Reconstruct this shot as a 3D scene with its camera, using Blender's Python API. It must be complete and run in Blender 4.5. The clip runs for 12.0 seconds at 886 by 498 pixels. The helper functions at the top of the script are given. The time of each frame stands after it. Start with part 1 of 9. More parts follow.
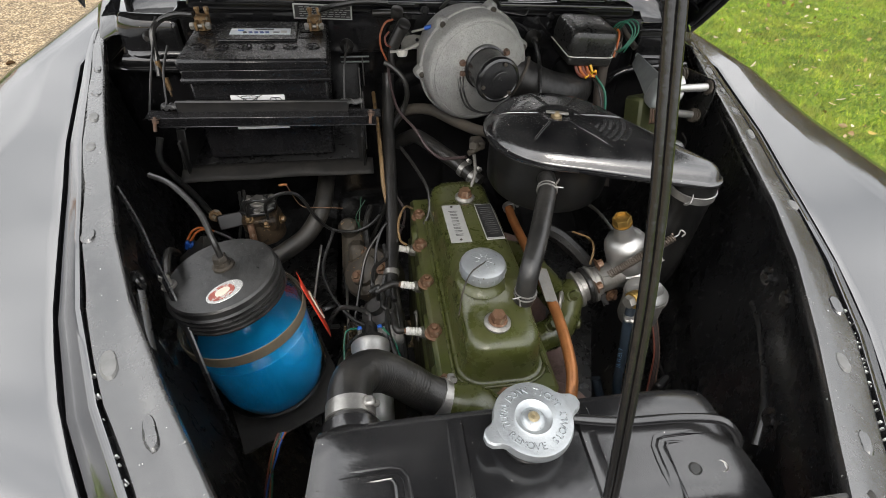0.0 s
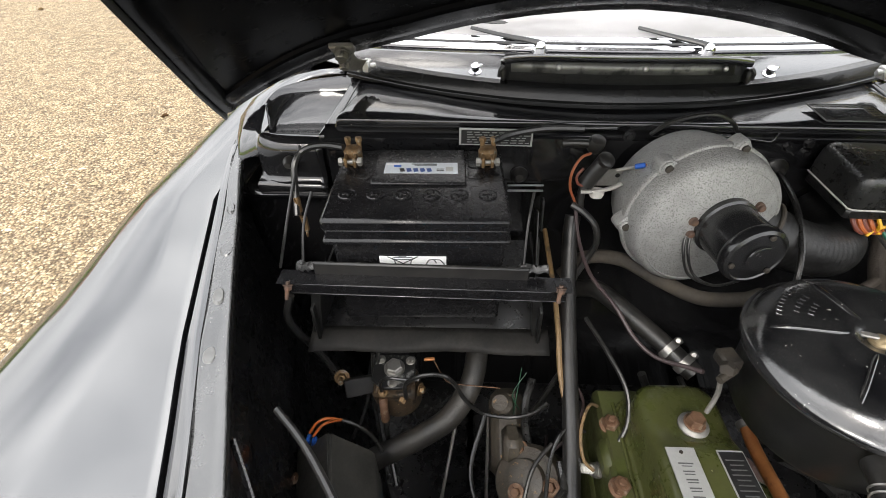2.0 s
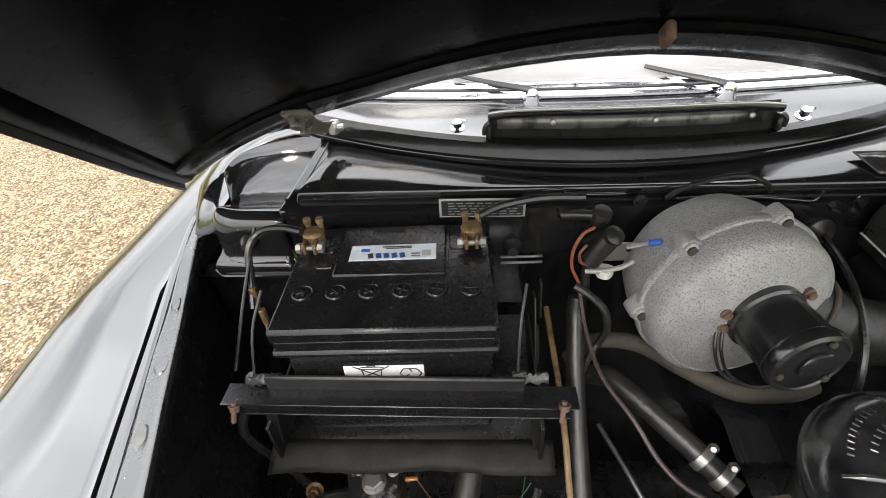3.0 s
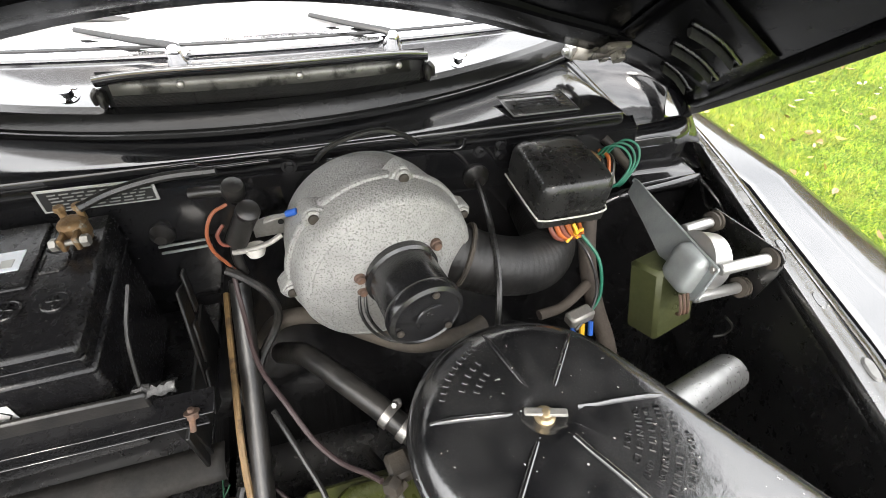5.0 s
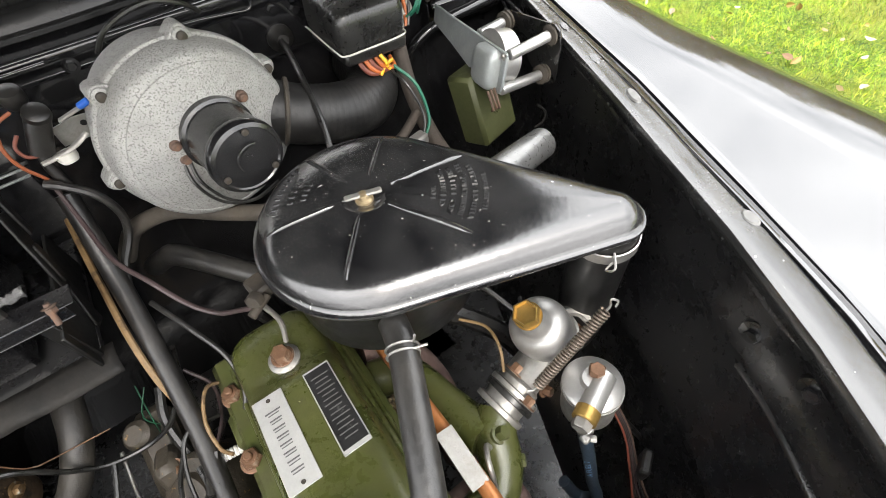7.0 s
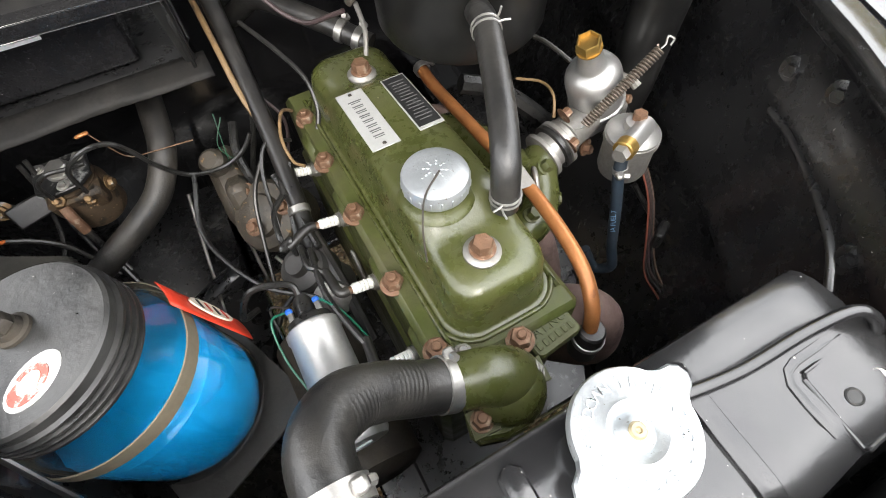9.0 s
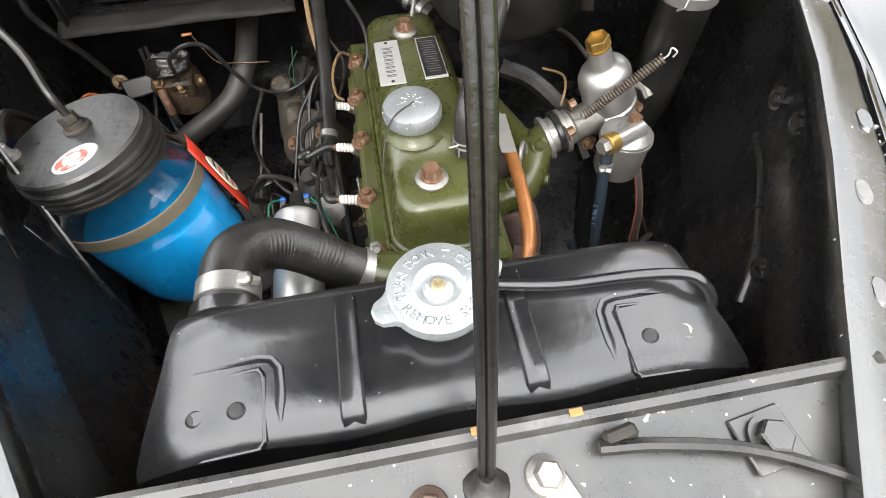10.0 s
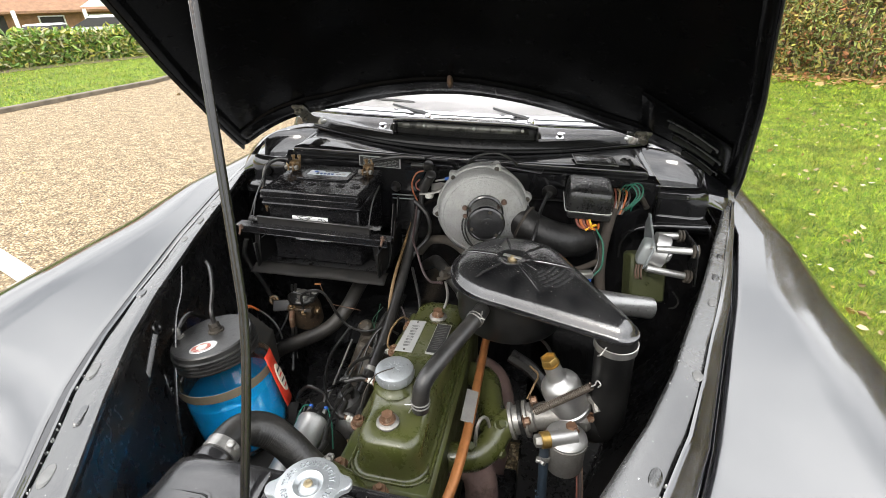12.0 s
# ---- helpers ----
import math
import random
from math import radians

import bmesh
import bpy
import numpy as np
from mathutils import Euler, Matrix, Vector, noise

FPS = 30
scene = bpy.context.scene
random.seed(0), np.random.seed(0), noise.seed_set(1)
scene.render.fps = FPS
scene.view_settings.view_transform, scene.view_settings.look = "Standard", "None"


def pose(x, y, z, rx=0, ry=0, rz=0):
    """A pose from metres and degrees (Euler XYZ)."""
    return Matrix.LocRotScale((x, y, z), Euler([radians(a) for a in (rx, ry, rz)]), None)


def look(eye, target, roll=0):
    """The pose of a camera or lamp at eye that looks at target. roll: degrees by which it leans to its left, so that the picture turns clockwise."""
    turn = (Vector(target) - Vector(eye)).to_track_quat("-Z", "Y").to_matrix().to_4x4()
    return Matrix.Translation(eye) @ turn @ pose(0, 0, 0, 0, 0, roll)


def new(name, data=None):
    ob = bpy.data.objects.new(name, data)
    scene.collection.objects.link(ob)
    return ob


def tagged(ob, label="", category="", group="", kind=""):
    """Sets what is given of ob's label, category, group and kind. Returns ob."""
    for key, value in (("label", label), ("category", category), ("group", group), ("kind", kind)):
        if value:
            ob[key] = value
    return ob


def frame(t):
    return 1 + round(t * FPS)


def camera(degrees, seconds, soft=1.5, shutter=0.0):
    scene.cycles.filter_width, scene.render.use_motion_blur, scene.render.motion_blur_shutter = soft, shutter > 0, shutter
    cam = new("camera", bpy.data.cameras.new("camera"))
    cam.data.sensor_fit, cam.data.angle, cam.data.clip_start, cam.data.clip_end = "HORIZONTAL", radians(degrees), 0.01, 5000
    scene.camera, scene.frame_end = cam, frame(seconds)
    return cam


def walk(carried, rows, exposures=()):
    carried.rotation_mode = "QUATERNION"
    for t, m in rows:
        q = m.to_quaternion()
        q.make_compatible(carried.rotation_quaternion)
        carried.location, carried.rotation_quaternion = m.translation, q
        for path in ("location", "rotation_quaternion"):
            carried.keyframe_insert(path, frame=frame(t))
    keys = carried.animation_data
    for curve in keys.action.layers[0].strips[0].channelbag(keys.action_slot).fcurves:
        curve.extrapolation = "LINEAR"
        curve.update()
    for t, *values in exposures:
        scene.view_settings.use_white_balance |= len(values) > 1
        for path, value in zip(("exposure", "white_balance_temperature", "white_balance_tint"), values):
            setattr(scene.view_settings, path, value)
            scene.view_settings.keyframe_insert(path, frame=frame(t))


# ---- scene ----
cam = camera(86.3, 12.0, soft=0.6)
PATH = [
    (0, (-0.134, -0.021, 1.213), (0.125, 1.431, -0.138), 2.7),
    (0.5, (-0.163, 0.074, 1.221), (0.152, 1.52, -0.125), 2.8),
    (1, (-0.197, 0.158, 1.22), (0.089, 1.598, -0.139), 2.0),
    (1.5, (-0.227, 0.233, 1.228), (-0.169, 1.732, -0.095), -0.7),
    (2, (-0.243, 0.298, 1.245), (-0.359, 1.85, -0.012), -2.2),
    (2.5, (-0.247, 0.375, 1.245), (-0.478, 1.95, 0.035), -4.3),
    (2.7, (-0.236, 0.404, 1.253), (-0.459, 1.987, 0.052), -5.0),
    (4.3, (-0.041, 0.478, 1.246), (0.185, 1.988, -0.045), -2.8),
    (4.5, (-0.019, 0.474, 1.239), (0.274, 1.953, -0.075), -2.2),
    (5, (0.014, 0.46, 1.23), (0.437, 1.86, -0.133), 0.5),
    (5.5, (0.044, 0.445, 1.215), (0.54, 1.765, -0.203), -1.4),
    (6, (0.059, 0.419, 1.204), (0.608, 1.655, -0.27), -3.9),
    (6.5, (0.064, 0.364, 1.188), (0.636, 1.51, -0.349), -7.4),
    (6.7, (0.063, 0.342, 1.184), (0.641, 1.462, -0.369), -8.1),
    (8.3, (-0.046, 0.221, 1.119), (0.545, 1.123, -0.565), -6.0),
    (8.5, (-0.067, 0.203, 1.1), (0.476, 1.089, -0.608), -5.4),
    (9, (-0.119, 0.163, 1.103), (0.339, 1.081, -0.614), -3.2),
    (9.5, (-0.105, 0.084, 1.113), (0.206, 1.087, -0.589), -3.1),
    (10, (-0.037, 0.014, 1.112), (0.119, 1.102, -0.559), -2.5),
    (10.5, (0.058, -0.015, 1.125), (0.071, 1.206, -0.459), -1.3),
    (11, (0.107, -0.012, 1.159), (-0.01, 1.371, -0.28), 0.1),
    (11.5, (0.141, -0.058, 1.215), (-0.15, 1.495, -0.012), -0.4),
    (12, (0.194, -0.117, 1.292), (-0.217, 1.598, 0.348), -1.5),
]
walk(cam, [(t, look(eye, target, roll)) for t, eye, target, roll in PATH],
     exposures=[(0, -0.39, 6650, 10), (1, -0.11, 6650, 10), (2.5, 0.02, 6600, 10), (4.5, 0.65, 6650, 10), (5.5, 0.80, 6700, 10), (6.5, 0.68, 6700, 10), (8.5, 0.80, 6600, 10), (9.5, 0.82, 6650, 10), (10.5, 0.32, 6650, 10), (11.2, 0.18, 6600, 10), (12, 0.04, 6600, 10)])

# ---- sky and sun: a bright overcast day ----
world = bpy.data.worlds.new("overcast_sky")
scene.world = world
world.use_nodes = True
wn, wl = world.node_tree.nodes, world.node_tree.links
wn.clear()
w_out, w_bg = wn.new("ShaderNodeOutputWorld"), wn.new("ShaderNodeBackground")
w_sky = wn.new("ShaderNodeTexSky")
w_sky.sky_type, w_sky.sun_disc = "NISHITA", False
w_sky.sun_elevation, w_sky.sun_rotation = radians(42), radians(200)
w_sky.air_density, w_sky.dust_density = 1.0, 4.0
w_co = wn.new("ShaderNodeTexCoord")
w_map = wn.new("ShaderNodeMapping")
w_map.inputs["Scale"].default_value = (1.0, 1.0, 2.4)
w_noise = wn.new("ShaderNodeTexNoise")
w_noise.inputs["Scale"].default_value, w_noise.inputs["Detail"].default_value = 1.9, 7.0
w_noise.inputs["Roughness"].default_value, w_noise.inputs["Distortion"].default_value = 0.55, 0.4
w_ramp = wn.new("ShaderNodeValToRGB")
w_ramp.color_ramp.elements[0].position, w_ramp.color_ramp.elements[0].color = 0.33, (6.0, 6.25, 6.6, 1)
w_ramp.color_ramp.elements[1].position, w_ramp.color_ramp.elements[1].color = 0.62, (13.4, 13.5, 13.7, 1)
w_mix = wn.new("ShaderNodeMixRGB")
w_mix.inputs["Fac"].default_value = 0.9
wl.new(w_co.outputs["Generated"], w_map.inputs["Vector"])
wl.new(w_map.outputs["Vector"], w_noise.inputs["Vector"])
wl.new(w_noise.outputs["Fac"], w_ramp.inputs["Fac"])
# an overcast sky is brightest overhead
w_sep = wn.new("ShaderNodeSeparateXYZ")
w_up = wn.new("ShaderNodeMapRange")
w_up.inputs["To Min"].default_value, w_up.inputs["To Max"].default_value = 0.62, 1.5
wl.new(w_co.outputs["Generated"], w_sep.inputs["Vector"])
wl.new(w_sep.outputs["Z"], w_up.inputs["Value"])
w_mul = wn.new("ShaderNodeMath")
w_mul.operation = "MULTIPLY"
w_mul.inputs[1].default_value = 0.28
wl.new(w_up.outputs["Result"], w_mul.inputs[0])
wl.new(w_sky.outputs["Color"], w_mix.inputs["Color1"])
wl.new(w_ramp.outputs["Color"], w_mix.inputs["Color2"])
wl.new(w_mix.outputs["Color"], w_bg.inputs["Color"])
wl.new(w_mul.outputs["Value"], w_bg.inputs["Strength"])
wl.new(w_bg.outputs["Background"], w_out.inputs["Surface"])

sun_data = bpy.data.lights.new("sun", "SUN")
sun_data.energy, sun_data.angle, sun_data.color = 1.2, radians(16), (1.0, 0.96, 0.9)
sun = new("sun", sun_data)
sun.matrix_world = look((-1.0, -4.0, 4.2), (0, 0, 0))


# ---- materials ----
def surf(name, col, rough=0.5, metal=0.0, var=0.25, scale=25.0, bump=0.15, bscale=220.0, ior=1.5, dust=None, coat=0.0,
         speck=None, alt=None, alt_at=0.6, rnd=0.0):
    """A procedural surface: two scales of colour change, fine relief, optional dust film and specks of another colour."""
    m = bpy.data.materials.new(name)
    m.use_nodes = True
    n, l = m.node_tree.nodes, m.node_tree.links
    b = n["Principled BSDF"]
    co = n.new("ShaderNodeTexCoord").outputs["Object"]

    def noise_at(sc, detail=5.0, r=0.6):
        t = n.new("ShaderNodeTexNoise")
        t.inputs["Scale"].default_value, t.inputs["Detail"].default_value, t.inputs["Roughness"].default_value = sc, detail, r
        l.new(co, t.inputs["Vector"])
        return t.outputs["Fac"]

    def span(x, a, c, lo, hi):
        t = n.new("ShaderNodeMapRange")
        for k, v in zip(("From Min", "From Max", "To Min", "To Max"), (a, c, lo, hi)):
            t.inputs[k].default_value = v
        l.new(x, t.inputs["Value"])
        return t.outputs["Result"]

    def mix(f, a, c):
        t = n.new("ShaderNodeMixRGB")
        for k, v in (("Fac", f), ("Color1", a), ("Color2", c)):
            if isinstance(v, (tuple, float, int)):
                t.inputs[k].default_value = (*v, 1) if isinstance(v, tuple) else v
            else:
                l.new(v, t.inputs[k])
        return t.outputs["Color"]

    dark = tuple(c * (1 - var) for c in col)
    light = tuple(min(1.0, c * (1 + var)) for c in col)
    wide, fine = noise_at(scale), noise_at(scale * 7.3, 8.0, 0.7)
    c = mix(span(wide, 0.3, 0.7, 0, 1), dark, light)
    c = mix(span(fine, 0.35, 0.75, 0, 0.45), c, tuple(v * 0.8 for v in col))
    r = span(fine, 0.3, 0.7, max(0.02, rough * 0.8), min(1, rough * 1.25))
    if alt:
        c = mix(span(noise_at(scale * 0.7, 9.0, 0.68), alt_at, alt_at + 0.07, 0, 1), c, alt)
    if speck:
        f = span(noise_at(speck[1], 3.0, 0.5), speck[2], speck[2] + 0.03, 0, 1)
        c = mix(f, c, speck[0])
    if rnd:
        t = n.new("ShaderNodeObjectInfo")
        hs = n.new("ShaderNodeHueSaturation")
        l.new(span(t.outputs["Random"], 0, 1, 1 - rnd, 1 + rnd), hs.inputs["Value"])
        l.new(c, hs.inputs["Color"])
        c = hs.outputs["Color"]
    if dust:
        f = span(noise_at(dust[2], 7.0, 0.65), 0.36, 0.72, 0.0, dust[1])
        c = mix(f, c, dust[0])
        a = n.new("ShaderNodeMath")
        a.operation, a.use_clamp = "ADD", True
        l.new(r, a.inputs[0])
        l.new(span(f, 0, 1, 0, 0.55), a.inputs[1])
        r = a.outputs["Value"]
    l.new(c, b.inputs["Base Color"])
    l.new(r, b.inputs["Roughness"])
    b.inputs["Metallic"].default_value, b.inputs["IOR"].default_value = metal, ior
    b.inputs["Coat Weight"].default_value, b.inputs["Coat Roughness"].default_value = coat, 0.08
    if bump:
        t = n.new("ShaderNodeBump")
        t.inputs["Strength"].default_value, t.inputs["Distance"].default_value = bump, 0.002
        l.new(noise_at(bscale, 6.0, 0.6), t.inputs["Height"])
        l.new(t.outputs["Normal"], b.inputs["Normal"])
    return m


DUST = (0.15, 0.146, 0.138)
paint = surf("black_body_paint", (0.012, 0.012, 0.014), 0.08, ior=2.35, var=0.2, scale=9, bump=0.02, bscale=40, dust=((0.10, 0.10, 0.10), 0.10, 14))
flange_paint = surf("worn_black_flange_paint", (0.022, 0.022, 0.022), 0.19, ior=2.05, scale=14, bump=0.2, bscale=45, dust=((0.2, 0.2, 0.195), 0.21, 12), alt=(0.045, 0.044, 0.041), alt_at=0.60, speck=((0.4, 0.4, 0.38), 200, 0.72))
bay_paint = surf("dusty_black_bay_paint", (0.007, 0.007, 0.008), 0.25, ior=1.85, scale=8, bump=0.07, bscale=50, dust=(DUST, 0.12, 6), speck=((0.34, 0.33, 0.31), 190, 0.74))
bulk_paint = surf("gloss_black_bulkhead_paint", (0.008, 0.008, 0.009), 0.08, ior=1.7, scale=8, bump=0.05, bscale=40, dust=(DUST, 0.07, 9), speck=((0.3, 0.29, 0.27), 190, 0.75))
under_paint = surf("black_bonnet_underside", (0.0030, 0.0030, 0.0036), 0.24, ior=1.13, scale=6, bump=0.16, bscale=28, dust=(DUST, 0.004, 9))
rad_paint = surf("satin_black_tank_paint", (0.010, 0.010, 0.011), 0.17, ior=1.74, scale=14, bump=0.12, bscale=80, dust=((0.24, 0.235, 0.225), 0.09, 10), speck=((0.5, 0.48, 0.44), 210, 0.74))
air_paint = surf("gloss_black_air_cleaner", (0.008, 0.008, 0.009), 0.14, ior=2.0, scale=20, bump=0.12, bscale=170, dust=((0.2, 0.198, 0.19), 0.13, 22), speck=((0.40, 0.39, 0.37), 230, 0.715))
drum_paint = surf("satin_black_drum", (0.007, 0.007, 0.007), 0.32, ior=1.42, scale=16, bump=0.06, dust=(DUST, 0.10, 16), speck=((0.30, 0.22, 0.12), 60, 0.80))
plastic = surf("black_battery_plastic", (0.006, 0.006, 0.007), 0.24, ior=1.45, scale=30, bump=0.1, bscale=420, dust=((0.18, 0.17, 0.16), 0.04, 24), speck=((0.3, 0.29, 0.27), 260, 0.75))
lidplastic = surf("ribbed_black_cap_plastic", (0.011, 0.011, 0.011), 0.30, ior=1.6, scale=34, bump=0.35, bscale=120, dust=((0.2, 0.195, 0.185), 0.20, 30), speck=((0.3, 0.29, 0.27), 220, 0.73))
rubber = surf("black_rubber", (0.009, 0.009, 0.009), 0.32, ior=1.55, scale=40, bump=0.2, bscale=260, dust=((0.15, 0.13, 0.11), 0.10, 38))
seal_rubber = surf("glossy_black_seal", (0.006, 0.006, 0.006), 0.16, ior=1.42, scale=20, bump=0.15, bscale=60, dust=(DUST, 0.05, 12))
hose_rubber = surf("grey_black_hose", (0.012, 0.012, 0.012), 0.33, ior=1.6, scale=30, bump=0.3, bscale=200, dust=((0.2, 0.18, 0.15), 0.13, 30))
brown_hose = surf("dusty_brown_hose", (0.035, 0.03, 0.025), 0.7, scale=30, bump=0.2, dust=((0.12, 0.1, 0.075), 0.5, 24))
cable = surf("black_cable", (0.009, 0.009, 0.009), 0.28, ior=1.55, scale=60, bump=0.1, bscale=300, dust=((0.2, 0.19, 0.17), 0.10, 60))
dark_metal = surf("grimy_dark_metal", (0.03, 0.027, 0.024), 0.55, metal=0.3, scale=40, bump=0.3, bscale=140, dust=((0.10, 0.08, 0.055), 0.55, 30))
iron = surf("rust_brown_iron", (0.10, 0.062, 0.045), 0.75, scale=40, bump=0.4, bscale=160, alt=(0.16, 0.085, 0.05), alt_at=0.55)
exhaust_iron = surf("dusty_pink_brown_exhaust_iron", (0.16, 0.105, 0.09), 0.8, scale=26, bump=0.3, bscale=130, alt=(0.09, 0.06, 0.05), alt_at=0.56)
bolt_rust = surf("rusty_bolt", (0.19, 0.105, 0.062), 0.5, metal=0.4, var=0.4, scale=90, bump=0.45, bscale=300, alt=(0.32, 0.24, 0.18), alt_at=0.55)
green = surf("olive_green_engine_enamel", (0.050, 0.058, 0.014), 0.22, ior=1.55, scale=18, var=0.25, bump=0.3, bscale=120, dust=((0.11, 0.10, 0.05), 0.30, 26), speck=((0.30, 0.28, 0.19), 200, 0.755), alt=(0.028, 0.03, 0.012), alt_at=0.64, coat=0.2)
green_old = surf("grimy_green_enamel", (0.06, 0.072, 0.018), 0.32, scale=26, var=0.3, bump=0.3, bscale=110, dust=((0.06, 0.05, 0.025), 0.7, 22))
green_tin = surf("dull_olive_tin", (0.058, 0.066, 0.022), 0.5, scale=22, bump=0.1, dust=((0.05, 0.05, 0.03), 0.35, 18))
alu = surf("hammered_cast_aluminium", (0.40, 0.40, 0.385), 0.44, metal=0.45, var=0.2, scale=24, bump=1.0, bscale=420, speck=((0.225, 0.222, 0.213), 560, 0.56), dust=((0.30, 0.29, 0.27), 0.30, 16))
alu_dull = surf("dull_cast_aluminium", (0.36, 0.35, 0.33), 0.42, metal=0.75, var=0.2, scale=40, bump=0.3, bscale=200, dust=((0.15, 0.13, 0.1), 0.4, 30))
alu_bright = surf("smooth_bright_aluminium", (0.52, 0.515, 0.50), 0.33, metal=0.8, var=0.10, scale=40, bump=0.08, dust=((0.42, 0.41, 0.39), 0.25, 30))
zinc = surf("galvanised_zinc", (0.33, 0.355, 0.355), 0.40, metal=0.4, var=0.16, scale=45, bump=0.18, bscale=160, dust=((0.3, 0.3, 0.28), 0.3, 26))
steel = surf("bright_steel", (0.44, 0.43, 0.41), 0.36, metal=0.85, scale=60, bump=0.15, dust=((0.22, 0.2, 0.17), 0.25, 40))
cap_steel = surf("plated_cap_steel", (0.50, 0.53, 0.55), 0.30, metal=0.7, var=0.14, scale=40, bump=0.3, bscale=160, dust=((0.36, 0.36, 0.34), 0.35, 26), speck=((0.2, 0.19, 0.17), 300, 0.70))
chrome = surf("chrome_trim", (0.75, 0.75, 0.76), 0.08, metal=1.0, var=0.05, scale=30, bump=0.02)
brass = surf("aged_brass", (0.42, 0.27, 0.08), 0.36, metal=0.8, scale=80, bump=0.2, bscale=260, alt=(0.25, 0.16, 0.07), alt_at=0.6)
copper = surf("painted_copper_pipe", (0.40, 0.16, 0.055), 0.36, metal=0.4, scale=40, bump=0.15, alt=(0.2, 0.085, 0.04), alt_at=0.62)
tan_pipe = surf("tan_painted_pipe", (0.22, 0.14, 0.065), 0.5, scale=50, bump=0.15, alt=(0.1, 0.065, 0.035), alt_at=0.55)
gold_clamp = surf("corroded_brass_clamp", (0.20, 0.125, 0.06), 0.5, metal=0.6, var=0.4, scale=120, bump=0.6, bscale=300, alt=(0.27, 0.27, 0.24), alt_at=0.56)
strap_metal = surf("khaki_dusty_strap", (0.165, 0.14, 0.095), 0.5, metal=0.2, scale=30, bump=0.1, dust=((0.22, 0.19, 0.14), 0.4, 20))
white_lab = surf("white_label_paper", (0.78, 0.78, 0.78), 0.4, var=0.04, scale=60, bump=0.02)
silver_lab = surf("silver_label_foil", (0.62, 0.66, 0.70), 0.35, metal=0.0, var=0.1, scale=60, bump=0.03)
plate_metal = surf("brushed_nameplate", (0.40, 0.40, 0.385), 0.36, metal=0.15, var=0.08, scale=60, bump=0.05)
ink = surf("black_ink", (0.012, 0.012, 0.012), 0.5, var=0.1, bump=0)
blue_ink = surf("blue_ink", (0.01, 0.05, 0.22), 0.4, var=0.1, bump=0)
red_lab = surf("red_label", (0.62, 0.045, 0.02), 0.4, var=0.1, scale=40, bump=0.03)
cream_lab = surf("cream_label", (0.72, 0.66, 0.54), 0.45, var=0.08, scale=40, bump=0.03)
ceramic = surf("white_ceramic", (0.75, 0.74, 0.70), 0.2, var=0.08, scale=80, bump=0.03)
wire_orange = surf("orange_wire", (0.42, 0.11, 0.025), 0.42, var=0.15, bump=0)
wire_brown = surf("purple_grey_wire", (0.05, 0.034, 0.034), 0.42, var=0.2, bump=0)
wire_red = surf("brown_red_wire", (0.16, 0.045, 0.028), 0.42, var=0.15, bump=0)
wire_yellow = surf("yellow_wire", (0.75, 0.42, 0.02), 0.42, var=0.15, bump=0)
wire_green = surf("green_wire", (0.012, 0.13, 0.08), 0.4, var=0.15, bump=0)
wire_dark_green = surf("dark_green_wire", (0.008, 0.06, 0.03), 0.45, var=0.2, bump=0)
wire_blue = surf("blue_connector", (0.015, 0.10, 0.45), 0.42, var=0.15, bump=0)
wire_white = surf("white_grey_wire", (0.5, 0.49, 0.45), 0.45, var=0.15, bump=0)
loom = surf("brown_cloth_loom", (0.05, 0.04, 0.032), 0.85, scale=60, bump=0.5, bscale=500)
# near-black fill laid over holes and slots, holding the shade inside them
hole_dark = surf("dark_hole_fill", (0.006, 0.006, 0.006), 0.8, bump=0)
pad_grey = surf("perished_grey_pad", (0.17, 0.17, 0.165), 0.5, scale=70, bump=0.25)
flake_white = surf("flaked_white_filler", (0.72, 0.72, 0.70), 0.5, scale=90, bump=0.3)
mesh_dark = surf("dark_mesh_gauze", (0.02, 0.02, 0.02), 0.6, bump=0.3)
tyre_mat = surf("tyre_rubber", (0.02, 0.02, 0.02), 0.8, scale=30, bump=0.2)


def glass(name, col, rough=0.0, ior=1.45):
    m = bpy.data.materials.new(name)
    m.use_nodes = True
    b = m.node_tree.nodes["Principled BSDF"]
    b.inputs["Base Color"].default_value = (*col, 1)
    b.inputs["Transmission Weight"].default_value, b.inputs["Roughness"].default_value, b.inputs["IOR"].default_value = 1.0, rough, ior
    return m


jar_glass = glass("jar_glass", (0.95, 0.97, 0.97), 0.01, 1.45)
screen_glass = glass("windscreen_glass", (0.9, 0.92, 0.92), 0.02, 1.6)
# pale diffuse film standing in for bright sky mirrored in the windscreen
sg_n, sg_l = screen_glass.node_tree.nodes, screen_glass.node_tree.links
sg_sheen, sg_mix, sg_noise = sg_n.new("ShaderNodeBsdfDiffuse"), sg_n.new("ShaderNodeMixShader"), sg_n.new("ShaderNodeTexNoise")
sg_sheen.inputs["Color"].default_value = (0.80, 0.78, 0.78, 1)
sg_noise.inputs["Scale"].default_value, sg_noise.inputs["Detail"].default_value = 9.0, 6.0
sg_amount = sg_n.new("ShaderNodeMapRange")
sg_amount.inputs["To Min"].default_value, sg_amount.inputs["To Max"].default_value = 0.28, 0.50
sg_l.new(sg_noise.outputs["Fac"], sg_amount.inputs["Value"])
sg_l.new(sg_amount.outputs["Result"], sg_mix.inputs["Fac"])
sg_l.new(sg_n["Principled BSDF"].outputs["BSDF"], sg_mix.inputs[1])
sg_l.new(sg_sheen.outputs["BSDF"], sg_mix.inputs[2])
sg_l.new(sg_mix.outputs["Shader"], sg_n["Material Output"].inputs["Surface"])
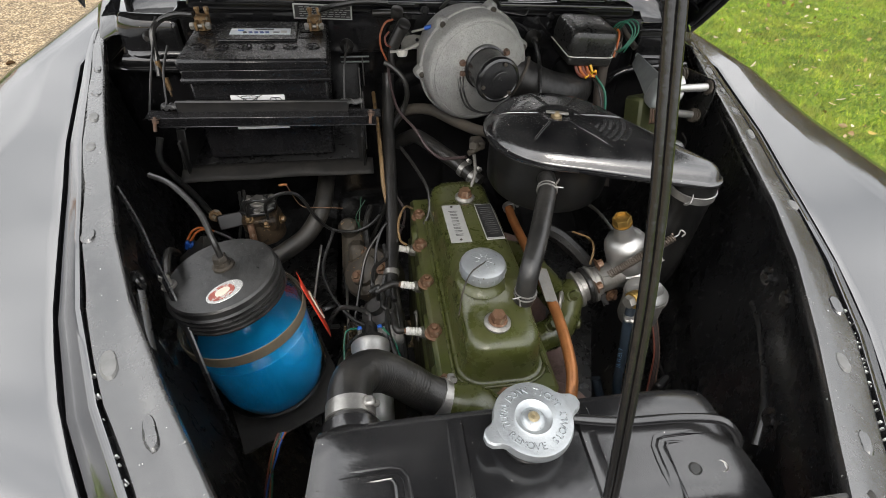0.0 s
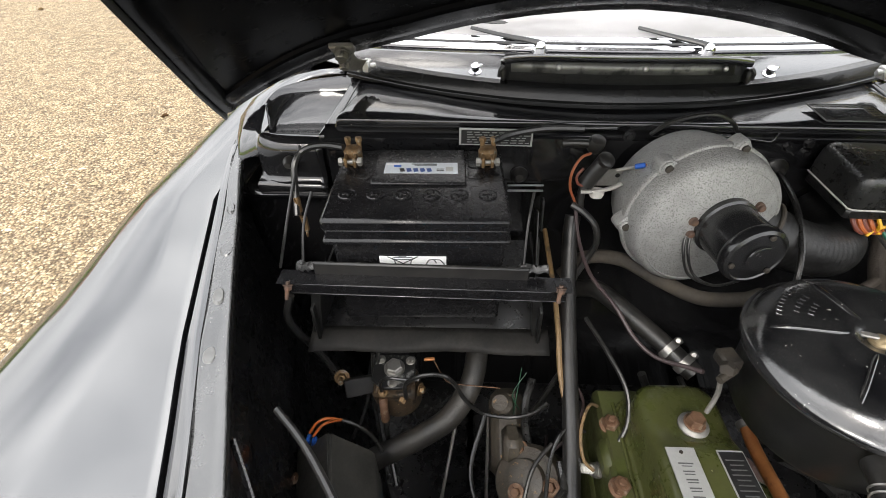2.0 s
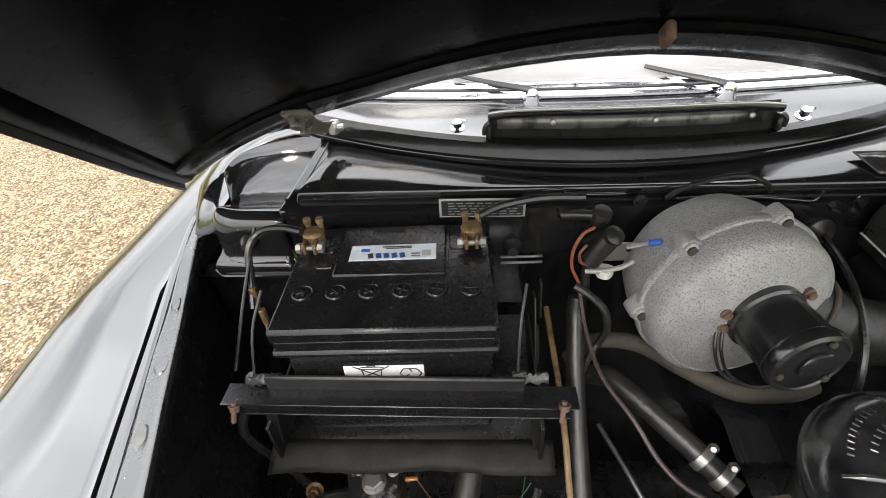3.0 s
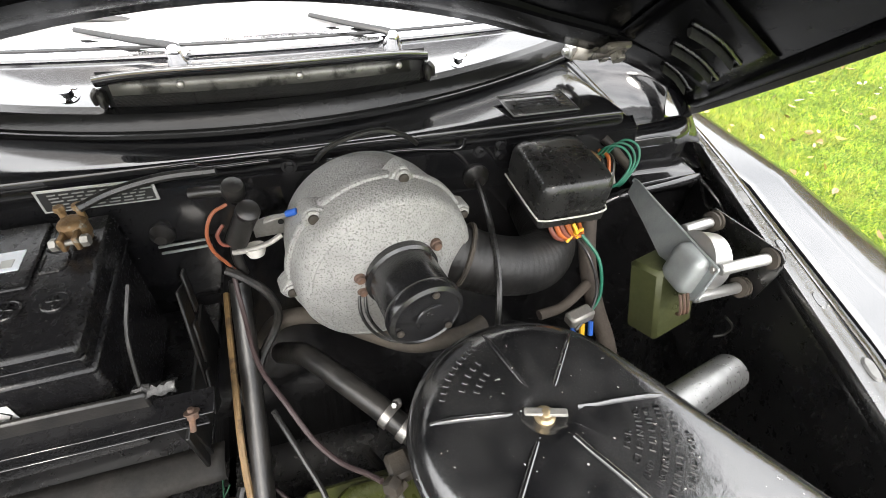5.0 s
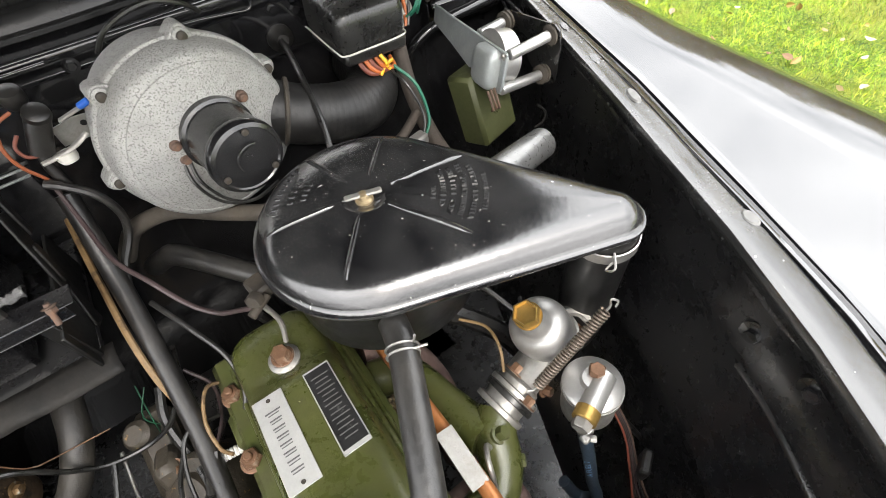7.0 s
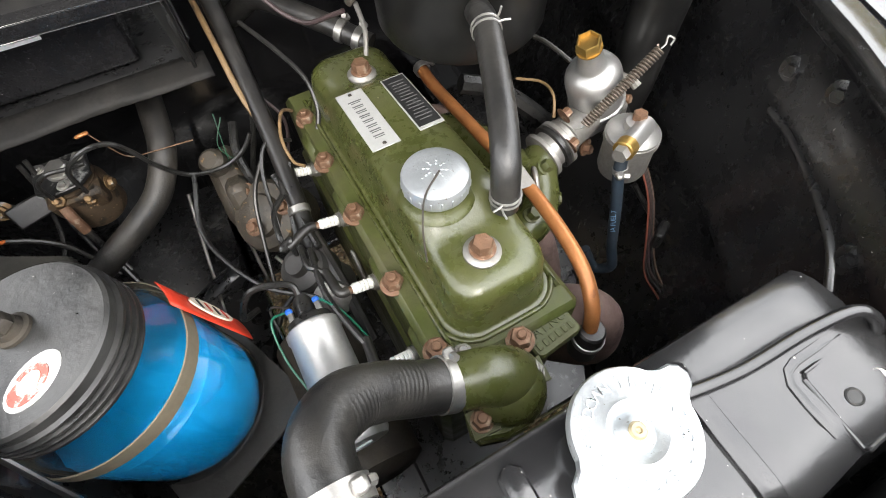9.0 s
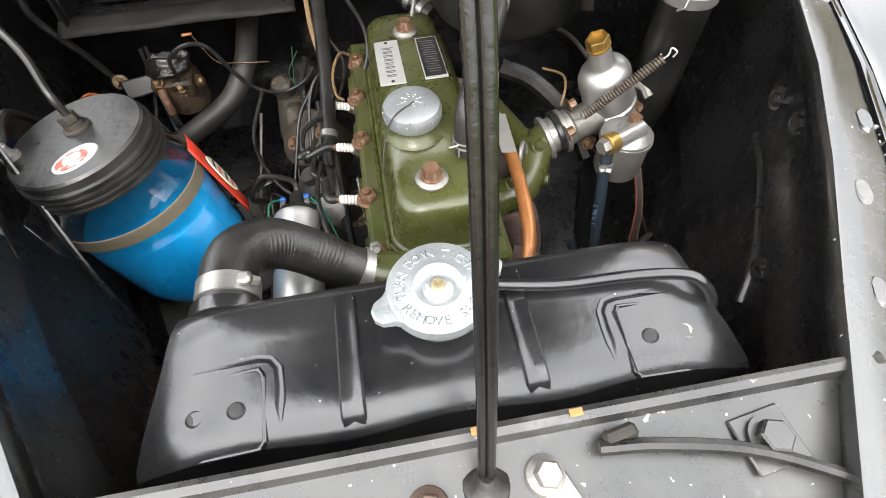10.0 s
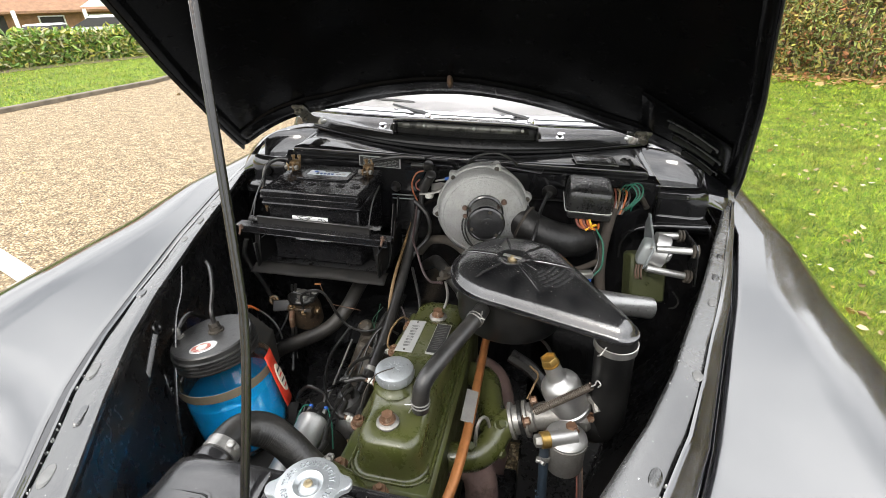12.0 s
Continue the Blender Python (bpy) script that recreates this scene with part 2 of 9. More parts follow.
blue_liquid = surf("blue_screenwash", (0.004, 0.31, 0.68), 0.10, var=0.25, scale=12, bump=0, ior=1.4)


def ground_mat(name, cols, cell, bump, rough=0.9, patch=None, wide=0.8, gap=0.0):
    """Small stones or turf: cells of random tint under a wide, soft change of colour."""
    m = bpy.data.materials.new(name)
    m.use_nodes = True
    n, l = m.node_tree.nodes, m.node_tree.links
    b = n["Principled BSDF"]
    co = n.new("ShaderNodeTexCoord").outputs["Object"]
    v = n.new("ShaderNodeTexVoronoi")
    v.inputs["Scale"].default_value = cell
    l.new(co, v.inputs["Vector"])
    sep = n.new("ShaderNodeSeparateColor")
    l.new(v.outputs["Color"], sep.inputs["Color"])
    ramp = n.new("ShaderNodeValToRGB")
    e = ramp.color_ramp.elements
    e[0].color, e[1].color = (*cols[0], 1), (*cols[-1], 1)
    for k, c in enumerate(cols[1:-1]):
        e.new((k + 1) / (len(cols) - 1)).color = (*c, 1)
    l.new(sep.outputs["Red"], ramp.inputs["Fac"])
    t = n.new("ShaderNodeTexNoise")
    t.inputs["Scale"].default_value, t.inputs["Detail"].default_value = wide, 6.0
    l.new(co, t.inputs["Vector"])
    mr = n.new("ShaderNodeMapRange")
    mr.inputs["From Min"].default_value, mr.inputs["From Max"].default_value = 0.3, 0.7
    mr.inputs["To Min"].default_value, mr.inputs["To Max"].default_value = 0.66, 1.25
    l.new(t.outputs["Fac"], mr.inputs["Value"])
    hs = n.new("ShaderNodeHueSaturation")
    l.new(mr.outputs["Result"], hs.inputs["Value"])
    l.new(ramp.outputs["Color"], hs.inputs["Color"])
    out = hs.outputs["Color"]
    # cell borders darkened in colour, like shaded crevices between the stones
    if gap:
        gr = n.new("ShaderNodeMapRange")
        gr.inputs["From Min"].default_value, gr.inputs["From Max"].default_value = 0.38, 0.68
        gr.inputs["To Max"].default_value = gap
        l.new(v.outputs["Distance"], gr.inputs["Value"])
        gm = n.new("ShaderNodeMixRGB")
        gm.inputs["Color2"].default_value = (0.05, 0.035, 0.02, 1)
        l.new(gr.outputs["Result"], gm.inputs["Fac"])
        l.new(out, gm.inputs["Color1"])
        out = gm.outputs["Color"]
    if patch:
        pn = n.new("ShaderNodeTexNoise")
        pn.inputs["Scale"].default_value, pn.inputs["Detail"].default_value = patch[1], 8.0
        l.new(co, pn.inputs["Vector"])
        pr = n.new("ShaderNodeMapRange")
        pr.inputs["From Min"].default_value, pr.inputs["From Max"].default_value = 0.5, 0.62
        l.new(pn.outputs["Fac"], pr.inputs["Value"])
        mx = n.new("ShaderNodeMixRGB")
        mx.inputs["Color2"].default_value = (*patch[0], 1)
        l.new(pr.outputs["Result"], mx.inputs["Fac"])
        l.new(out, mx.inputs["Color1"])
        out = mx.outputs["Color"]
    l.new(out, b.inputs["Base Color"])
    b.inputs["Roughness"].default_value = rough
    bp = n.new("ShaderNodeBump")
    bp.inputs["Strength"].default_value, bp.inputs["Distance"].default_value = bump, 0.01
    bp.invert = True
    l.new(v.outputs["Distance"], bp.inputs["Height"])
    l.new(bp.outputs["Normal"], b.inputs["Normal"])
    return m


gravel_mat = ground_mat("tan_bonded_gravel", [(0.12, 0.080, 0.042), (0.34, 0.243, 0.136), (0.49, 0.37, 0.215), (0.66, 0.53, 0.35)], 88, 1.0, gap=0.66, wide=9.0)
turf_mat = ground_mat("mown_turf", [(0.034, 0.066, 0.004), (0.09, 0.156, 0.009), (0.156, 0.24, 0.014), (0.25, 0.30, 0.027)], 120, 1.0, patch=((0.18, 0.20, 0.02), 2.2))
kerb_mat = surf("grey_stone_kerb", (0.17, 0.145, 0.11), 0.9, var=0.4, scale=6, bump=0.5, bscale=30)


def island_mat(name, cols, rough=0.55, mottle=0.0):
    """One tint for each leaf or blade of a joined mass."""
    m = bpy.data.materials.new(name)
    m.use_nodes = True
    n, l = m.node_tree.nodes, m.node_tree.links
    b = n["Principled BSDF"]
    g = n.new("ShaderNodeNewGeometry")
    ramp = n.new("ShaderNodeValToRGB")
    e = ramp.color_ramp.elements
    e[0].color, e[1].color = (*cols[0], 1), (*cols[-1], 1)
    for k, c in enumerate(cols[1:-1]):
        e.new((k + 1) / (len(cols) - 1)).color = (*c, 1)
    l.new(g.outputs["Random Per Island"], ramp.inputs["Fac"])
    out = ramp.outputs["Color"]
    for sc, amount in ((5.0, mottle), (26.0, mottle * 1.3)) if mottle else ():
        t = n.new("ShaderNodeTexNoise")
        t.inputs["Scale"].default_value, t.inputs["Detail"].default_value = sc, 4.0
        l.new(g.outputs["Position"], t.inputs["Vector"])
        mr = n.new("ShaderNodeMapRange")
        for key, val in (("From Min", 0.32), ("From Max", 0.68), ("To Min", 1 - amount), ("To Max", 1 + amount * 0.6)):
            mr.inputs[key].default_value = val
        l.new(t.outputs["Fac"], mr.inputs["Value"])
        hs = n.new("ShaderNodeHueSaturation")
        l.new(mr.outputs["Result"], hs.inputs["Value"])
        l.new(out, hs.inputs["Color"])
        out = hs.outputs["Color"]
    l.new(out, b.inputs["Base Color"])
    b.inputs["Roughness"].default_value = rough
    return m


blade_mat = island_mat("grass_blades", [(0.045, 0.115, 0.007), (0.125, 0.255, 0.009), (0.215, 0.37, 0.012), (0.32, 0.46, 0.018), (0.47, 0.52, 0.035), (0.55, 0.51, 0.11)], mottle=0.55)
litter_mat = island_mat("fallen_leaves", [(0.24, 0.15, 0.06), (0.42, 0.32, 0.18), (0.56, 0.50, 0.36), (0.14, 0.07, 0.03), (0.42, 0.30, 0.06), (0.26, 0.20, 0.11)])
laurel_mat = island_mat("laurel_leaves", [(0.09, 0.17, 0.035), (0.16, 0.29, 0.05), (0.26, 0.39, 0.08), (0.52, 0.48, 0.09), (0.46, 0.42, 0.25), (0.14, 0.23, 0.055)], 0.4)
autumn_mat = island_mat("autumn_hedge_leaves", [(0.08, 0.11, 0.024), (0.15, 0.18, 0.038), (0.25, 0.22, 0.07), (0.30, 0.20, 0.08), (0.42, 0.15, 0.07), (0.52, 0.46, 0.10), (0.19, 0.22, 0.05), (0.11, 0.14, 0.03)])
twig_mat = surf("brown_twigs", (0.17, 0.125, 0.085), 0.9, scale=20, bump=0.2)


# ---- building helpers ----
WORLD_AT = {}


def thing(name, at, label, category, group="", kind=""):
    ob = new(name)
    ob.empty_display_size = 0.02
    ob.location = at
    WORLD_AT[ob.name] = Vector(at)
    return tagged(ob, label, category, group, kind)


class Shape:
    """Gathers vertices and faces in world metres, to be made into one mesh."""

    def __init__(self):
        self.v, self.f = [], []

    def add(self, verts, faces):
        k = len(self.v)
        self.v += [tuple(map(float, p)) for p in verts]
        self.f += [tuple(i + k for i in f) for f in faces]
        return self

    def box(self, c, s, rot=None, ch=0.0):
        """A box with chamfered edges. rot: a 3x3 turn or degrees about z."""
        if isinstance(rot, (int, float)):
            rot = Matrix.Rotation(radians(rot), 3, "Z")
        h = [a / 2 for a in s]
        ch = min(ch, 0.45 * min(s))
        if ch <= 0:
            P = [(x * h[0], y * h[1], z * h[2]) for x in (-1, 1) for y in (-1, 1) for z in (-1, 1)]
            F = [(0, 1, 3, 2), (4, 6, 7, 5), (0, 4, 5, 1), (2, 3, 7, 6), (0, 2, 6, 4), (1, 5, 7, 3)]
        else:
            P, idx = [], {}
            for sx in (-1, 1):
                for sy in (-1, 1):
                    for sz in (-1, 1):
                        for ax in range(3):
                            q = [sx * (h[0] - ch), sy * (h[1] - ch), sz * (h[2] - ch)]
                            q[ax] += (sx, sy, sz)[ax] * ch
                            idx[sx, sy, sz, ax] = len(P)
                            P.append(q)
            F = []
            for ax in range(3):
                o = [a for a in range(3) if a != ax]
                for s0 in (-1, 1):
                    ring = []
                    for a, b in ((-1, -1), (1, -1), (1, 1), (-1, 1)):
                        k = [0, 0, 0]
                        k[ax], k[o[0]], k[o[1]] = s0, a, b
                        ring.append(idx[(*k, ax)])
                    F.append(tuple(ring))
                for a in (-1, 1):
                    for b in (-1, 1):
                        k0, k1 = [0, 0, 0], [0, 0, 0]
                        k0[ax], k1[ax] = -1, 1
                        k0[o[0]] = k1[o[0]] = a
                        k0[o[1]] = k1[o[1]] = b
                        F.append((idx[(*k0, o[0])], idx[(*k1, o[0])], idx[(*k1, o[1])], idx[(*k0, o[1])]))
            for sx in (-1, 1):
                for sy in (-1, 1):
                    for sz in (-1, 1):
                        F.append(tuple(idx[sx, sy, sz, a] for a in range(3)))
        R = rot or Matrix.Identity(3)
        return self.add([Vector(c) + R @ Vector(p) for p in P], F)

    def rings(self, rings, close=True, cap0=True, cap1=True):
        """A skin through rings of equally many points."""
        n = len(rings[0])
        V = [p for r in rings for p in r]
        F = []
        for i in range(len(rings) - 1):
            for j in range(n if close else n - 1):
                k = (j + 1) % n
                F.append((i * n + j, i * n + k, (i + 1) * n + k, (i + 1) * n + j))
        if cap0:
            F.append(tuple(range(n))[::-1])
        if cap1:
            F.append(tuple((len(rings) - 1) * n + j for j in range(n)))
        return self.add(V, F)

    def lathe(self, prof, at, axis=(0, 0, 1), n=32, cap0=True, cap1=True, squash=None):
        """A turned body: prof is (radius, height along the axis) from its foot."""
        a = Vector(axis).normalized()
        u = a.orthogonal().normalized()
        w = a.cross(u)
        at = Vector(at)
        R = [[at + a * h + (u * math.cos(2 * math.pi * k / n) + w * math.sin(2 * math.pi * k / n)) * r for k in range(n)] for r, h in prof]
        return self.rings(R, True, cap0, cap1)

    def cyl(self, p0, p1, r0, r1=None, n=20, ch=0.0):
        p0, p1 = Vector(p0), Vector(p1)
        L, r1 = (p1 - p0).length, r0 if r1 is None else r1
        prof = [(r0, 0), (r1, L)] if ch <= 0 else [(r0 - ch, 0), (r0, ch), (r1, L - ch), (r1 - ch, L)]
        return self.lathe(prof, p0, p1 - p0, n)

    def tube(self, pts, r, n=10, steps=6, flat=1.0, taper=None, ridges=0.0, period=0.004):
        """A round bar or hose along a smooth curve through pts."""
        P = [Vector(p) for p in pts]
        C = []
        if len(P) == 2:
            C = [P[0].lerp(P[1], k / steps) for k in range(steps + 1)]
        else:
            Q = [2 * P[0] - P[1]] + P + [2 * P[-1] - P[-2]]
            for i in range(1, len(Q) - 2):
                for k in range(steps):
                    t = k / steps
                    a, b, c, d = Q[i - 1], Q[i], Q[i + 1], Q[i + 2]
                    C.append(0.5 * (2 * b + (c - a) * t + (2 * a - 5 * b + 4 * c - d) * t * t + (3 * b - a - 3 * c + d) * t ** 3))
            C.append(P[-1])
        if ridges:
            fine, run = [C[0]], 0.0
            for a, b in zip(C, C[1:]):
                m = max(1, int((b - a).length / (period / 4)))
                fine += [a.lerp(b, k / m) for k in range(1, m + 1)]
            C = fine
        T = [(C[min(i + 1, len(C) - 1)] - C[max(i - 1, 0)]).normalized() for i in range(len(C))]
        u = T[0].orthogonal().normalized()
        R, run = [], 0.0
        for i, (c, t) in enumerate(zip(C, T)):
            u = (u - t * u.dot(t)).normalized()
            w = t.cross(u)
            run += (c - C[i - 1]).length if i else 0
            q = r * (1 if taper is None else 1 + (taper - 1) * i / (len(C) - 1))
            if ridges:
                q *= 1 + ridges * math.sin(2 * math.pi * run / period)
            R.append([c + (u * math.cos(2 * math.pi * k / n) + w * math.sin(2 * math.pi * k / n) * flat) * q for k in range(n)])
        return self.rings(R)

    def hexnut(self, at, axis, r, h, dome=True):
        prof = [(r, 0), (r, h * 0.8), (r * 0.86, h)] if dome else [(r, 0), (r, h)]
        return self.lathe(prof, at, axis, 6)

    def plate(self, poly, lo, hi, to=None, ch=0.0):
        """A flat plate of an outline in x, y from height lo to hi; to: where it is laid in the world."""
        to = to or Matrix.Identity(4)
        c = np.mean(poly, axis=0)

        def ring(z, inset):
            out = []
            for p in poly:
                d = np.array(p) - c
                k = 1 - inset / max(np.linalg.norm(d), 1e-6)
                out.append(to @ Vector((*(c + d * k), z)))
            return out
        R = [ring(lo, 0), ring(hi, 0)] if ch <= 0 else [ring(lo, 0), ring(hi - ch, 0), ring(hi, ch)]
        return self.rings(R)

    def sheet(self, grid):
        """An open skin over a grid of points."""
        n = len(grid[0])
        V = [p for r in grid for p in r]
        F = [(i * n + j, i * n + j + 1, (i + 1) * n + j + 1, (i + 1) * n + j) for i in range(len(grid) - 1) for j in range(n - 1)]
        return self.add(V, F)

    def ringbar(self, c, axis, R, r, n=32, m=8, arc=(0, 360), start=None):
        """A bent round bar: a ring or a part of one."""
        a = Vector(axis).normalized()
        u = (start and Vector(start).normalized()) or a.orthogonal().normalized()
        w = a.cross(u)
        pts = []
        for k in range(n + 1):
            t = radians(arc[0] + (arc[1] - arc[0]) * k / n)
            pts.append(Vector(c) + (u * math.cos(t) + w * math.sin(t)) * R)
        return self.tube(pts, r, m, 1)

    def make(self, name, mat, parent=None, label="", smooth=38, thick=0.0, kind=""):
        c = Vector(np.mean(np.array(self.v), axis=0))
        me = bpy.data.meshes.new(name)
        me.from_pydata([Vector(p) - c for p in self.v], [], self.f)
        bm = bmesh.new()
        bm.from_mesh(me)
        bmesh.ops.recalc_face_normals(bm, faces=bm.faces)
        bm.to_mesh(me)
        bm.free()
        me.materials.append(mat)
        if smooth:
            me.polygons.foreach_set("use_smooth", [True] * len(me.polygons))
            me.set_sharp_from_angle(angle=radians(smooth))
        ob = new(name, me)
        ob.location = c - (WORLD_AT[parent.name] if parent else Vector())
        ob.parent = parent
        WORLD_AT[ob.name] = c
        if thick:
            s = ob.modifiers.new("thickness", "SOLIDIFY")
            s.thickness, s.offset = thick, -1
        if label:
            ob["label"] = label
        if kind:
            ob["kind"] = kind
        return ob


def part(name, shape, mat, parent, label="", **kw):
    return shape.make(name, mat, parent, label, **kw)


def lone(name, shape, mat, label, category, group="", kind="", **kw):
    """A thing of one mesh."""
    return tagged(shape.make(name, mat, None, label, **kw), label, category, group, kind)


def lerp_table(rows, y):
    return float(np.interp(y, [r[0] for r in rows], [r[1] for r in rows]))


def letters(text, size, depth=0.0006):
    """The outlines of a word as a flat mesh in x, y: a list of points and faces."""
    cu = bpy.data.curves.new("word", "FONT")
    cu.body, cu.size, cu.extrude, cu.align_x = text, size, depth, "CENTER"
    cu.resolution_u = 2
    ob = bpy.data.objects.new("word", cu)
    scene.collection.objects.link(ob)
    me = bpy.data.meshes.new_from_object(ob.evaluated_get(bpy.context.evaluated_depsgraph_get()))
    V, F = [tuple(v.co) for v in me.vertices], [tuple(p.vertices) for p in me.polygons]
    bpy.data.objects.remove(ob)
    bpy.data.curves.remove(cu)
    bpy.data.meshes.remove(me)
    return V, F


def round_rect(cx, cy, hx, hy, r, n=7):
    out = []
    for qx, qy, a0 in ((1, 1, 0), (-1, 1, 90), (-1, -1, 180), (1, -1, 270)):
        for k in range(n):
            a = radians(a0 + 90 * k / (n - 1))
            out.append((cx + qx * (hx - r) + r * math.cos(a), cy + qy * (hy - r) + r * math.sin(a)))
    return out




# ---- ground ----
def fall_away(x):
    """The land drops gently beyond the low hedge."""
    return -0.06 * min(22.0, max(0.0, -12.4 - x))


def big_sheet(name, x0, x1, y0, y1, z, mat, label, category, bend=None, n=1):
    s = Shape()
    xs = [x0, -120, -60, -45, -38, -36, -34, -30, -24, -18, -14, -12.4, -11, -5, 0, 40, 120, x1]
    ys = [y0, -120, -40, 0, 40, 120, y1]
    s.sheet([[(x, y, z + fall_away(x)) for x in xs] for y in ys])
    return lone(name, s, mat, label, category, kind="structure", smooth=0)


big_sheet("ground", -400, 400, -400, 400, 0.0, turf_mat, "mown green lawn with pale fallen leaves", "lawn", n=8)
drive = Shape()
KERB = [(-40, -10.6), (-20, -9.7), (-8, -8.6), (0, -7.7), (5, -7.25), (7.5, -7.0), (10, -7.4), (14, -8.6), (22, -12), (40, -20)]
drive.sheet([[(lerp_table(KERB, y) + 0.02, y, 0.006), (-3.0, y, 0.006), (0.25, y, 0.006)] for y in np.arange(-40, 25.1, 1.0)])
lone("driveway", drive, gravel_mat, "pale tan bonded gravel driveway", "driveway", kind="structure", smooth=0)
kerb = Shape()
kerb.rings([[(lerp_table(KERB, y) + dx, y, z) for dx, z in ((0.05, -0.02), (0.05, 0.062), (0.038, 0.072), (-0.04, 0.072), (-0.05, 0.064), (-0.05, -0.02))] for y in np.arange(-40, 25.1, 0.5)])
lone("kerb", kerb, kerb_mat, "low grey-brown stone kerb along the gravel drive", "kerb", kind="structure")

# ---- car body: plan of the bonnet opening (y, half-width), with the car's middle at CX ----
CX = -0.018
LIP = [(-0.2, 0.0), (-0.1, 0.10), (0.0, 0.165), (0.07, 0.208), (0.1, 0.226), (0.2, 0.288), (0.3, 0.344), (0.4, 0.390), (0.5, 0.428), (0.6, 0.467), (0.7, 0.503), (0.8, 0.537), (0.9, 0.573), (0.97, 0.598), (1.03, 0.612)]
SEAM = [(-0.3, 0.03), (-0.2, 0.12), (-0.1, 0.195), (0.0, 0.255), (0.1, 0.312), (0.2, 0.372), (0.3, 0.416), (0.4, 0.449), (0.5, 0.482), (0.6, 0.517), (0.7, 0.546), (0.8, 0.575), (0.9, 0.605), (1.0, 0.632), (1.1, 0.655), (1.3, 0.68)]
SEAM_DROP = [(-0.3, 0.08), (0.0, 0.045), (0.2, 0.032), (0.4, 0.020), (0.6, 0.012), (0.9, 0.004), (1.3, 0.0)]


def body_z(x, z):
    """The parked car leans by a degree and a half to its right."""
    return z - 0.026 * x


car = thing("car_body", (CX, 0.5, 0.0), "gloss black front body shell of a classic saloon car", "car")


# the wing's fall outside its crest: half-width, height below the crest
WING_FALL = [(0.600, 0.0), (0.640, -0.006), (0.670, -0.0135), (0.692, -0.0225), (0.706, -0.033), (0.716, -0.047), (0.723, -0.066), (0.729, -0.10), (0.733, -0.17), (0.730, -0.30), (0.71, -0.45), (0.68, -0.58)]


def wing(side):
    """The outer wing, from the bonnet seam over its crown and down to the arch."""
    s = Shape()
    grid = []
    for y in np.concatenate([np.linspace(-0.62, 0.0, 14), np.linspace(0.02, 0.14, 7), np.linspace(0.17, 1.45, 27)]):
        gap = 0.0058 if side > 0 else 0.0040
        sx = lerp_table(SEAM, y) + gap
        z0 = 0.868 - lerp_table(SEAM_DROP, y)
        f = max(0.0, -y - 0.02)
        dip = 0.64 * max(0.0, min(1.0, (0.19 - y) / 0.14))
        fall, pull = 0.55 * f * f + 0.05 * f, 0.42 * f * f
        sx = min(sx, 0.60 - pull)
        w = 0.745 - pull - sx
        row = [(sx - gap - 0.001, z0 - 0.030), (sx - 0.001, z0 - 0.033), (sx, z0 - 0.004), (sx + 0.0012, z0), (sx + 0.0022, z0 + 0.0004), (sx + 0.012, z0 + 0.001)]
        tight = max(0.0, sx + 0.055 - 0.600)
        crest = 0.600 - pull + tight
        zc = min(0.868, z0 + 0.001 + 0.07 * (crest - sx))
        over = [(sx + 0.012 + (crest - sx - 0.012) * u, z0 + 0.001 + (zc - z0 - 0.001) * u) for u in (0.25, 0.5, 0.75)]
        broad = 1.0 if side > 0 else 1.3
        over += [(0.60 + (x - 0.60) * broad - pull + tight * max(0.0, 0.733 - x) / 0.133, zc + z * broad) for x, z in WING_FALL]
        for x, z in over:
            u = min(1.0, (x - sx) / w)
            row.append((x, z - fall - dip * w * u * (1 - 0.45 * u)))
        grid.append([(CX + side * x, y, body_z(CX + side * x, z)) for x, z in row])
    s.sheet(grid)
    return part("wing", s, paint, car, "gloss black front wing reflecting the sky", smooth=28, thick=0.0015)


def flange(side):
    """The painted channel inside the seam, on which the shut bonnet rests."""
    inner, outer = [], []
    for y in np.linspace(-0.12, 1.04, 59):
        a, b = lerp_table(LIP, y), lerp_table(SEAM, y)
        d = lerp_table(SEAM_DROP, y)
        wob = 0.0012 * math.sin(y * 37 + side)
        z0 = 0.868
        gd = max(0.12, min(1.0, (0.55 - y) / 0.2))
        c = 1.0 - 0.0012 / (b - a)

        def fall(u):
            return d * (0.4 * u if u < 0.62 else 0.248 + 1.58 * (u - 0.62))
        row = [(a + 0.004, z0 - 0.02), (a, z0 - 0.003), (a + 0.001, z0 + 0.001), (a + 0.004, z0 + 0.0015)]
        for u, z in ((0.25, 0.0005), (0.5, 0.0), (0.56, -0.001 * gd), (0.58, -0.006 * gd), (0.61, -0.007 * gd)):
            row.append((a + (b - a) * u + wob * (0.2 < u < 0.6), z0 - fall(u) + z))
        edge = []
        for u, z in ((0.608, -0.008 * gd), (0.63, 0.0015 * gd), (0.67, 0.003 * gd), (0.72, 0.001), (0.86, 0.0), (c - 0.03, 0.0), (c - 0.008, -0.002), (c, -0.028)):
            edge.append((a + (b - a) * u, z0 - fall(u) + z))
        inner.append([(CX + side * x, y, body_z(CX + side * x, z)) for x, z in row])
        outer.append([(CX + side * x, y, body_z(CX + side * x, z)) for x, z in edge])
    s = Shape()
    s.sheet(outer)
    part("channel_edge", s, paint, car, "gloss black outer edge of the bonnet channel", smooth=45, thick=0.001)
    s = Shape()
    s.sheet(inner)
    return part("bonnet_channel", s, flange_paint, car, "worn grey-black channel along the bonnet opening", smooth=45, thick=0.001)


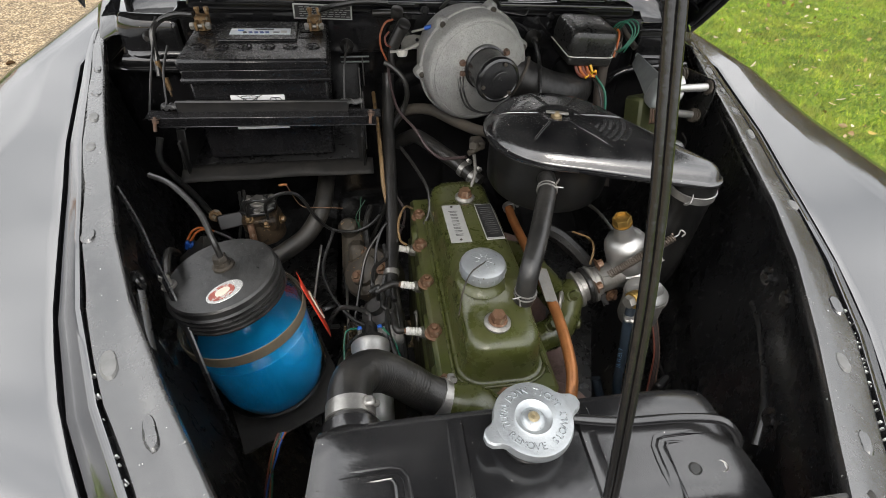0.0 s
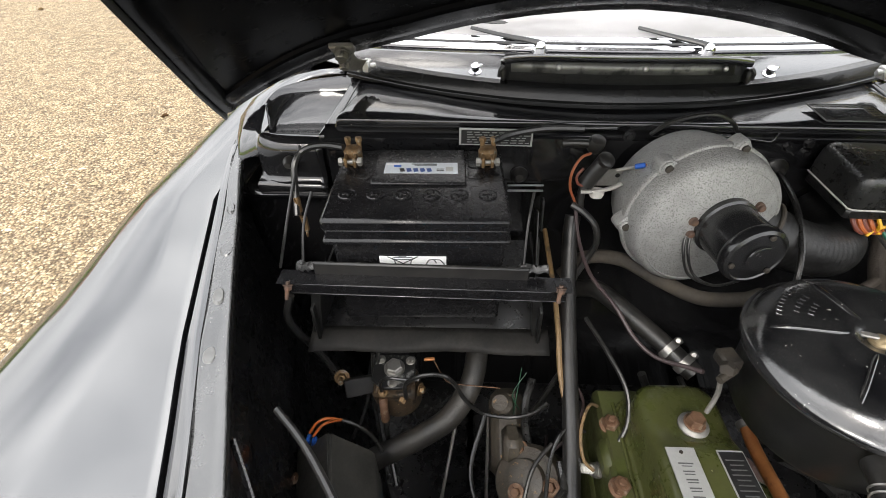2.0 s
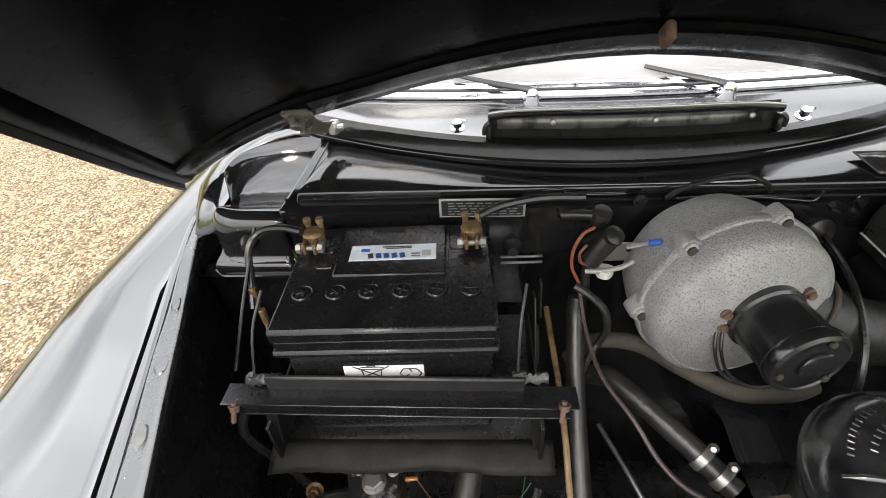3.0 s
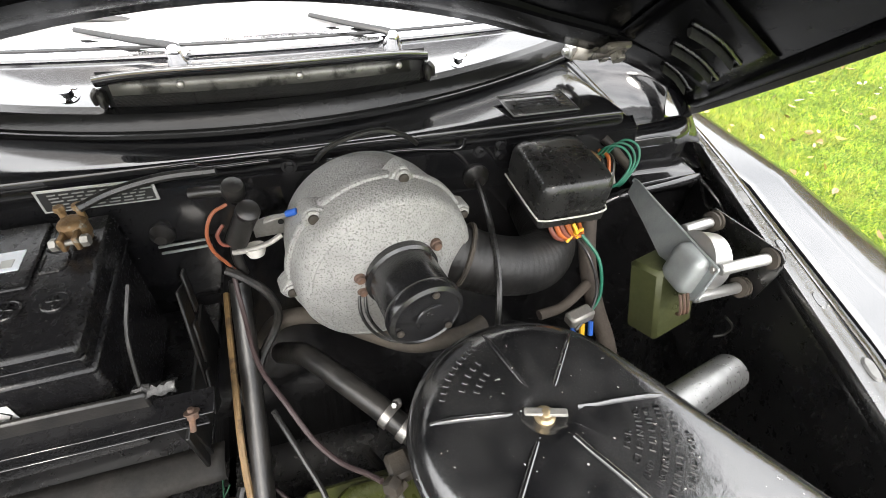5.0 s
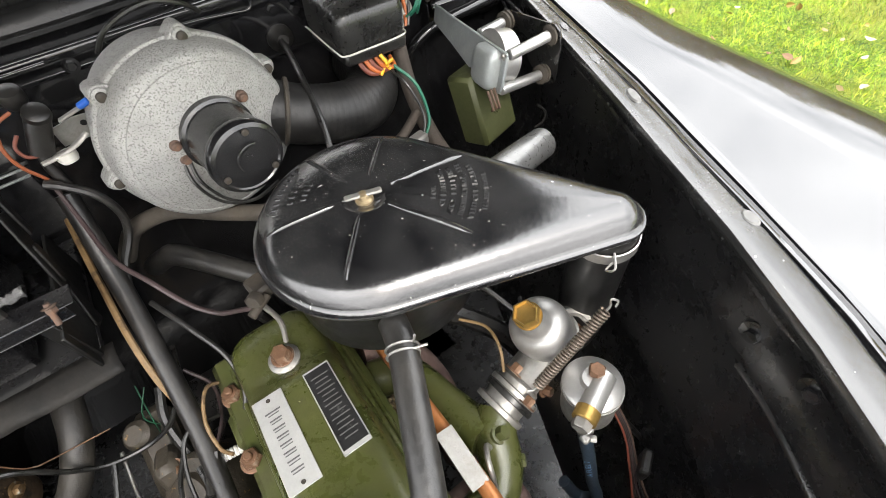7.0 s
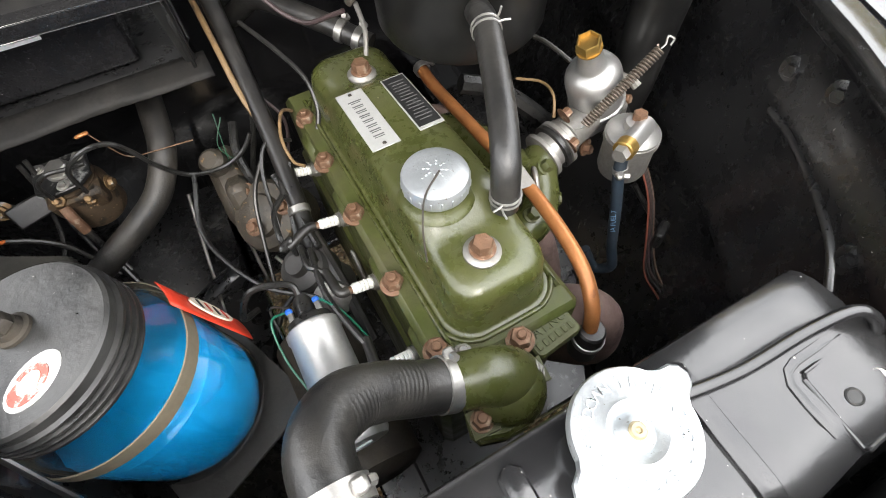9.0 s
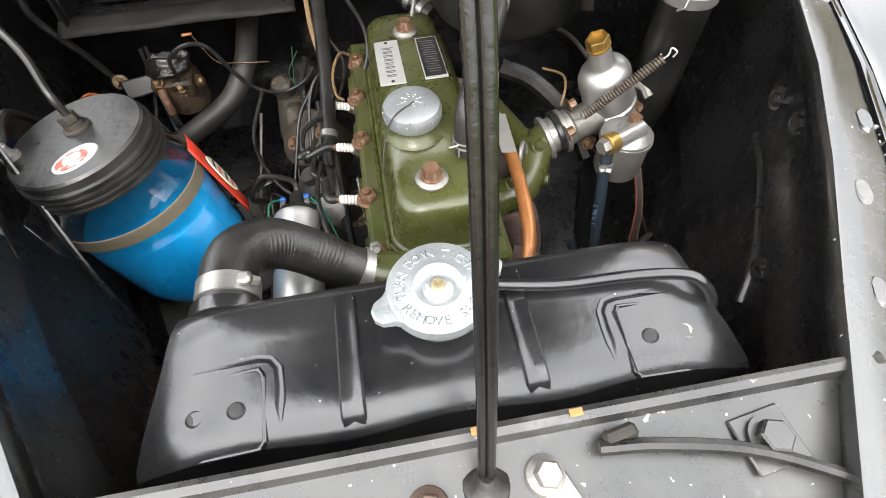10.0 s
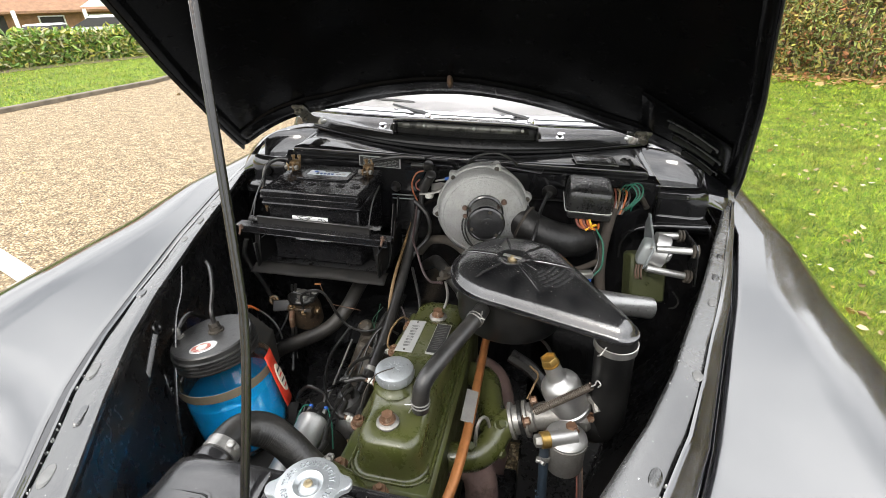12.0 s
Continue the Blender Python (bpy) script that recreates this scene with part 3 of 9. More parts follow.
def inner_wing(side):
    """The dark side wall of the engine bay, with a long pressed swage."""
    s = Shape()
    grid = []
    for y in np.linspace(-0.1, 1.0, 34):
        a = lerp_table(LIP, y)
        row = []
        for dx, z in ((0.004, 0.866), (0.004, 0.845), (0.018, 0.835), (0.018, 0.79), (0.010, 0.775), (0.014, 0.76), (0.008, 0.70), (-0.01, 0.64), (-0.014, 0.625), (-0.004, 0.61), (-0.03, 0.52), (-0.10, 0.42), (-0.14, 0.33)):
            row.append((a + dx, z))
        grid.append([(CX + side * x, y, body_z(CX + side * x, z)) for x, z in row])
    s.sheet(grid)
    return part("inner_wing", s, bay_paint, car, "dusty black inner wing panel", smooth=50, thick=0.0015)


for sd in (-1, 1):
    wing(sd), flange(sd), inner_wing(sd)


# scuttle: a ridge over the bulkhead, a sloping top, the curved rubber seal and the panel below the windscreen
def seal_y(x):
    return 0.986 + 0.56 * (x - CX) ** 2


def seal_z(x):
    return body_z(x, 0.958 + 0.06 * (x - CX) ** 2)


# plan of the shelf's front edge: straight across, then rounded back to the hinges
EDGE = np.concatenate([np.linspace(-0.452, -0.410, 13), np.linspace(-0.400, 0.400, 49), np.linspace(0.410, 0.452, 13)])
# the raised ends: box-like pressings with round shoulders, standing on a narrow ledge
POD_X, POD_R = 0.562, 0.020
POD_ROWS = [(x, 0.0) for x in np.linspace(0.450, POD_X - POD_R, 9)] + [(POD_X - POD_R + POD_R * math.sin(a), POD_R * (1 - math.cos(a))) for a in np.linspace(0.22, math.pi / 2, 7)] + [(POD_X, 0.034), (POD_X, 0.055)]


def end_row(sd, x, drop):
    """One strip of a shelf end: over the ledge, up the front face, round the shoulder and back to the channel."""
    round_in = max(0.0, (x - 0.515) / 0.047)
    yf = 0.936 + 0.022 * round_in * round_in
    zf, ledge = 0.921, 0.928 if sd < 0 else 0.912
    xb, yb = lerp_table([(0.45, 0.418), (0.50, 0.485), (0.54, 0.536), (0.562, 0.562)], x), lerp_table([(0.45, 1.098), (0.50, 1.098), (0.533, 1.083), (0.55, 1.06), (0.562, 1.03)], x)
    zb = lerp_table([(0.45, 0.966), (0.50, 0.958), (0.56, 0.952)], x)
    row = [(x, ledge + 0.006, 0.825), (x, ledge, 0.842), (x, ledge + 0.002, 0.848), (x, ledge + 0.008, 0.851), (x, yf - 0.007, 0.853), (x, yf - 0.001, 0.857)]
    tops = [(x, yf, 0.862), (x, yf, 0.873)]
    for a in np.linspace(0, math.pi / 2, 7):
        tops.append((x, yf + 0.020 * (1 - math.cos(a)), zf - 0.020 + 0.020 * math.sin(a)))
    for u, h in ((0.10, -0.003), (0.26, -0.013), (0.46, -0.017), (0.66, -0.014), (0.84, 0.001), (0.94, 0.018), (1.0, zb - zf)):
        tops.append((x + (xb - x) * u, yf + 0.020 + (yb - yf - 0.020) * u, zf + h))
    row += [(px, py, max(0.8575, pz - drop)) for px, py, pz in tops]
    return [(CX + sd * px, py, body_z(sd * px, pz)) for px, py, pz in row]


top = Shape()
grid = []
for x in EDGE:
    k = min(1.0, max(0.0, (abs(x) - 0.405) / 0.03))
    kd = min(1.0, max(0.0, (abs(x) - 0.419) / 0.013))
    step = 0.027 * kd * kd * (3 - 2 * kd)
    zr = body_z(x, 0.956 - step)
    ex = max(-0.43, min(0.43, x * 0.93))
    ys, zs = seal_y(ex) + 0.012, seal_z(ex) - 0.001
    row = [(x, 0.948, body_z(x, 0.872)), (x, 0.948, zr - 0.040), (x, 0.948, zr - 0.030), (x, 0.948, zr - 0.020), (x, 0.941, zr - 0.012), (x, 0.941, zr - 0.004), (x, 0.942, zr - 0.001), (x, 0.944, zr)]
    for u in (0.15, 0.32, 0.5, 0.7, 0.88, 1.0):
        bulge = (-0.001 + 0.006 * min(1.0, (x / 0.3) ** 2) * (1 - k)) * math.sin(math.pi * u)
        row.append((x + (ex - x) * u, 0.944 + (ys - 0.944) * u, zr + (zs - zr) * u + bulge))
    grid.append([(CX + px, py, pz) for px, py, pz in row])
top.sheet(grid)
for sd in (-1, 1):
    top.sheet([end_row(sd, x, drop) for x, drop in POD_ROWS])
part("scuttle_shelf", top, bulk_paint, car, "gloss black shelf above the bulkhead", smooth=50, thick=0.0015)
for sd in (-1, 1):
    crn = Shape()
    A = [(0.602, 0.965, 0.866), (0.620, 1.02, 0.885), (0.622, 1.055, 0.905), (0.606, 1.085, 0.925), (0.578, 1.108, 0.940), (0.535, 1.116, 0.956), (0.492, 1.118, 0.966), (0.445, 1.115, 0.972)]
    Bq = [(0.562, 0.960, 0.880), (0.560, 0.99, 0.915), (0.560, 1.03, 0.936), (0.556, 1.062, 0.944), (0.536, 1.087, 0.949), (0.498, 1.102, 0.957), (0.470, 1.102, 0.962), (0.440, 1.098, 0.966)]
    crn.sheet([[(CX + sd * (p[0] + (q[0] - p[0]) * u), p[1] + (q[1] - p[1]) * u, body_z(sd * p[0], p[2] + (q[2] - p[2]) * u + 0.004 * math.sin(math.pi * max(0.0, u)) - (0.02 if u < 0 else 0.0))) for u in (-0.12, 0.0, 0.2, 0.4, 0.6, 0.8, 1.0)] for p, q in zip(A, Bq)])
    part("corner_channel", crn, paint, car, "worn corner of the bonnet channel", smooth=60, thick=0.0012)
    rb = Shape()
    rb.tube([(CX + sd * x, y, body_z(sd * x, z)) for x, y, z in ((0.433, 0.944, 0.926), (0.425, 0.985, 0.944), (0.415, 1.030, 0.958), (0.407, 1.075, 0.967))], 0.0026, 8, 4, 0.7)
    part("shelf_crease", rb, bulk_paint, car, "pressed crease across the shelf", smooth=60)

bulk = Shape()
grid = []
for x in sorted(list(np.linspace(-0.605, 0.605, 63)) + [-0.4405, -0.4395, 0.4395, 0.4405]):
    zt = body_z(x, 0.944 if abs(x) < 0.44 else 0.838)
    grid.append([(CX + x, 0.946, zt), (CX + x, 0.93, min(zt - 0.01, 0.94)), (CX + x, 0.93, min(zt - 0.012, 0.875)), (CX + x, 0.932, min(zt - 0.014, 0.868)), (CX + x, 0.95, min(zt - 0.016, 0.862)), (CX + x, 0.955, 0.70), (CX + x, 0.945, 0.55), (CX + x, 0.92, 0.36)])
bulk.sheet(grid)
part("bulkhead", bulk, bulk_paint, car, "black bulkhead behind the engine", smooth=30, thick=0.0015)

seal = Shape()
R = []
for x in np.linspace(-0.43, 0.43, 44):
    y, z = seal_y(x), seal_z(x)
    R.append([(CX + x, y + dy, z + dz) for dy, dz in ((0.0, -0.002), (-0.006, 0.002), (-0.006, 0.0065), (-0.002, 0.008), (-0.003, 0.0105), (0.002, 0.0235), (0.005, 0.0265), (0.018, 0.0285), (0.024, 0.026), (0.026, 0.0))])
seal.rings(R)
part("scuttle_seal", seal, seal_rubber, car, "black rubber bonnet seal along the scuttle", smooth=30)

scut = Shape()
grid = []
for x in np.linspace(-0.64, 0.64, 42):
    y, z = seal_y(x) + 0.024, seal_z(x) + 0.006
    y1, z1 = 1.128 + 0.30 * x * x, body_z(x, 0.998 - 0.04 * x * x)
    grid.append([(CX + x, y + (y1 - y) * u, z + (z1 - z) * v) for u, v in ((0, 0), (0.06, 0.10), (0.14, 0.20), (0.25, 0.33), (0.4, 0.50), (0.55, 0.64), (0.75, 0.81), (0.9, 0.93), (1.0, 1.0))])
scut.sheet(grid)
part("scuttle_panel", scut, paint, car, "gloss black scuttle panel below the windscreen", smooth=60, thick=0.0015)

# two bright strips and the rubber between them along the foot of the windscreen
for dy, z, r, mt, lb in ((0.0, 1.003, 0.0055, chrome, "bright chrome trim under the windscreen"), (0.010, 1.005, 0.005, seal_rubber, "black rubber under the windscreen"), (0.019, 1.009, 0.0065, chrome, "bright chrome windscreen bead")):
    strip = Shape()
    strip.tube([(CX + x, 1.125 + dy + 0.30 * x * x, body_z(x, z - 0.04 * x * x)) for x in np.linspace(-0.62, 0.62, 21)], r, 8, 3)
    part("windscreen_trim", strip, mt, car, lb)
screen = Shape()
screen.sheet([[(CX + x, 1.146 + 0.30 * x * x + 0.36 * u, body_z(x, 1.008 - 0.04 * x * x + 0.40 * u)) for u in np.linspace(0, 1, 8)] for x in np.linspace(-0.60, 0.60, 25)])
part("windscreen", screen, screen_glass, car, "raked windscreen glass with a pale film for sky reflection", smooth=60, thick=0.004)
dash = Shape()
dash.box((CX - 0.17, 1.235, 1.022), (0.30, 0.05, 0.022), None, 0.006)
part("dash_rail", dash, surf("red_brown_wood", (0.16, 0.045, 0.03), 0.35, scale=12, bump=0.05), car, "polished red-brown wooden dash rail")
# plain rear of the car: roof, sides and tail closed in one shell
rear = Shape()
loops = []
for y, w, top, wt in ((1.46, 0.745, 0.92, 0.70), (1.50, 0.75, 1.46, 0.52), (1.75, 0.76, 1.50, 0.55), (2.3, 0.76, 1.50, 0.56), (2.7, 0.755, 1.44, 0.54), (2.95, 0.75, 1.22, 0.52), (3.05, 0.745, 1.00, 0.60), (3.45, 0.70, 0.90, 0.56), (3.58, 0.60, 0.66, 0.50)):
    mid = 0.92 if top > 0.95 else top - 0.06
    loops.append([(CX + x, y, z) for x, z in ((-w * 0.92, 0.28), (-w, 0.55), (-w, mid - 0.06), (-w * 0.96, mid), (-wt, top - 0.03), (-wt * 0.8, top), (wt * 0.8, top), (wt, top - 0.03), (w * 0.96, mid), (w, mid - 0.06), (w, 0.55), (w * 0.92, 0.28))])
rear.rings(loops, True, False, True)
part("rear_shell", rear, paint, car, "gloss black cabin and tail of the car", smooth=40, thick=0.002)
for x in (-0.62, 0.62):
    wheel = Shape()
    wheel.lathe([(0.19, 0.0), (0.27, 0.0), (0.30, 0.02), (0.305, 0.07), (0.30, 0.12), (0.27, 0.14), (0.19, 0.14)], (CX + x - 0.07, 2.2, 0.303), (1, 0, 0), 36)
    part("tyre", wheel, tyre_mat, car, "black rubber tyre")
cabin = Shape()
cabin.sheet([[(CX + x, y, z) for y, z in ((1.20, 1.0), (1.45, 1.0), (1.6, 0.8), (1.9, 0.8), (1.95, 1.3), (1.62, 1.44), (1.54, 1.42))] for x in np.linspace(-0.49, 0.49, 3)])
part("cabin_lining", cabin, surf("pale_cabin_trim", (0.62, 0.58, 0.54), 0.7, var=0.1, scale=6), car, "pale cabin trim beyond the windscreen", smooth=20, thick=0.01)

# undertray: cross-members, with gaps that show the drive
for c, s in (((-0.36, 0.45, 0.36), (0.26, 1.0, 0.02)), ((0.33, 0.45, 0.36), (0.30, 1.0, 0.02)), ((-0.02, 0.12, 0.36), (0.5, 0.2, 0.02)), ((0.0, 0.5, 0.35), (0.36, 0.18, 0.03)), ((0.0, 0.82, 0.36), (0.5, 0.3, 0.02)), ((-0.16, 0.35, 0.34), (0.06, 0.3, 0.04)), ((-0.07, 0.33, 0.345), (0.20, 0.30, 0.02)), ((0.09, 0.33, 0.33), (0.22, 0.2, 0.03))):
    tray = Shape()
    tray.box(c, s, ch=0.004)
    part("cross_member", tray, bay_paint, car, "black cross-member under the engine")

# slam panel and the front of the opening
slam = Shape()
grid = []
for x in np.linspace(-0.225, 0.225, 28):
    yl = 0.068
    grid.append([(CX + x, y, body_z(x, z)) for y, z in ((yl, 0.80), (yl, 0.858), (yl - 0.001, 0.8665), (yl - 0.004, 0.868), (yl - 0.008, 0.867), (yl - 0.010, 0.860), (yl - 0.03, 0.857), (yl - 0.10, 0.853), (yl - 0.16, 0.845), (yl - 0.2, 0.82), (yl - 0.22, 0.70), (yl - 0.24, 0.40))])
slam.sheet(grid)
slam_paint = surf("dusty_landing_panel_paint", (0.016, 0.016, 0.016), 0.26, ior=1.75, scale=12, bump=0.22, bscale=40, dust=((0.24, 0.235, 0.22), 0.24, 11), alt=(0.085, 0.082, 0.077), alt_at=0.58, speck=((0.40, 0.39, 0.36), 180, 0.70))
part("slam_panel", slam, slam_paint, car, "dusty grey-black bonnet landing panel ahead of the radiator", smooth=35, thick=0.0015)
nose = Shape()
nose.sheet([[(CX + 0.76 * math.sin(a), -0.34 - 0.22 * math.cos(a), z) for z in (0.80, 0.7, 0.5, 0.32)] for a in np.linspace(-1.2, 1.2, 15)])
part("front_panel", nose, paint, car, "black front panel below the bonnet", smooth=60, thick=0.002)
for x in (-0.66, 0.66):
    wheel = Shape()
    wheel.lathe([(0.19, 0.0), (0.27, 0.0), (0.30, 0.02), (0.305, 0.07), (0.30, 0.12), (0.27, 0.14), (0.19, 0.14)], (CX + x - 0.07, -0.02, 0.303), (1, 0, 0), 36)
    t = part("tyre", wheel, tyre_mat, car, "black rubber tyre")

# resting pads and chipped filler on the channels
rnd = random.Random(5)
for sd in (-1, 1):
    for y in (0.10, 0.17, 0.235, 0.40, 0.58, 0.66, 0.74, 0.83):
        a, b = lerp_table(LIP, y), lerp_table(SEAM, y)
        u = rnd.uniform(0.25, 0.5)
        x = CX + sd * (a + (b - a) * u)
        q = Shape()
        m = 26
        L, Wd = rnd.uniform(0.010, 0.017), rnd.uniform(0.006, 0.009)
        poly = [(Wd * math.cos(2 * math.pi * k / m) * rnd.uniform(0.97, 1.03), L * math.sin(2 * math.pi * k / m) * rnd.uniform(0.97, 1.03)) for k in range(m)]
        turn = Matrix.Translation((x, y, body_z(x, 0.8675 - lerp_table(SEAM_DROP, y) * u * 0.4))) @ Matrix.Rotation(radians(-sd * 24), 4, "Z")
        q.plate(poly, 0, rnd.uniform(0.003, 0.0045), turn, 0.0028)
        part("rubber_pad", q, flange_paint if rnd.random() < 0.5 else pad_grey, car, "perished grey rubber rest pad")
chips = Shape()
for k in range(46):
    y = 0.05 + 0.19 * k / 46 + rnd.uniform(-0.002, 0.002)
    for sd in (-1, 1):
        if sd < 0 and rnd.random() < 0.2 or rnd.random() < 0.25:
            continue
        a, b = lerp_table(LIP, y), lerp_table(SEAM, y)
        x = CX + sd * (a + (b - a) * 0.62 + rnd.uniform(-0.002, 0.002))
        chips.box((x, y, body_z(x, 0.8655 - lerp_table(SEAM_DROP, y) * 0.25)), (rnd.uniform(0.0008, 0.002), rnd.uniform(0.0015, 0.0035), 0.005), rnd.uniform(0, 90), 0.0004)
part("flaked_filler", chips, flake_white, car, "flaking white filler in the channel groove", kind="stuff")

# ---- bonnet, propped open: crowned skin hinged at its rear ----
BA = radians(36.2)
hinge_steel = surf("worn_hinge_steel", (0.20, 0.185, 0.155), 0.36, metal=0.6, scale=50, bump=0.3, alt=(0.05, 0.047, 0.042), alt_at=0.56)
bonnet = thing("bonnet", (CX, 1.0, 1.0), "black bonnet propped open with a matt black underside", "car bonnet")


def bonnet_at(u, s, lift=0.0):
    """u across (-1 to 1), s metres forward of the rear corners, lift: above the skin."""
    half = lerp_table(SEAM, 1.06 - s) - 0.0015 - 0.006 * s
    crown = (0.135 - 0.03 * s) * (1 - abs(u) ** 2.2) * min(1.0, half / 0.5)
    h = crown + lift + 0.027 * s * s
    x = CX + u * half
    back = 0.012 * u * u
    return (x, 1.043 + back - s * math.cos(BA) + h * math.sin(BA), 0.898 - 0.048 * x + s * math.sin(BA) + h * math.cos(BA))


def bonnet_rear(u):
    return 0.146 * (1 - abs(u) ** 1.5) + 0.026 * math.sin(math.pi * min(1.0, max(0.0, (abs(u) - 0.55) / 0.45)))


# brown patches put the drive's tan reflection into the lip's colour
edge_paint = surf("tan_patched_edge_paint", (0.022, 0.021, 0.020), 0.36, ior=1.6, scale=20, bump=0.2, alt=(0.11, 0.075, 0.05), alt_at=0.64, dust=((0.2, 0.19, 0.17), 0.15, 16))
US = [math.sin(a) for a in np.linspace(-math.pi / 2, math.pi / 2, 41)]
SMAX = 1.22
skin = Shape()
skin.sheet([[bonnet_at(u, bonnet_rear(u) + (SMAX - 0.05 * u * u - bonnet_rear(u)) * v) for v in np.linspace(0, 1, 24)] for u in US])
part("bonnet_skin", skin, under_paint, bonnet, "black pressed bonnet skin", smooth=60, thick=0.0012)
frame_r = Shape()
R = []
for u in US:
    s0 = bonnet_rear(u)
    R.append([bonnet_at(u * 0.985, s0 + ds, dz) for ds, dz in ((0.001, -0.001), (0.002, -0.003), (0.022, -0.0035), (0.027, -0.006), (0.045, -0.008), (0.074, -0.0085), (0.079, -0.006), (0.083, -0.001))])
frame_r.rings(R)
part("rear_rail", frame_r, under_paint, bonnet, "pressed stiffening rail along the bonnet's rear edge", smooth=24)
for sd in (-1, 1):
    fr = Shape()
    R = []
    for s in np.linspace(0.02, 1.15, 26):
        R.append([bonnet_at(sd * (1 - du), s, dz) for du, dz in ((0.003, -0.001), (0.004, -0.008), (0.012, -0.010), (0.034, -0.0095), (0.042, -0.002))])
    fr.rings(R)
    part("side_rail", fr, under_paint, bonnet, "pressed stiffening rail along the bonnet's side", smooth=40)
    lip = Shape()
    lip.rings([[bonnet_at(sd * (1 + du), s, dz) for du, dz in ((0.002, 0.001), (0.003, -0.013), (0.0005, -0.0145), (-0.003, -0.013), (-0.003, 0.001))] for s in np.linspace(0.0, 1.15, 30)])
    part("edge_lip", lip, edge_paint, bonnet, "turned-down bonnet lip with brown patches for the drive's reflection", smooth=40)
    if sd > 0:
        gus = Shape()
        g = []
        for a in np.linspace(0, 1, 8):
            g.append([bonnet_at(0.95 - 0.29 * a, (0.045 + 0.10 * a) + (0.20 - 0.02 * a) * b, -0.004 - 0.002 * math.sin(math.pi * a)) for b in np.linspace(0, 1, 9)])
        gus.sheet(g)
        part("corner_gusset", gus, under_paint, bonnet, "slotted corner gusset of the bonnet", smooth=40, thick=0.0012)
        for (u0, s0), (u1, s1) in (((0.80, 0.122), (0.905, 0.072)), ((0.765, 0.182), (0.905, 0.138)), ((0.75, 0.235), (0.89, 0.198))):
            pts = [bonnet_at(u0 + (u1 - u0) * q, s0 + (s1 - s0) * q + 0.006 * math.sin(math.pi * q), -0.0062) for q in np.linspace(0, 1, 7)]
            sl = Shape()
            sl.tube(pts, 0.0115, 10, 3, 0.25)
            part("slot", sl, hole_dark, bonnet, "dark lightening slot")
            rim = Shape()
            edge_pts = [bonnet_at(u0 + (u1 - u0) * q, s0 + (s1 - s0) * q + 0.006 * math.sin(math.pi * q) + 0.0125, -0.0075) for q in np.linspace(-0.05, 1, 8)]
            rim.tube(edge_pts + [bonnet_at(u1 + 0.016, s1 + 0.006, -0.0075), bonnet_at(u1 + 0.016, s1 - 0.006, -0.0075)], 0.0022, 6, 3)
            part("slot_rim", rim, bay_paint, bonnet)
    # hinge: a cranked plate from the scuttle to the bonnet, with bolts and blocks
    pivot = Vector((CX + sd * 0.392, 1.046, body_z(sd * 0.392, 0.997)))
    block = Vector(bonnet_at(sd * 0.665, 0.150, -0.015))
    elbow = pivot.lerp(block, 0.45) + Vector((sd * 0.012, 0.0, -0.004))
    arm = Shape()
    arm.tube([pivot, pivot.lerp(elbow, 0.5) + Vector((sd * 0.004, 0, -0.002)), elbow, elbow.lerp(block, 0.6), block], 0.0135, 12, 5, 0.32)
    part("hinge_arm", arm, hinge_steel, bonnet, "worn pressed steel bonnet hinge arm")
    tilt_h = Matrix.Rotation(-BA, 3, "X")
    for at, size, nut in ((block, (0.034, 0.020, 0.009), 0.0095), (elbow + Vector((sd * 0.004, 0, 0.004)), (0.020, 0.014, 0.006), 0.0075)):
        hb = Shape()
        hb.box(at, size, tilt_h, 0.0025)
        down = tilt_h @ Vector((0, -0.15, -1))
        hb.lathe([(nut * 1.15, 0.004), (nut * 1.15, 0.008)], at, down, 18)
        hb.hexnut(at + down * 0.008, down, nut, 0.009)
        part("hinge_bolt", hb, hinge_steel, bonnet, "dull plated hinge bolt and block")
    hb = Shape()
    hb.box(pivot + Vector((-sd * 0.004, -0.003, 0.001)), (0.012, 0.016, 0.018), 12 * sd, 0.002)
    hb.box(pivot + Vector((sd * 0.009, -0.003, 0.0)), (0.007, 0.014, 0.015), 12 * sd, 0.002)
    hb.cyl(pivot + Vector((-0.016, -0.004, 0.001)), pivot + Vector((0.018, -0.004, 0.001)), 0.0045, n=14, ch=0.001)
    part("hinge_pivot", hb, alu_bright, bonnet, "bare bright hinge pivot")
mid = Shape()
mid.box(bonnet_at(-0.02, 0.235, -0.016), (0.010, 0.024, 0.020), Matrix.Rotation(-BA, 3, "X"), 0.003)
part("striker_bracket", mid, iron, bonnet, "small rusty bracket under the bonnet's rear edge")

stay = Shape()
for off in (-0.0019, 0.0019):
    stay.tube([(x + off, y - 0.3 * off, z) for x, y, z in [(-0.017, 0.041, 0.858), (-0.0155, 0.06, 0.915), (-0.0145, 0.076, 0.96), (-0.013, 0.106, 1.04), (-0.0145, 0.1225, 1.085), (-0.0188, 0.135, 1.125), (-0.0363, 0.1755, 1.26), (-0.0558, 0.2205, 1.41), (-0.067, 0.246, 1.495)]], 0.0023, 12, 8)
stay_ob = thing("bonnet_stay", (-0.017, 0.041, 0.858), "thin black bonnet prop rod standing on the landing panel", "bonnet stay")
part("rod", stay, surf("worn_black_rod", (0.007, 0.0065, 0.0065), 0.2, ior=1.6, scale=30, bump=0.3, bscale=120, alt=(0.11, 0.06, 0.03), alt_at=0.66), stay_ob)
piv = Shape()
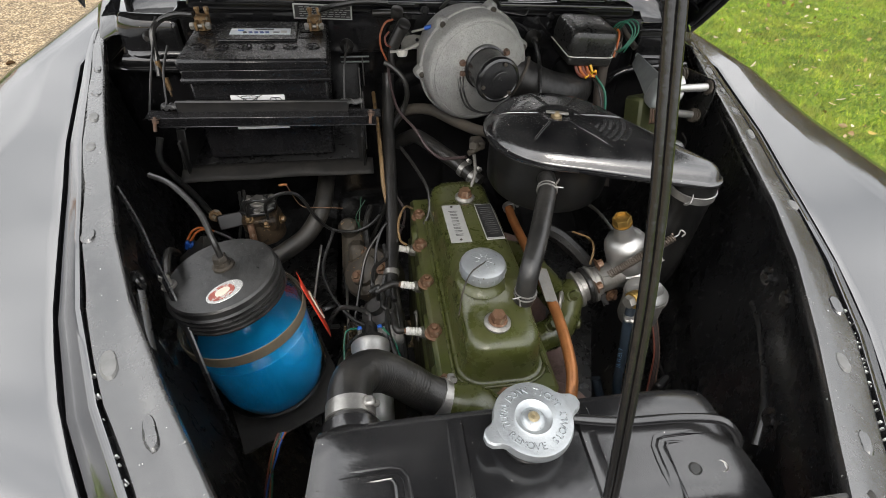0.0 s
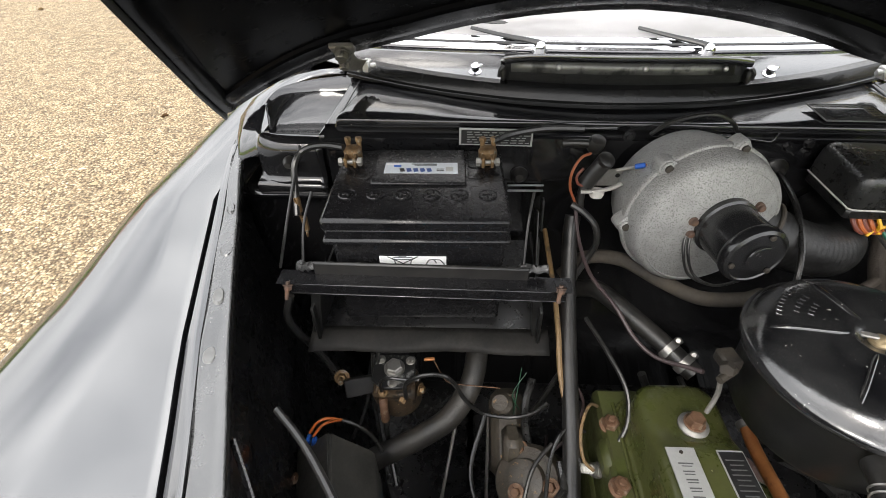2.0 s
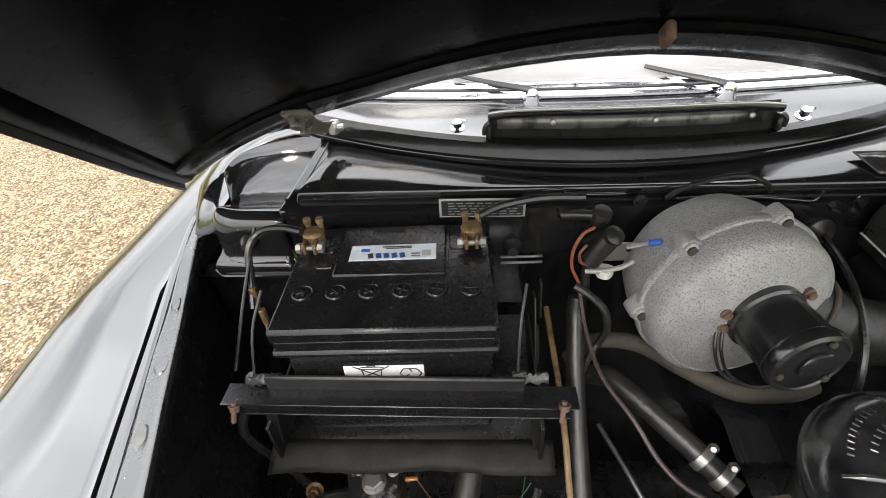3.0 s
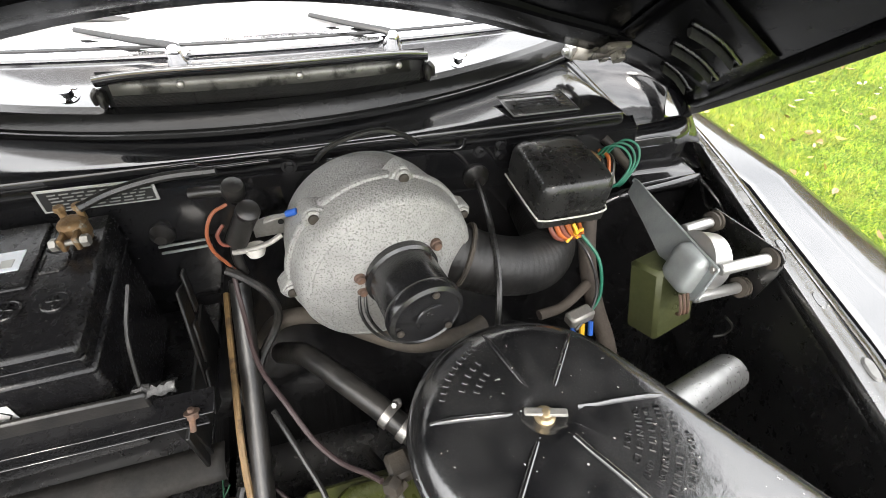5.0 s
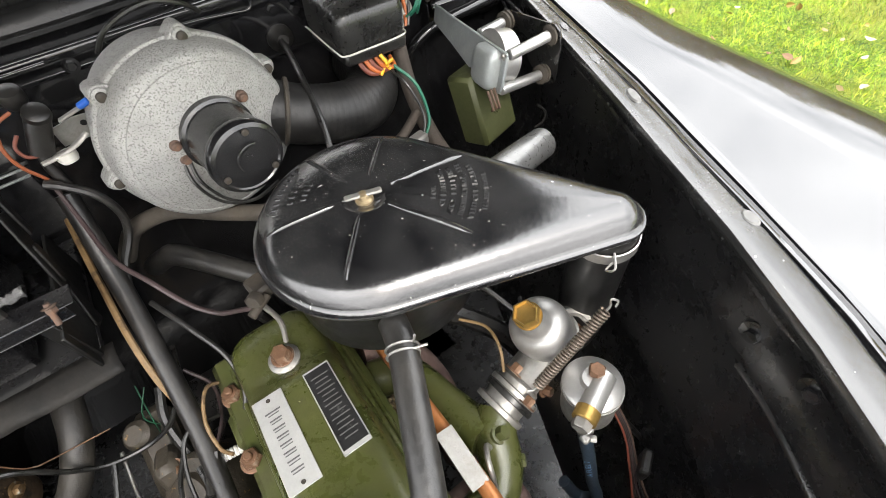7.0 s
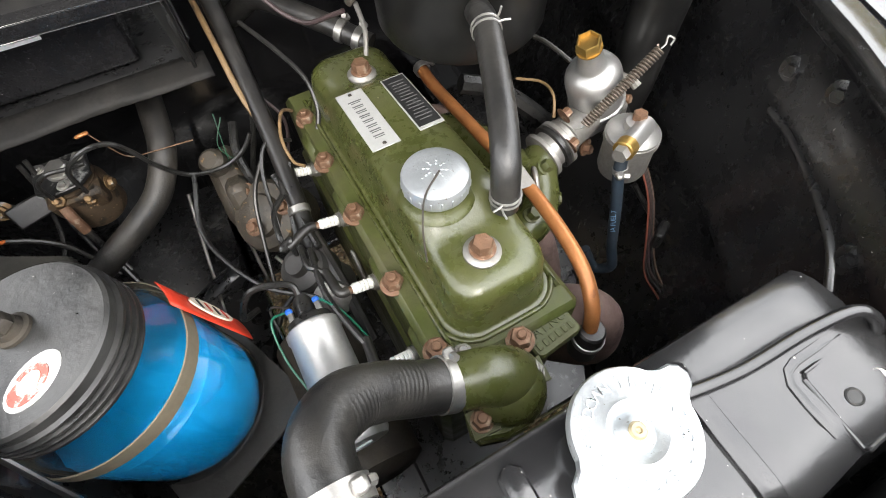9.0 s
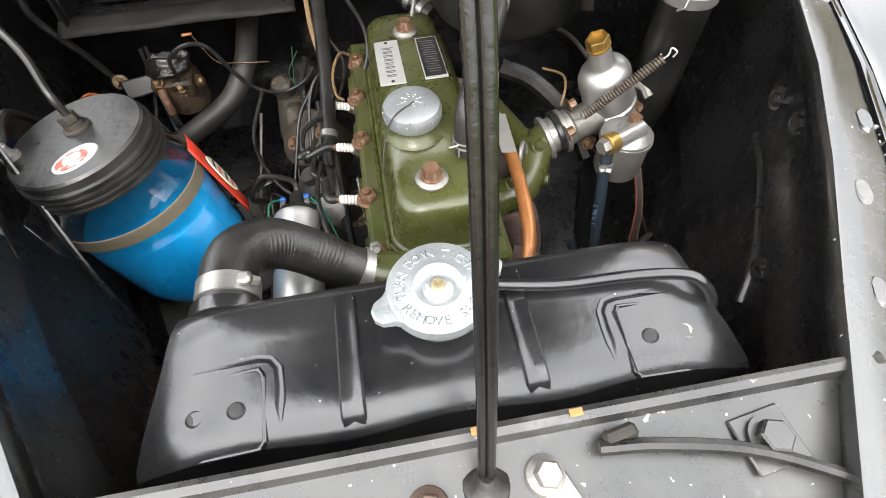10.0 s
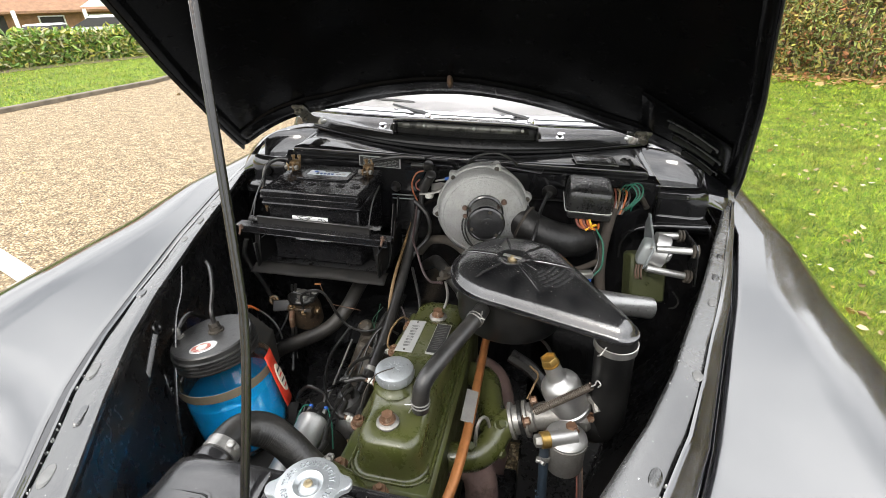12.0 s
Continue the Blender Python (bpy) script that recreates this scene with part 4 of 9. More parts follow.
piv.lathe([(0.012, -0.004), (0.0115, 0.002), (0.008, 0.004), (0.0058, 0.009), (0.0042, 0.011)], (-0.017, 0.041, 0.857), (0.05, 0.3, 1), 24)
part("grommet", piv, rubber, stay_ob, "black rubber seat of the rod")
# slot in the front face of the shelf's raised end
ps = Shape()
ps.box((0.462, 0.9365, body_z(0.462, 0.904)), (0.060, 0.004, 0.009), Matrix.Rotation(radians(2), 3, "Y"), 0.0015)
part("pressed_slot", ps, hole_dark, car, "dark slot in the shelf's end")
ps = Shape()
ps.tube([(x, 0.9352, body_z(x, z)) for x, z in ((0.430, 0.898), (0.494, 0.898), (0.496, 0.904), (0.494, 0.910), (0.430, 0.910), (0.428, 0.904), (0.430, 0.898))], 0.0011, 6, 2)
part("slot_rim", ps, bulk_paint, car)
# bolts on the inner wing
INNER = [(0.33, -0.14), (0.42, -0.10), (0.52, -0.03), (0.61, -0.004), (0.625, -0.014), (0.64, -0.01), (0.70, 0.008), (0.76, 0.014), (0.775, 0.010), (0.79, 0.018), (0.835, 0.018), (0.845, 0.004), (0.866, 0.004)]
sw = Shape()
pts = [(CX + lerp_table(LIP, y) + lerp_table(INNER, z) - 0.001, y, z) for y, z in ((0.33, 0.748), (0.295, 0.752), (0.263, 0.752), (0.22, 0.747), (0.186, 0.738), (0.16, 0.72))]
sw.tube(pts, 0.005, 8, 4, 0.6)
part("swage", sw, bay_paint, car, "pressed swage on the inner wing", smooth=60)
for y, z in ((0.337, 0.788), (0.281, 0.811), (0.171, 0.752)):
    bo = Shape()
    x = CX + lerp_table(LIP, y) + lerp_table(INNER, z)
    bo.lathe([(0.013, -0.004), (0.0125, 0.002), (0.007, 0.003)], (x, y, z), (-1, 0, 0.15), 20)
    bo.hexnut((x - 0.002, y, z), (-1, 0, 0.15), 0.007, 0.006)
    part("wing_bolt", bo, bay_paint, car, "dusty black bolt and washer")
# white line painted across the drive
pl = Shape()
pl.sheet([[(x + dx, y + dy, 0.0105) for dx, dy in ((-0.018, -0.047), (0.018, 0.047))] for x, y in [(-3.3 + 0.97 * q, 1.80 - 0.36 * q) for q in np.linspace(0, 1, 12)]])
lone("parking_line", pl, surf("worn_white_road_paint", (0.72, 0.72, 0.70), 0.7, scale=30, bump=0.5, bscale=90, alt=(0.42, 0.34, 0.24), alt_at=0.66), "worn white painted parking line on the gravel", "road marking", kind="structure")


# ---- battery on its tray ----
def hose_clip(parent, at, axis, r, w=0.011, mat=None, name="hose_clip", label="bright worm-drive hose clip"):
    """A band round a hose with its screw housing."""
    a = Vector(axis).normalized()
    s = Shape()
    s.lathe([(r, -w / 2), (r + 0.0014, -w / 2 + 0.0006), (r + 0.0014, w / 2 - 0.0006), (r, w / 2)], at, a, 28, False, False)
    u = a.orthogonal().normalized()
    if u.z < 0:
        u = -u
    s.box(Vector(at) + u * (r + 0.004), (0.010, 0.010, 0.007), None, 0.002)
    s.hexnut(Vector(at) + u * (r + 0.004) + a.cross(u) * 0.005, a.cross(u), 0.0038, 0.006)
    return part(name, s, mat or steel, parent, label)


def wire_clip(parent, at, axis, r):
    """A sprung double-wire hose clip with its two ears."""
    a = Vector(axis).normalized()
    u = a.orthogonal().normalized()
    if u.y > 0:
        u = -u
    s = Shape()
    for d in (-0.003, 0.003):
        s.ringbar(Vector(at) + a * d, a, r, 0.0011, 28, 6)
    w = a.cross(u)
    for d, k in ((-0.003, 1), (0.003, -1)):
        p = Vector(at) + a * d + u * r
        s.tube([p, p + u * 0.004 + w * k * 0.002, p + u * 0.009 + w * k * 0.006], 0.0011, 6, 3)
    return part("wire_clip", s, steel, parent, "sprung twin-wire hose clip")


def screw(parent, at, axis, r=0.005, h=0.004, mat=None, name="screw", washer=True, label=""):
    s = Shape()
    a = Vector(axis).normalized()
    if washer:
        s.lathe([(r * 1.7, 0), (r * 1.7, 0.0008), (r * 1.55, 0.0012)], at, a, 18)
    s.hexnut(Vector(at) + a * 0.001, a, r, h)
    return part(name, s, mat or dark_metal, parent, label)


BX0, BX1, BY0, BY1, BZ0 = -0.424, -0.198, 0.742, 0.918, 0.752
bat = thing("battery", (-0.309, 0.83, 0.752), "black plastic car battery with a silver top label", "battery")
bw, bd, bc = BX1 - BX0, BY1 - BY0, Vector(((BX0 + BX1) / 2, (BY0 + BY1) / 2, 0))


def bat_p(x, y, z):
    """A place in the battery: x and y from the middle of its foot, z above it."""
    return Vector((bc.x, bc.y, BZ0)) + Matrix.Rotation(radians(2.0), 3, "Z") @ Vector((x, y, z - 0.024 * x))


s = Shape()
BR = Matrix.Rotation(radians(2.0), 3, "Z") @ Matrix.Rotation(radians(1.4), 3, "Y")
s.box(bat_p(0, 0.002, 0.073), (bw - 0.014, bd - 0.012, 0.146), BR, 0.004)
part("case", s, plastic, bat, "black ribbed battery case")
s = Shape()
s.box(bat_p(0, 0, 0.142), (bw + 0.002, bd + 0.002, 0.009), BR, 0.003)
part("lid_rim", s, plastic, bat)
s = Shape()
s.box(bat_p(0, 0, 0.152), (bw - 0.004, bd - 0.004, 0.018), BR, 0.0035)
part("lid_band", s, plastic, bat)
s = Shape()
s.box(bat_p(0, 0, 0.166), (bw, bd, 0.018), BR, 0.004)
part("lid", s, plastic, bat, "dusty black battery lid")
s = Shape()
s.box(bat_p(0.0, 0.036, 0.1765), (0.124, 0.092, 0.005), BR, 0.002)
part("raised_panel", s, plastic, bat)
s = Shape()
s.box(bat_p(-0.005, 0.072, 0.1785), (0.036, 0.012, 0.004), BR, 0.002)
part("carry_slot", s, hole_dark, bat)
s = Shape()
s.box(bat_p(0.002, 0.028, 0.1792), (0.098, 0.028, 0.0012), BR, 0.0003)
slab = part("top_label", s, silver_lab, bat, "silver foil battery label")
for dx, w, h, mt, dy in ((-0.005, 0.006, 0.0085, blue_ink, -0.0065), (-0.014, 0.006, 0.0085, blue_ink, -0.0065), (0.004, 0.006, 0.0085, blue_ink, -0.0065), (0.013, 0.006, 0.0085, blue_ink, -0.0065), (-0.023, 0.006, 0.0085, ink, -0.0065), (-0.030, 0.010, 0.005, wire_blue, 0.004), (0.040, 0.010, 0.011, plate_metal, -0.004), (0.006, 0.034, 0.0016, ink, 0.0095), (0.008, 0.030, 0.0014, ink, 0.0065), (-0.036, 0.018, 0.004, white_lab, 0.009), (0.028, 0.010, 0.0012, ink, -0.004), (0.028, 0.010, 0.0012, ink, -0.008)):
    s = Shape()
    s.box(bat_p(dx, 0.028 + dy, 0.1800), (w, h, 0.0006), BR @ Matrix.Rotation(radians(14 if h == 0.0085 else 0), 3, "Z"))
    part("print_bar", s, mt, slab)
# channels pressed beside the raised panel
for sx in (-1, 1):
    s = Shape()
    line = [bat_p(sx * x, y, 0.1750) for x, y in ((0.066, 0.086), (0.066, 0.060), (0.066, 0.040), (0.070, 0.036), (0.084, 0.036), (0.086, 0.030), (0.086, 0.012), (0.082, 0.008), (0.066, 0.008), (0.0655, 0.014), (0.0655, 0.034))]
    for p, q in zip(line, line[1:]):
        s.tube([p, q], 0.0011, 6, 1)
    part("lid_channel", s, plastic, bat, "pressed line on the battery lid")
for k in range(6):
    s = Shape()
    p = bat_p(-0.088 + 0.0352 * k, -0.033, 0.1742)
    s.lathe([(0.0115, 0), (0.0115, 0.002), (0.0105, 0.003), (0.0095, 0.0022), (0.003, 0.0022)], p, (0, 0, 1), 24)
    s.box(p + Vector((0, 0, 0.003)), (0.013, 0.0022, 0.002), 30 + 12 * k, 0.0006)
    s.box(p + Vector((0, 0, 0.003)), (0.0022, 0.013, 0.002), 30 + 12 * k, 0.0006)
    part("filler_plug", s, plastic, bat, "round vent plug")
s = Shape()
s.box(bat_p(-0.0075, -bd / 2 + 0.0065, 0.086), (0.084, 0.0014, 0.060), BR, 0.0004)
fl = part("front_label", s, white_lab, bat, "white warning label with black symbols")
bin_sign = ([(-0.034, 0.122), (0.004, 0.100)], [(0.004, 0.122), (-0.034, 0.100)], [(-0.028, 0.1195), (-0.024, 0.1210), (-0.006, 0.1210), (-0.002, 0.1195)], [(-0.026, 0.1180), (-0.0225, 0.100)], [(-0.004, 0.1180), (-0.0075, 0.100)], [(-0.028, 0.1175), (-0.002, 0.1175)], [(-0.019, 0.1215), (-0.019, 0.1230), (-0.011, 0.1230), (-0.011, 0.1215)])
cycle_sign = ([(0.014, 0.110), (0.018, 0.117), (0.024, 0.1175), (0.027, 0.112)], [(0.024, 0.1175), (0.032, 0.117), (0.037, 0.110)], [(0.014, 0.110), (0.018, 0.104), (0.024, 0.108)], [(0.037, 0.110), (0.033, 0.104), (0.027, 0.104)])
for pts in bin_sign + cycle_sign:
    for p, q in zip(pts, pts[1:]):
        s = Shape()
        s.tube([bat_p(x - 0.0045, -bd / 2 + 0.0056, z - 0.006) for x, z in (p, q)], 0.0007, 5, 1)
        part("symbol_line", s, ink, fl)
for sx in (-1, 1):
    p = bat_p(sx * 0.092, 0.050, 0.176)
    cl = thing("battery_clamp", p, "corroded brass battery terminal clamp on its post", "battery clamp", "battery clamps")
    s = Shape()
    s.lathe([(0.0105, 0), (0.0105, 0.004), (0.0125, 0.006), (0.0125, 0.019), (0.010, 0.022), (0.0075, 0.023)], p, (0, 0, 1), 22)
    part("collar", s, gold_clamp, cl)
    s = Shape()
    for d in (-0.006, 0.006):
        s.box(p + Vector((d, -0.016, 0.011)), (0.0045, 0.016, 0.014), None, 0.001)
    part("ear", s, gold_clamp, cl)
    s = Shape()
    s.cyl(p + Vector((-0.013, -0.019, 0.011)), p + Vector((0.013, -0.019, 0.011)), 0.003, n=10)
    s.hexnut(p + Vector((0.010, -0.019, 0.011)), (1, 0, 0), 0.006, 0.006)
    s.hexnut(p + Vector((-0.010, -0.019, 0.011)), (-1, 0, 0), 0.006, 0.006)
    part("clamp_bolt", s, alu_dull, cl, "plated clamp bolt")
    s = Shape()
    for d in (-0.007, 0.008):
        s.cyl(p + Vector((d, 0.008, 0.016)), p + Vector((d, 0.009, 0.030)), 0.0035, n=10)
        s.hexnut(p + Vector((d, 0.009, 0.028)), (0, 0, 1), 0.005, 0.005)
    part("cable_screw", s, gold_clamp, cl)

# tray, hold-down bar and its studs
trayt = thing("battery_tray", (-0.309, 0.83, 0.70), "black pressed steel battery tray with a ragged front edge", "battery tray")
s = Shape()
s.box((-0.30, 0.835, 0.742), (0.30, 0.21, 0.010), None, 0.002)
part("floor_plate", s, bay_paint, trayt)
s = Shape()
rows = []
rr = random.Random(3)
for x in np.linspace(-0.462, -0.137, 40):
    j = rr.uniform(-0.003, 0.002)
    bow = 0.003 * math.sin(9 * (x + 0.45)) + 0.0016 * math.sin(41 * x)
    rows.append([(x, 0.737, 0.7478), (x, 0.728, 0.7472), (x, 0.718, 0.7445), (x, 0.709 + bow, 0.7412), (x, 0.700 + 1.6 * bow + 0.3 * j, 0.7375 - 0.5 * bow)])
s.sheet(rows)
part("front_lip", s, surf("dusty_ragged_plate", (0.0065, 0.006, 0.0055), 0.62, ior=1.35, scale=30, bump=0.4, bscale=60, dust=((0.10, 0.09, 0.075), 0.12, 30)), trayt, "dusty ragged lip", thick=0.0016)
for x0, x1 in ((-0.442, -0.455), (-0.160, -0.145)):
    s = Shape()
    s.box(((x0 + x1) / 2, 0.80, 0.775), (0.004, 0.17, 0.06), None, 0.001)
    part("side_plate", s, drum_paint, trayt)
    s = Shape()
    s.box((x0 - (0.006 if x0 < -0.3 else -0.004), 0.728, 0.785), (0.013, 0.004, 0.078), Matrix.Rotation(radians(9 if x0 < -0.3 else -4), 3, "Y"), 0.001)
    part("corner_strip", s, drum_paint, trayt)
s = Shape()
for y0, z0, y1, z1, x in ((0.856, 0.885, 0.845, 0.838, -0.143), (0.834, 0.832, 0.816, 0.788, -0.147), (0.806, 0.784, 0.775, 0.745, -0.147)):
    d = Vector((0, y1 - y0, z1 - z0))
    s.box((x, (y0 + y1) / 2, (z0 + z1) / 2), (0.003, 0.013, d.length), Matrix.Rotation(math.atan2(-d.y, d.z) + math.pi, 3, "X"), 0.001)
s.box((-0.1505, 0.82, 0.80), (0.003, 0.028, 0.15), Matrix.Rotation(radians(-25), 3, "X"), 0.001)
part("notched_stay", s, rubber, trayt, "worn notched steel stay")
hold = thing("battery_hold_down", (-0.30, 0.735, 0.843), "black angle-iron bar clamping the battery, with long studs", "hold-down bar")
s = Shape()
tilt = Matrix.Rotation(radians(1.5), 3, "Y")
s.box((-0.301, 0.728, 0.845), (0.365, 0.026, 0.0022), tilt, 0.0006)
s.box((-0.301, 0.7155, 0.8375), (0.350, 0.0022, 0.015), tilt, 0.0006)
part("angle_bar", s, plastic, hold)
# thin gloss beads added so that the bar's edges show a highlight
for y, z, w in ((0.7150, 0.8455, 0.365), (0.7145, 0.8305, 0.350)):
    s = Shape()
    s.box((-0.301, y, z), (w, 0.0022, 0.0014), tilt, 0.0005)
    part("bar_edge", s, bulk_paint, hold, "gloss black bead on the bar's edge")
s = Shape()
s.box((-0.305, 0.737, 0.854), (0.270, 0.006, 0.020), tilt, 0.002)
part("rubber_strip", s, rubber, hold, "black rubber packing strip")
for x in (-0.468, -0.134):
    s = Shape()
    s.cyl((x, 0.716, 0.852), (x - 0.003, 0.706, 0.832), 0.0027, n=10)
    s.lathe([(0.0066, 0), (0.0066, 0.0012)], (x, 0.714, 0.848), (0, 0.5, 0.85), 16)
    s.hexnut((x, 0.714, 0.847), (-0.1, -0.5, -0.85), 0.0052, 0.005)
    part("stud", s, iron, hold, "rusty hold-down stud and nut")
for x in (-0.445, -0.165):
    s = Shape()
    s.sheet([[(x - 0.018 + 0.036 * u, 0.736 + 0.014 * v + rr.uniform(-0.0015, 0.0015), 0.8525 + 0.006 * math.sin(math.pi * v) + rr.uniform(-0.0018, 0.0028)) for v in np.linspace(0, 1, 5)] for u in np.linspace(0, 1, 13)])
    part("crumpled_strip", s, surf("crinkled_grey_rubber", (0.05, 0.05, 0.05), 0.28, metal=0.2, scale=120, bump=0.6, bscale=350, alt=(0.17, 0.17, 0.165), alt_at=0.6), hold, "crumpled grey rubber packing", thick=0.0015)
    s = Shape()
    s.tube([(x - 0.012, 0.745, 0.852), (x - 0.008, 0.77, 0.90), (x, 0.80, 0.93)], 0.0018, 8, 4)
    part("hook_rod", s, rubber, hold)


def wire(name, pts, r, mat, label, category="cable", group="", n=8):
    s = Shape()
    s.tube(pts, r, n, 6)
    return lone(name, s, mat, label, category, group)


wire("earth_cable", [(-0.415, 0.872, 0.955), (-0.445, 0.885, 0.952), (-0.478, 0.895, 0.940), (-0.492, 0.88, 0.925), (-0.492, 0.86, 0.89), (-0.490, 0.84, 0.865)], 0.0045, cable, "black battery earth cable sagging from its clamp")
wire("bonnet_ground_rod", [(-0.486, 0.90, 0.944), (-0.498, 0.84, 0.88), (-0.512, 0.79, 0.81)], 0.0022, cable, "thin black rod beside the battery", "rod")
wire("live_cable", [(-0.212, 0.89, 0.955), (-0.185, 0.905, 0.958), (-0.14, 0.91, 0.963), (-0.09, 0.91, 0.962)], 0.0048, cable, "black battery live cable along the bulkhead")
wire("starter_cable", [(-0.486, 0.745, 0.80), (-0.495, 0.737, 0.769), (-0.489, 0.735, 0.742), (-0.473, 0.734, 0.712), (-0.458, 0.733, 0.682), (-0.447, 0.732, 0.652), (-0.440, 0.730, 0.645)], 0.0055, cable, "thick black starter cable")
for k, (x, y, z) in enumerate(((-0.490, 0.853, 0.875), (-0.482, 0.842, 0.850))):
    s = Shape()
    s.cyl((x, y, z + 0.012), (x + 0.002, y - 0.004, z - 0.010), 0.0048, 0.0042, 12, 0.001)
    s.ringbar((x + 0.002, y - 0.006, z - 0.014), (1, 0.3, 0), 0.0042, 0.0015, 14, 6)
    lone("cable_lug", s, gold_clamp, "corroded brass cable lug on the inner wing", "cable lug", "cable lugs")

# starter solenoid under the tray
sol = thing("starter_solenoid", (-0.352, 0.725, 0.60), "grimy brown starter solenoid with copper terminals below the battery", "solenoid")
grimy_brown = surf("grimy_brown_barrel", (0.10, 0.07, 0.045), 0.42, metal=0.4, scale=50, bump=0.4, alt=(0.03, 0.024, 0.018), alt_at=0.52, speck=((0.30, 0.20, 0.11), 160, 0.66))
s = Shape()
s.lathe([(0.030, 0), (0.035, 0.006), (0.035, 0.05), (0.031, 0.058), (0.031, 0.07)], (-0.352, 0.730, 0.590), (0, -0.10, 1), 32)
part("barrel", s, grimy_brown, sol, "grimy brown solenoid barrel")
s = Shape()
s.box((-0.353, 0.707, 0.640), (0.062, 0.030, 0.034), Matrix.Rotation(radians(10), 3, "X"), 0.005)
part("terminal_block", s, grimy_brown, sol, "brown stained terminal block")
TP = Matrix.Translation((-0.3535, 0.723, 0.664)) @ Matrix.Rotation(radians(4), 4, "X")
s = Shape()
s.plate([(-0.032, 0.022), (-0.028, 0.027), (0.026, 0.027), (0.031, 0.022), (0.031, -0.012), (0.014, -0.028), (-0.014, -0.030), (-0.032, -0.016)], 0.0, 0.006, TP, 0.0015)
part("top_plate", s, surf("flaking_black_on_metal", (0.022, 0.022, 0.022), 0.32, metal=0.3, scale=42, bump=0.4, alt=(0.26, 0.26, 0.25), alt_at=0.54), sol, "flaking black and bare metal top plate")
s = Shape()
s.lathe([(0.0155, 0.006), (0.0155, 0.0085), (0.0135, 0.009)], TP @ Vector((0.0, 0.003, 0.0)), (0, -0.07, 1), 24)
s.hexnut(TP @ Vector((0.0, 0.003, 0.009)), (0, -0.07, 1), 0.0128, 0.008)
part("centre_bolt", s, steel, sol, "large bright centre bolt")
for x, y in ((-0.0225, 0.018), (0.0225, 0.017), (0.0, -0.021)):
    screw(sol, TP @ Vector((x, y, 0.006)), (0, -0.07, 1), 0.0044, 0.004, alu_dull)
screw(sol, (-0.316, 0.712, 0.640), (1, -0.3, 0.1), 0.006, 0.006, gold_clamp, "side_bolt")
for x, y, z in ((-0.368, 0.695, 0.656), (-0.340, 0.696, 0.642)):
    s = Shape()
    s.lathe([(0.0105, -0.006), (0.0105, -0.0045)], (x, y, z), (0, -0.75, 0.66), 18)
    s.hexnut((x, y + 0.003, z - 0.003), (0, -0.75, 0.66), 0.0088, 0.007)
    s.cyl((x, y, z), (x, y - 0.009, z + 0.008), 0.0042, n=12, ch=0.001)
    part("terminal", s, gold_clamp, sol, "corroded copper terminal nut")
s = Shape()
s.tube([(-0.368, 0.690, 0.648), (-0.3665, 0.681, 0.634), (-0.366, 0.677, 0.612)], 0.0068, 10, 4, 0.8)
part("copper_lug", s, bolt_rust, sol, "rusty copper cable lug")
s = Shape()
s.box((-0.408, 0.714, 0.641), (0.044, 0.010, 0.028), Matrix.Rotation(radians(16), 3, "Z") @ Matrix.Rotation(radians(-35), 3, "X"), 0.002)
part("link_bar", s, rubber, sol, "black insulated link bar")
s = Shape()
s.lathe([(0.0115, 0), (0.0115, 0.002)], (-0.437, 0.727, 0.645), (0.25, -0.8, 0.5), 18)
s.hexnut((-0.437, 0.725, 0.646), (0.25, -0.8, 0.5), 0.0075, 0.007)
s.cyl((-0.437, 0.722, 0.648), (-0.433, 0.707, 0.657), 0.0036, n=10)
part("link_nut", s, gold_clamp, sol, "corroded brass nut and lug")
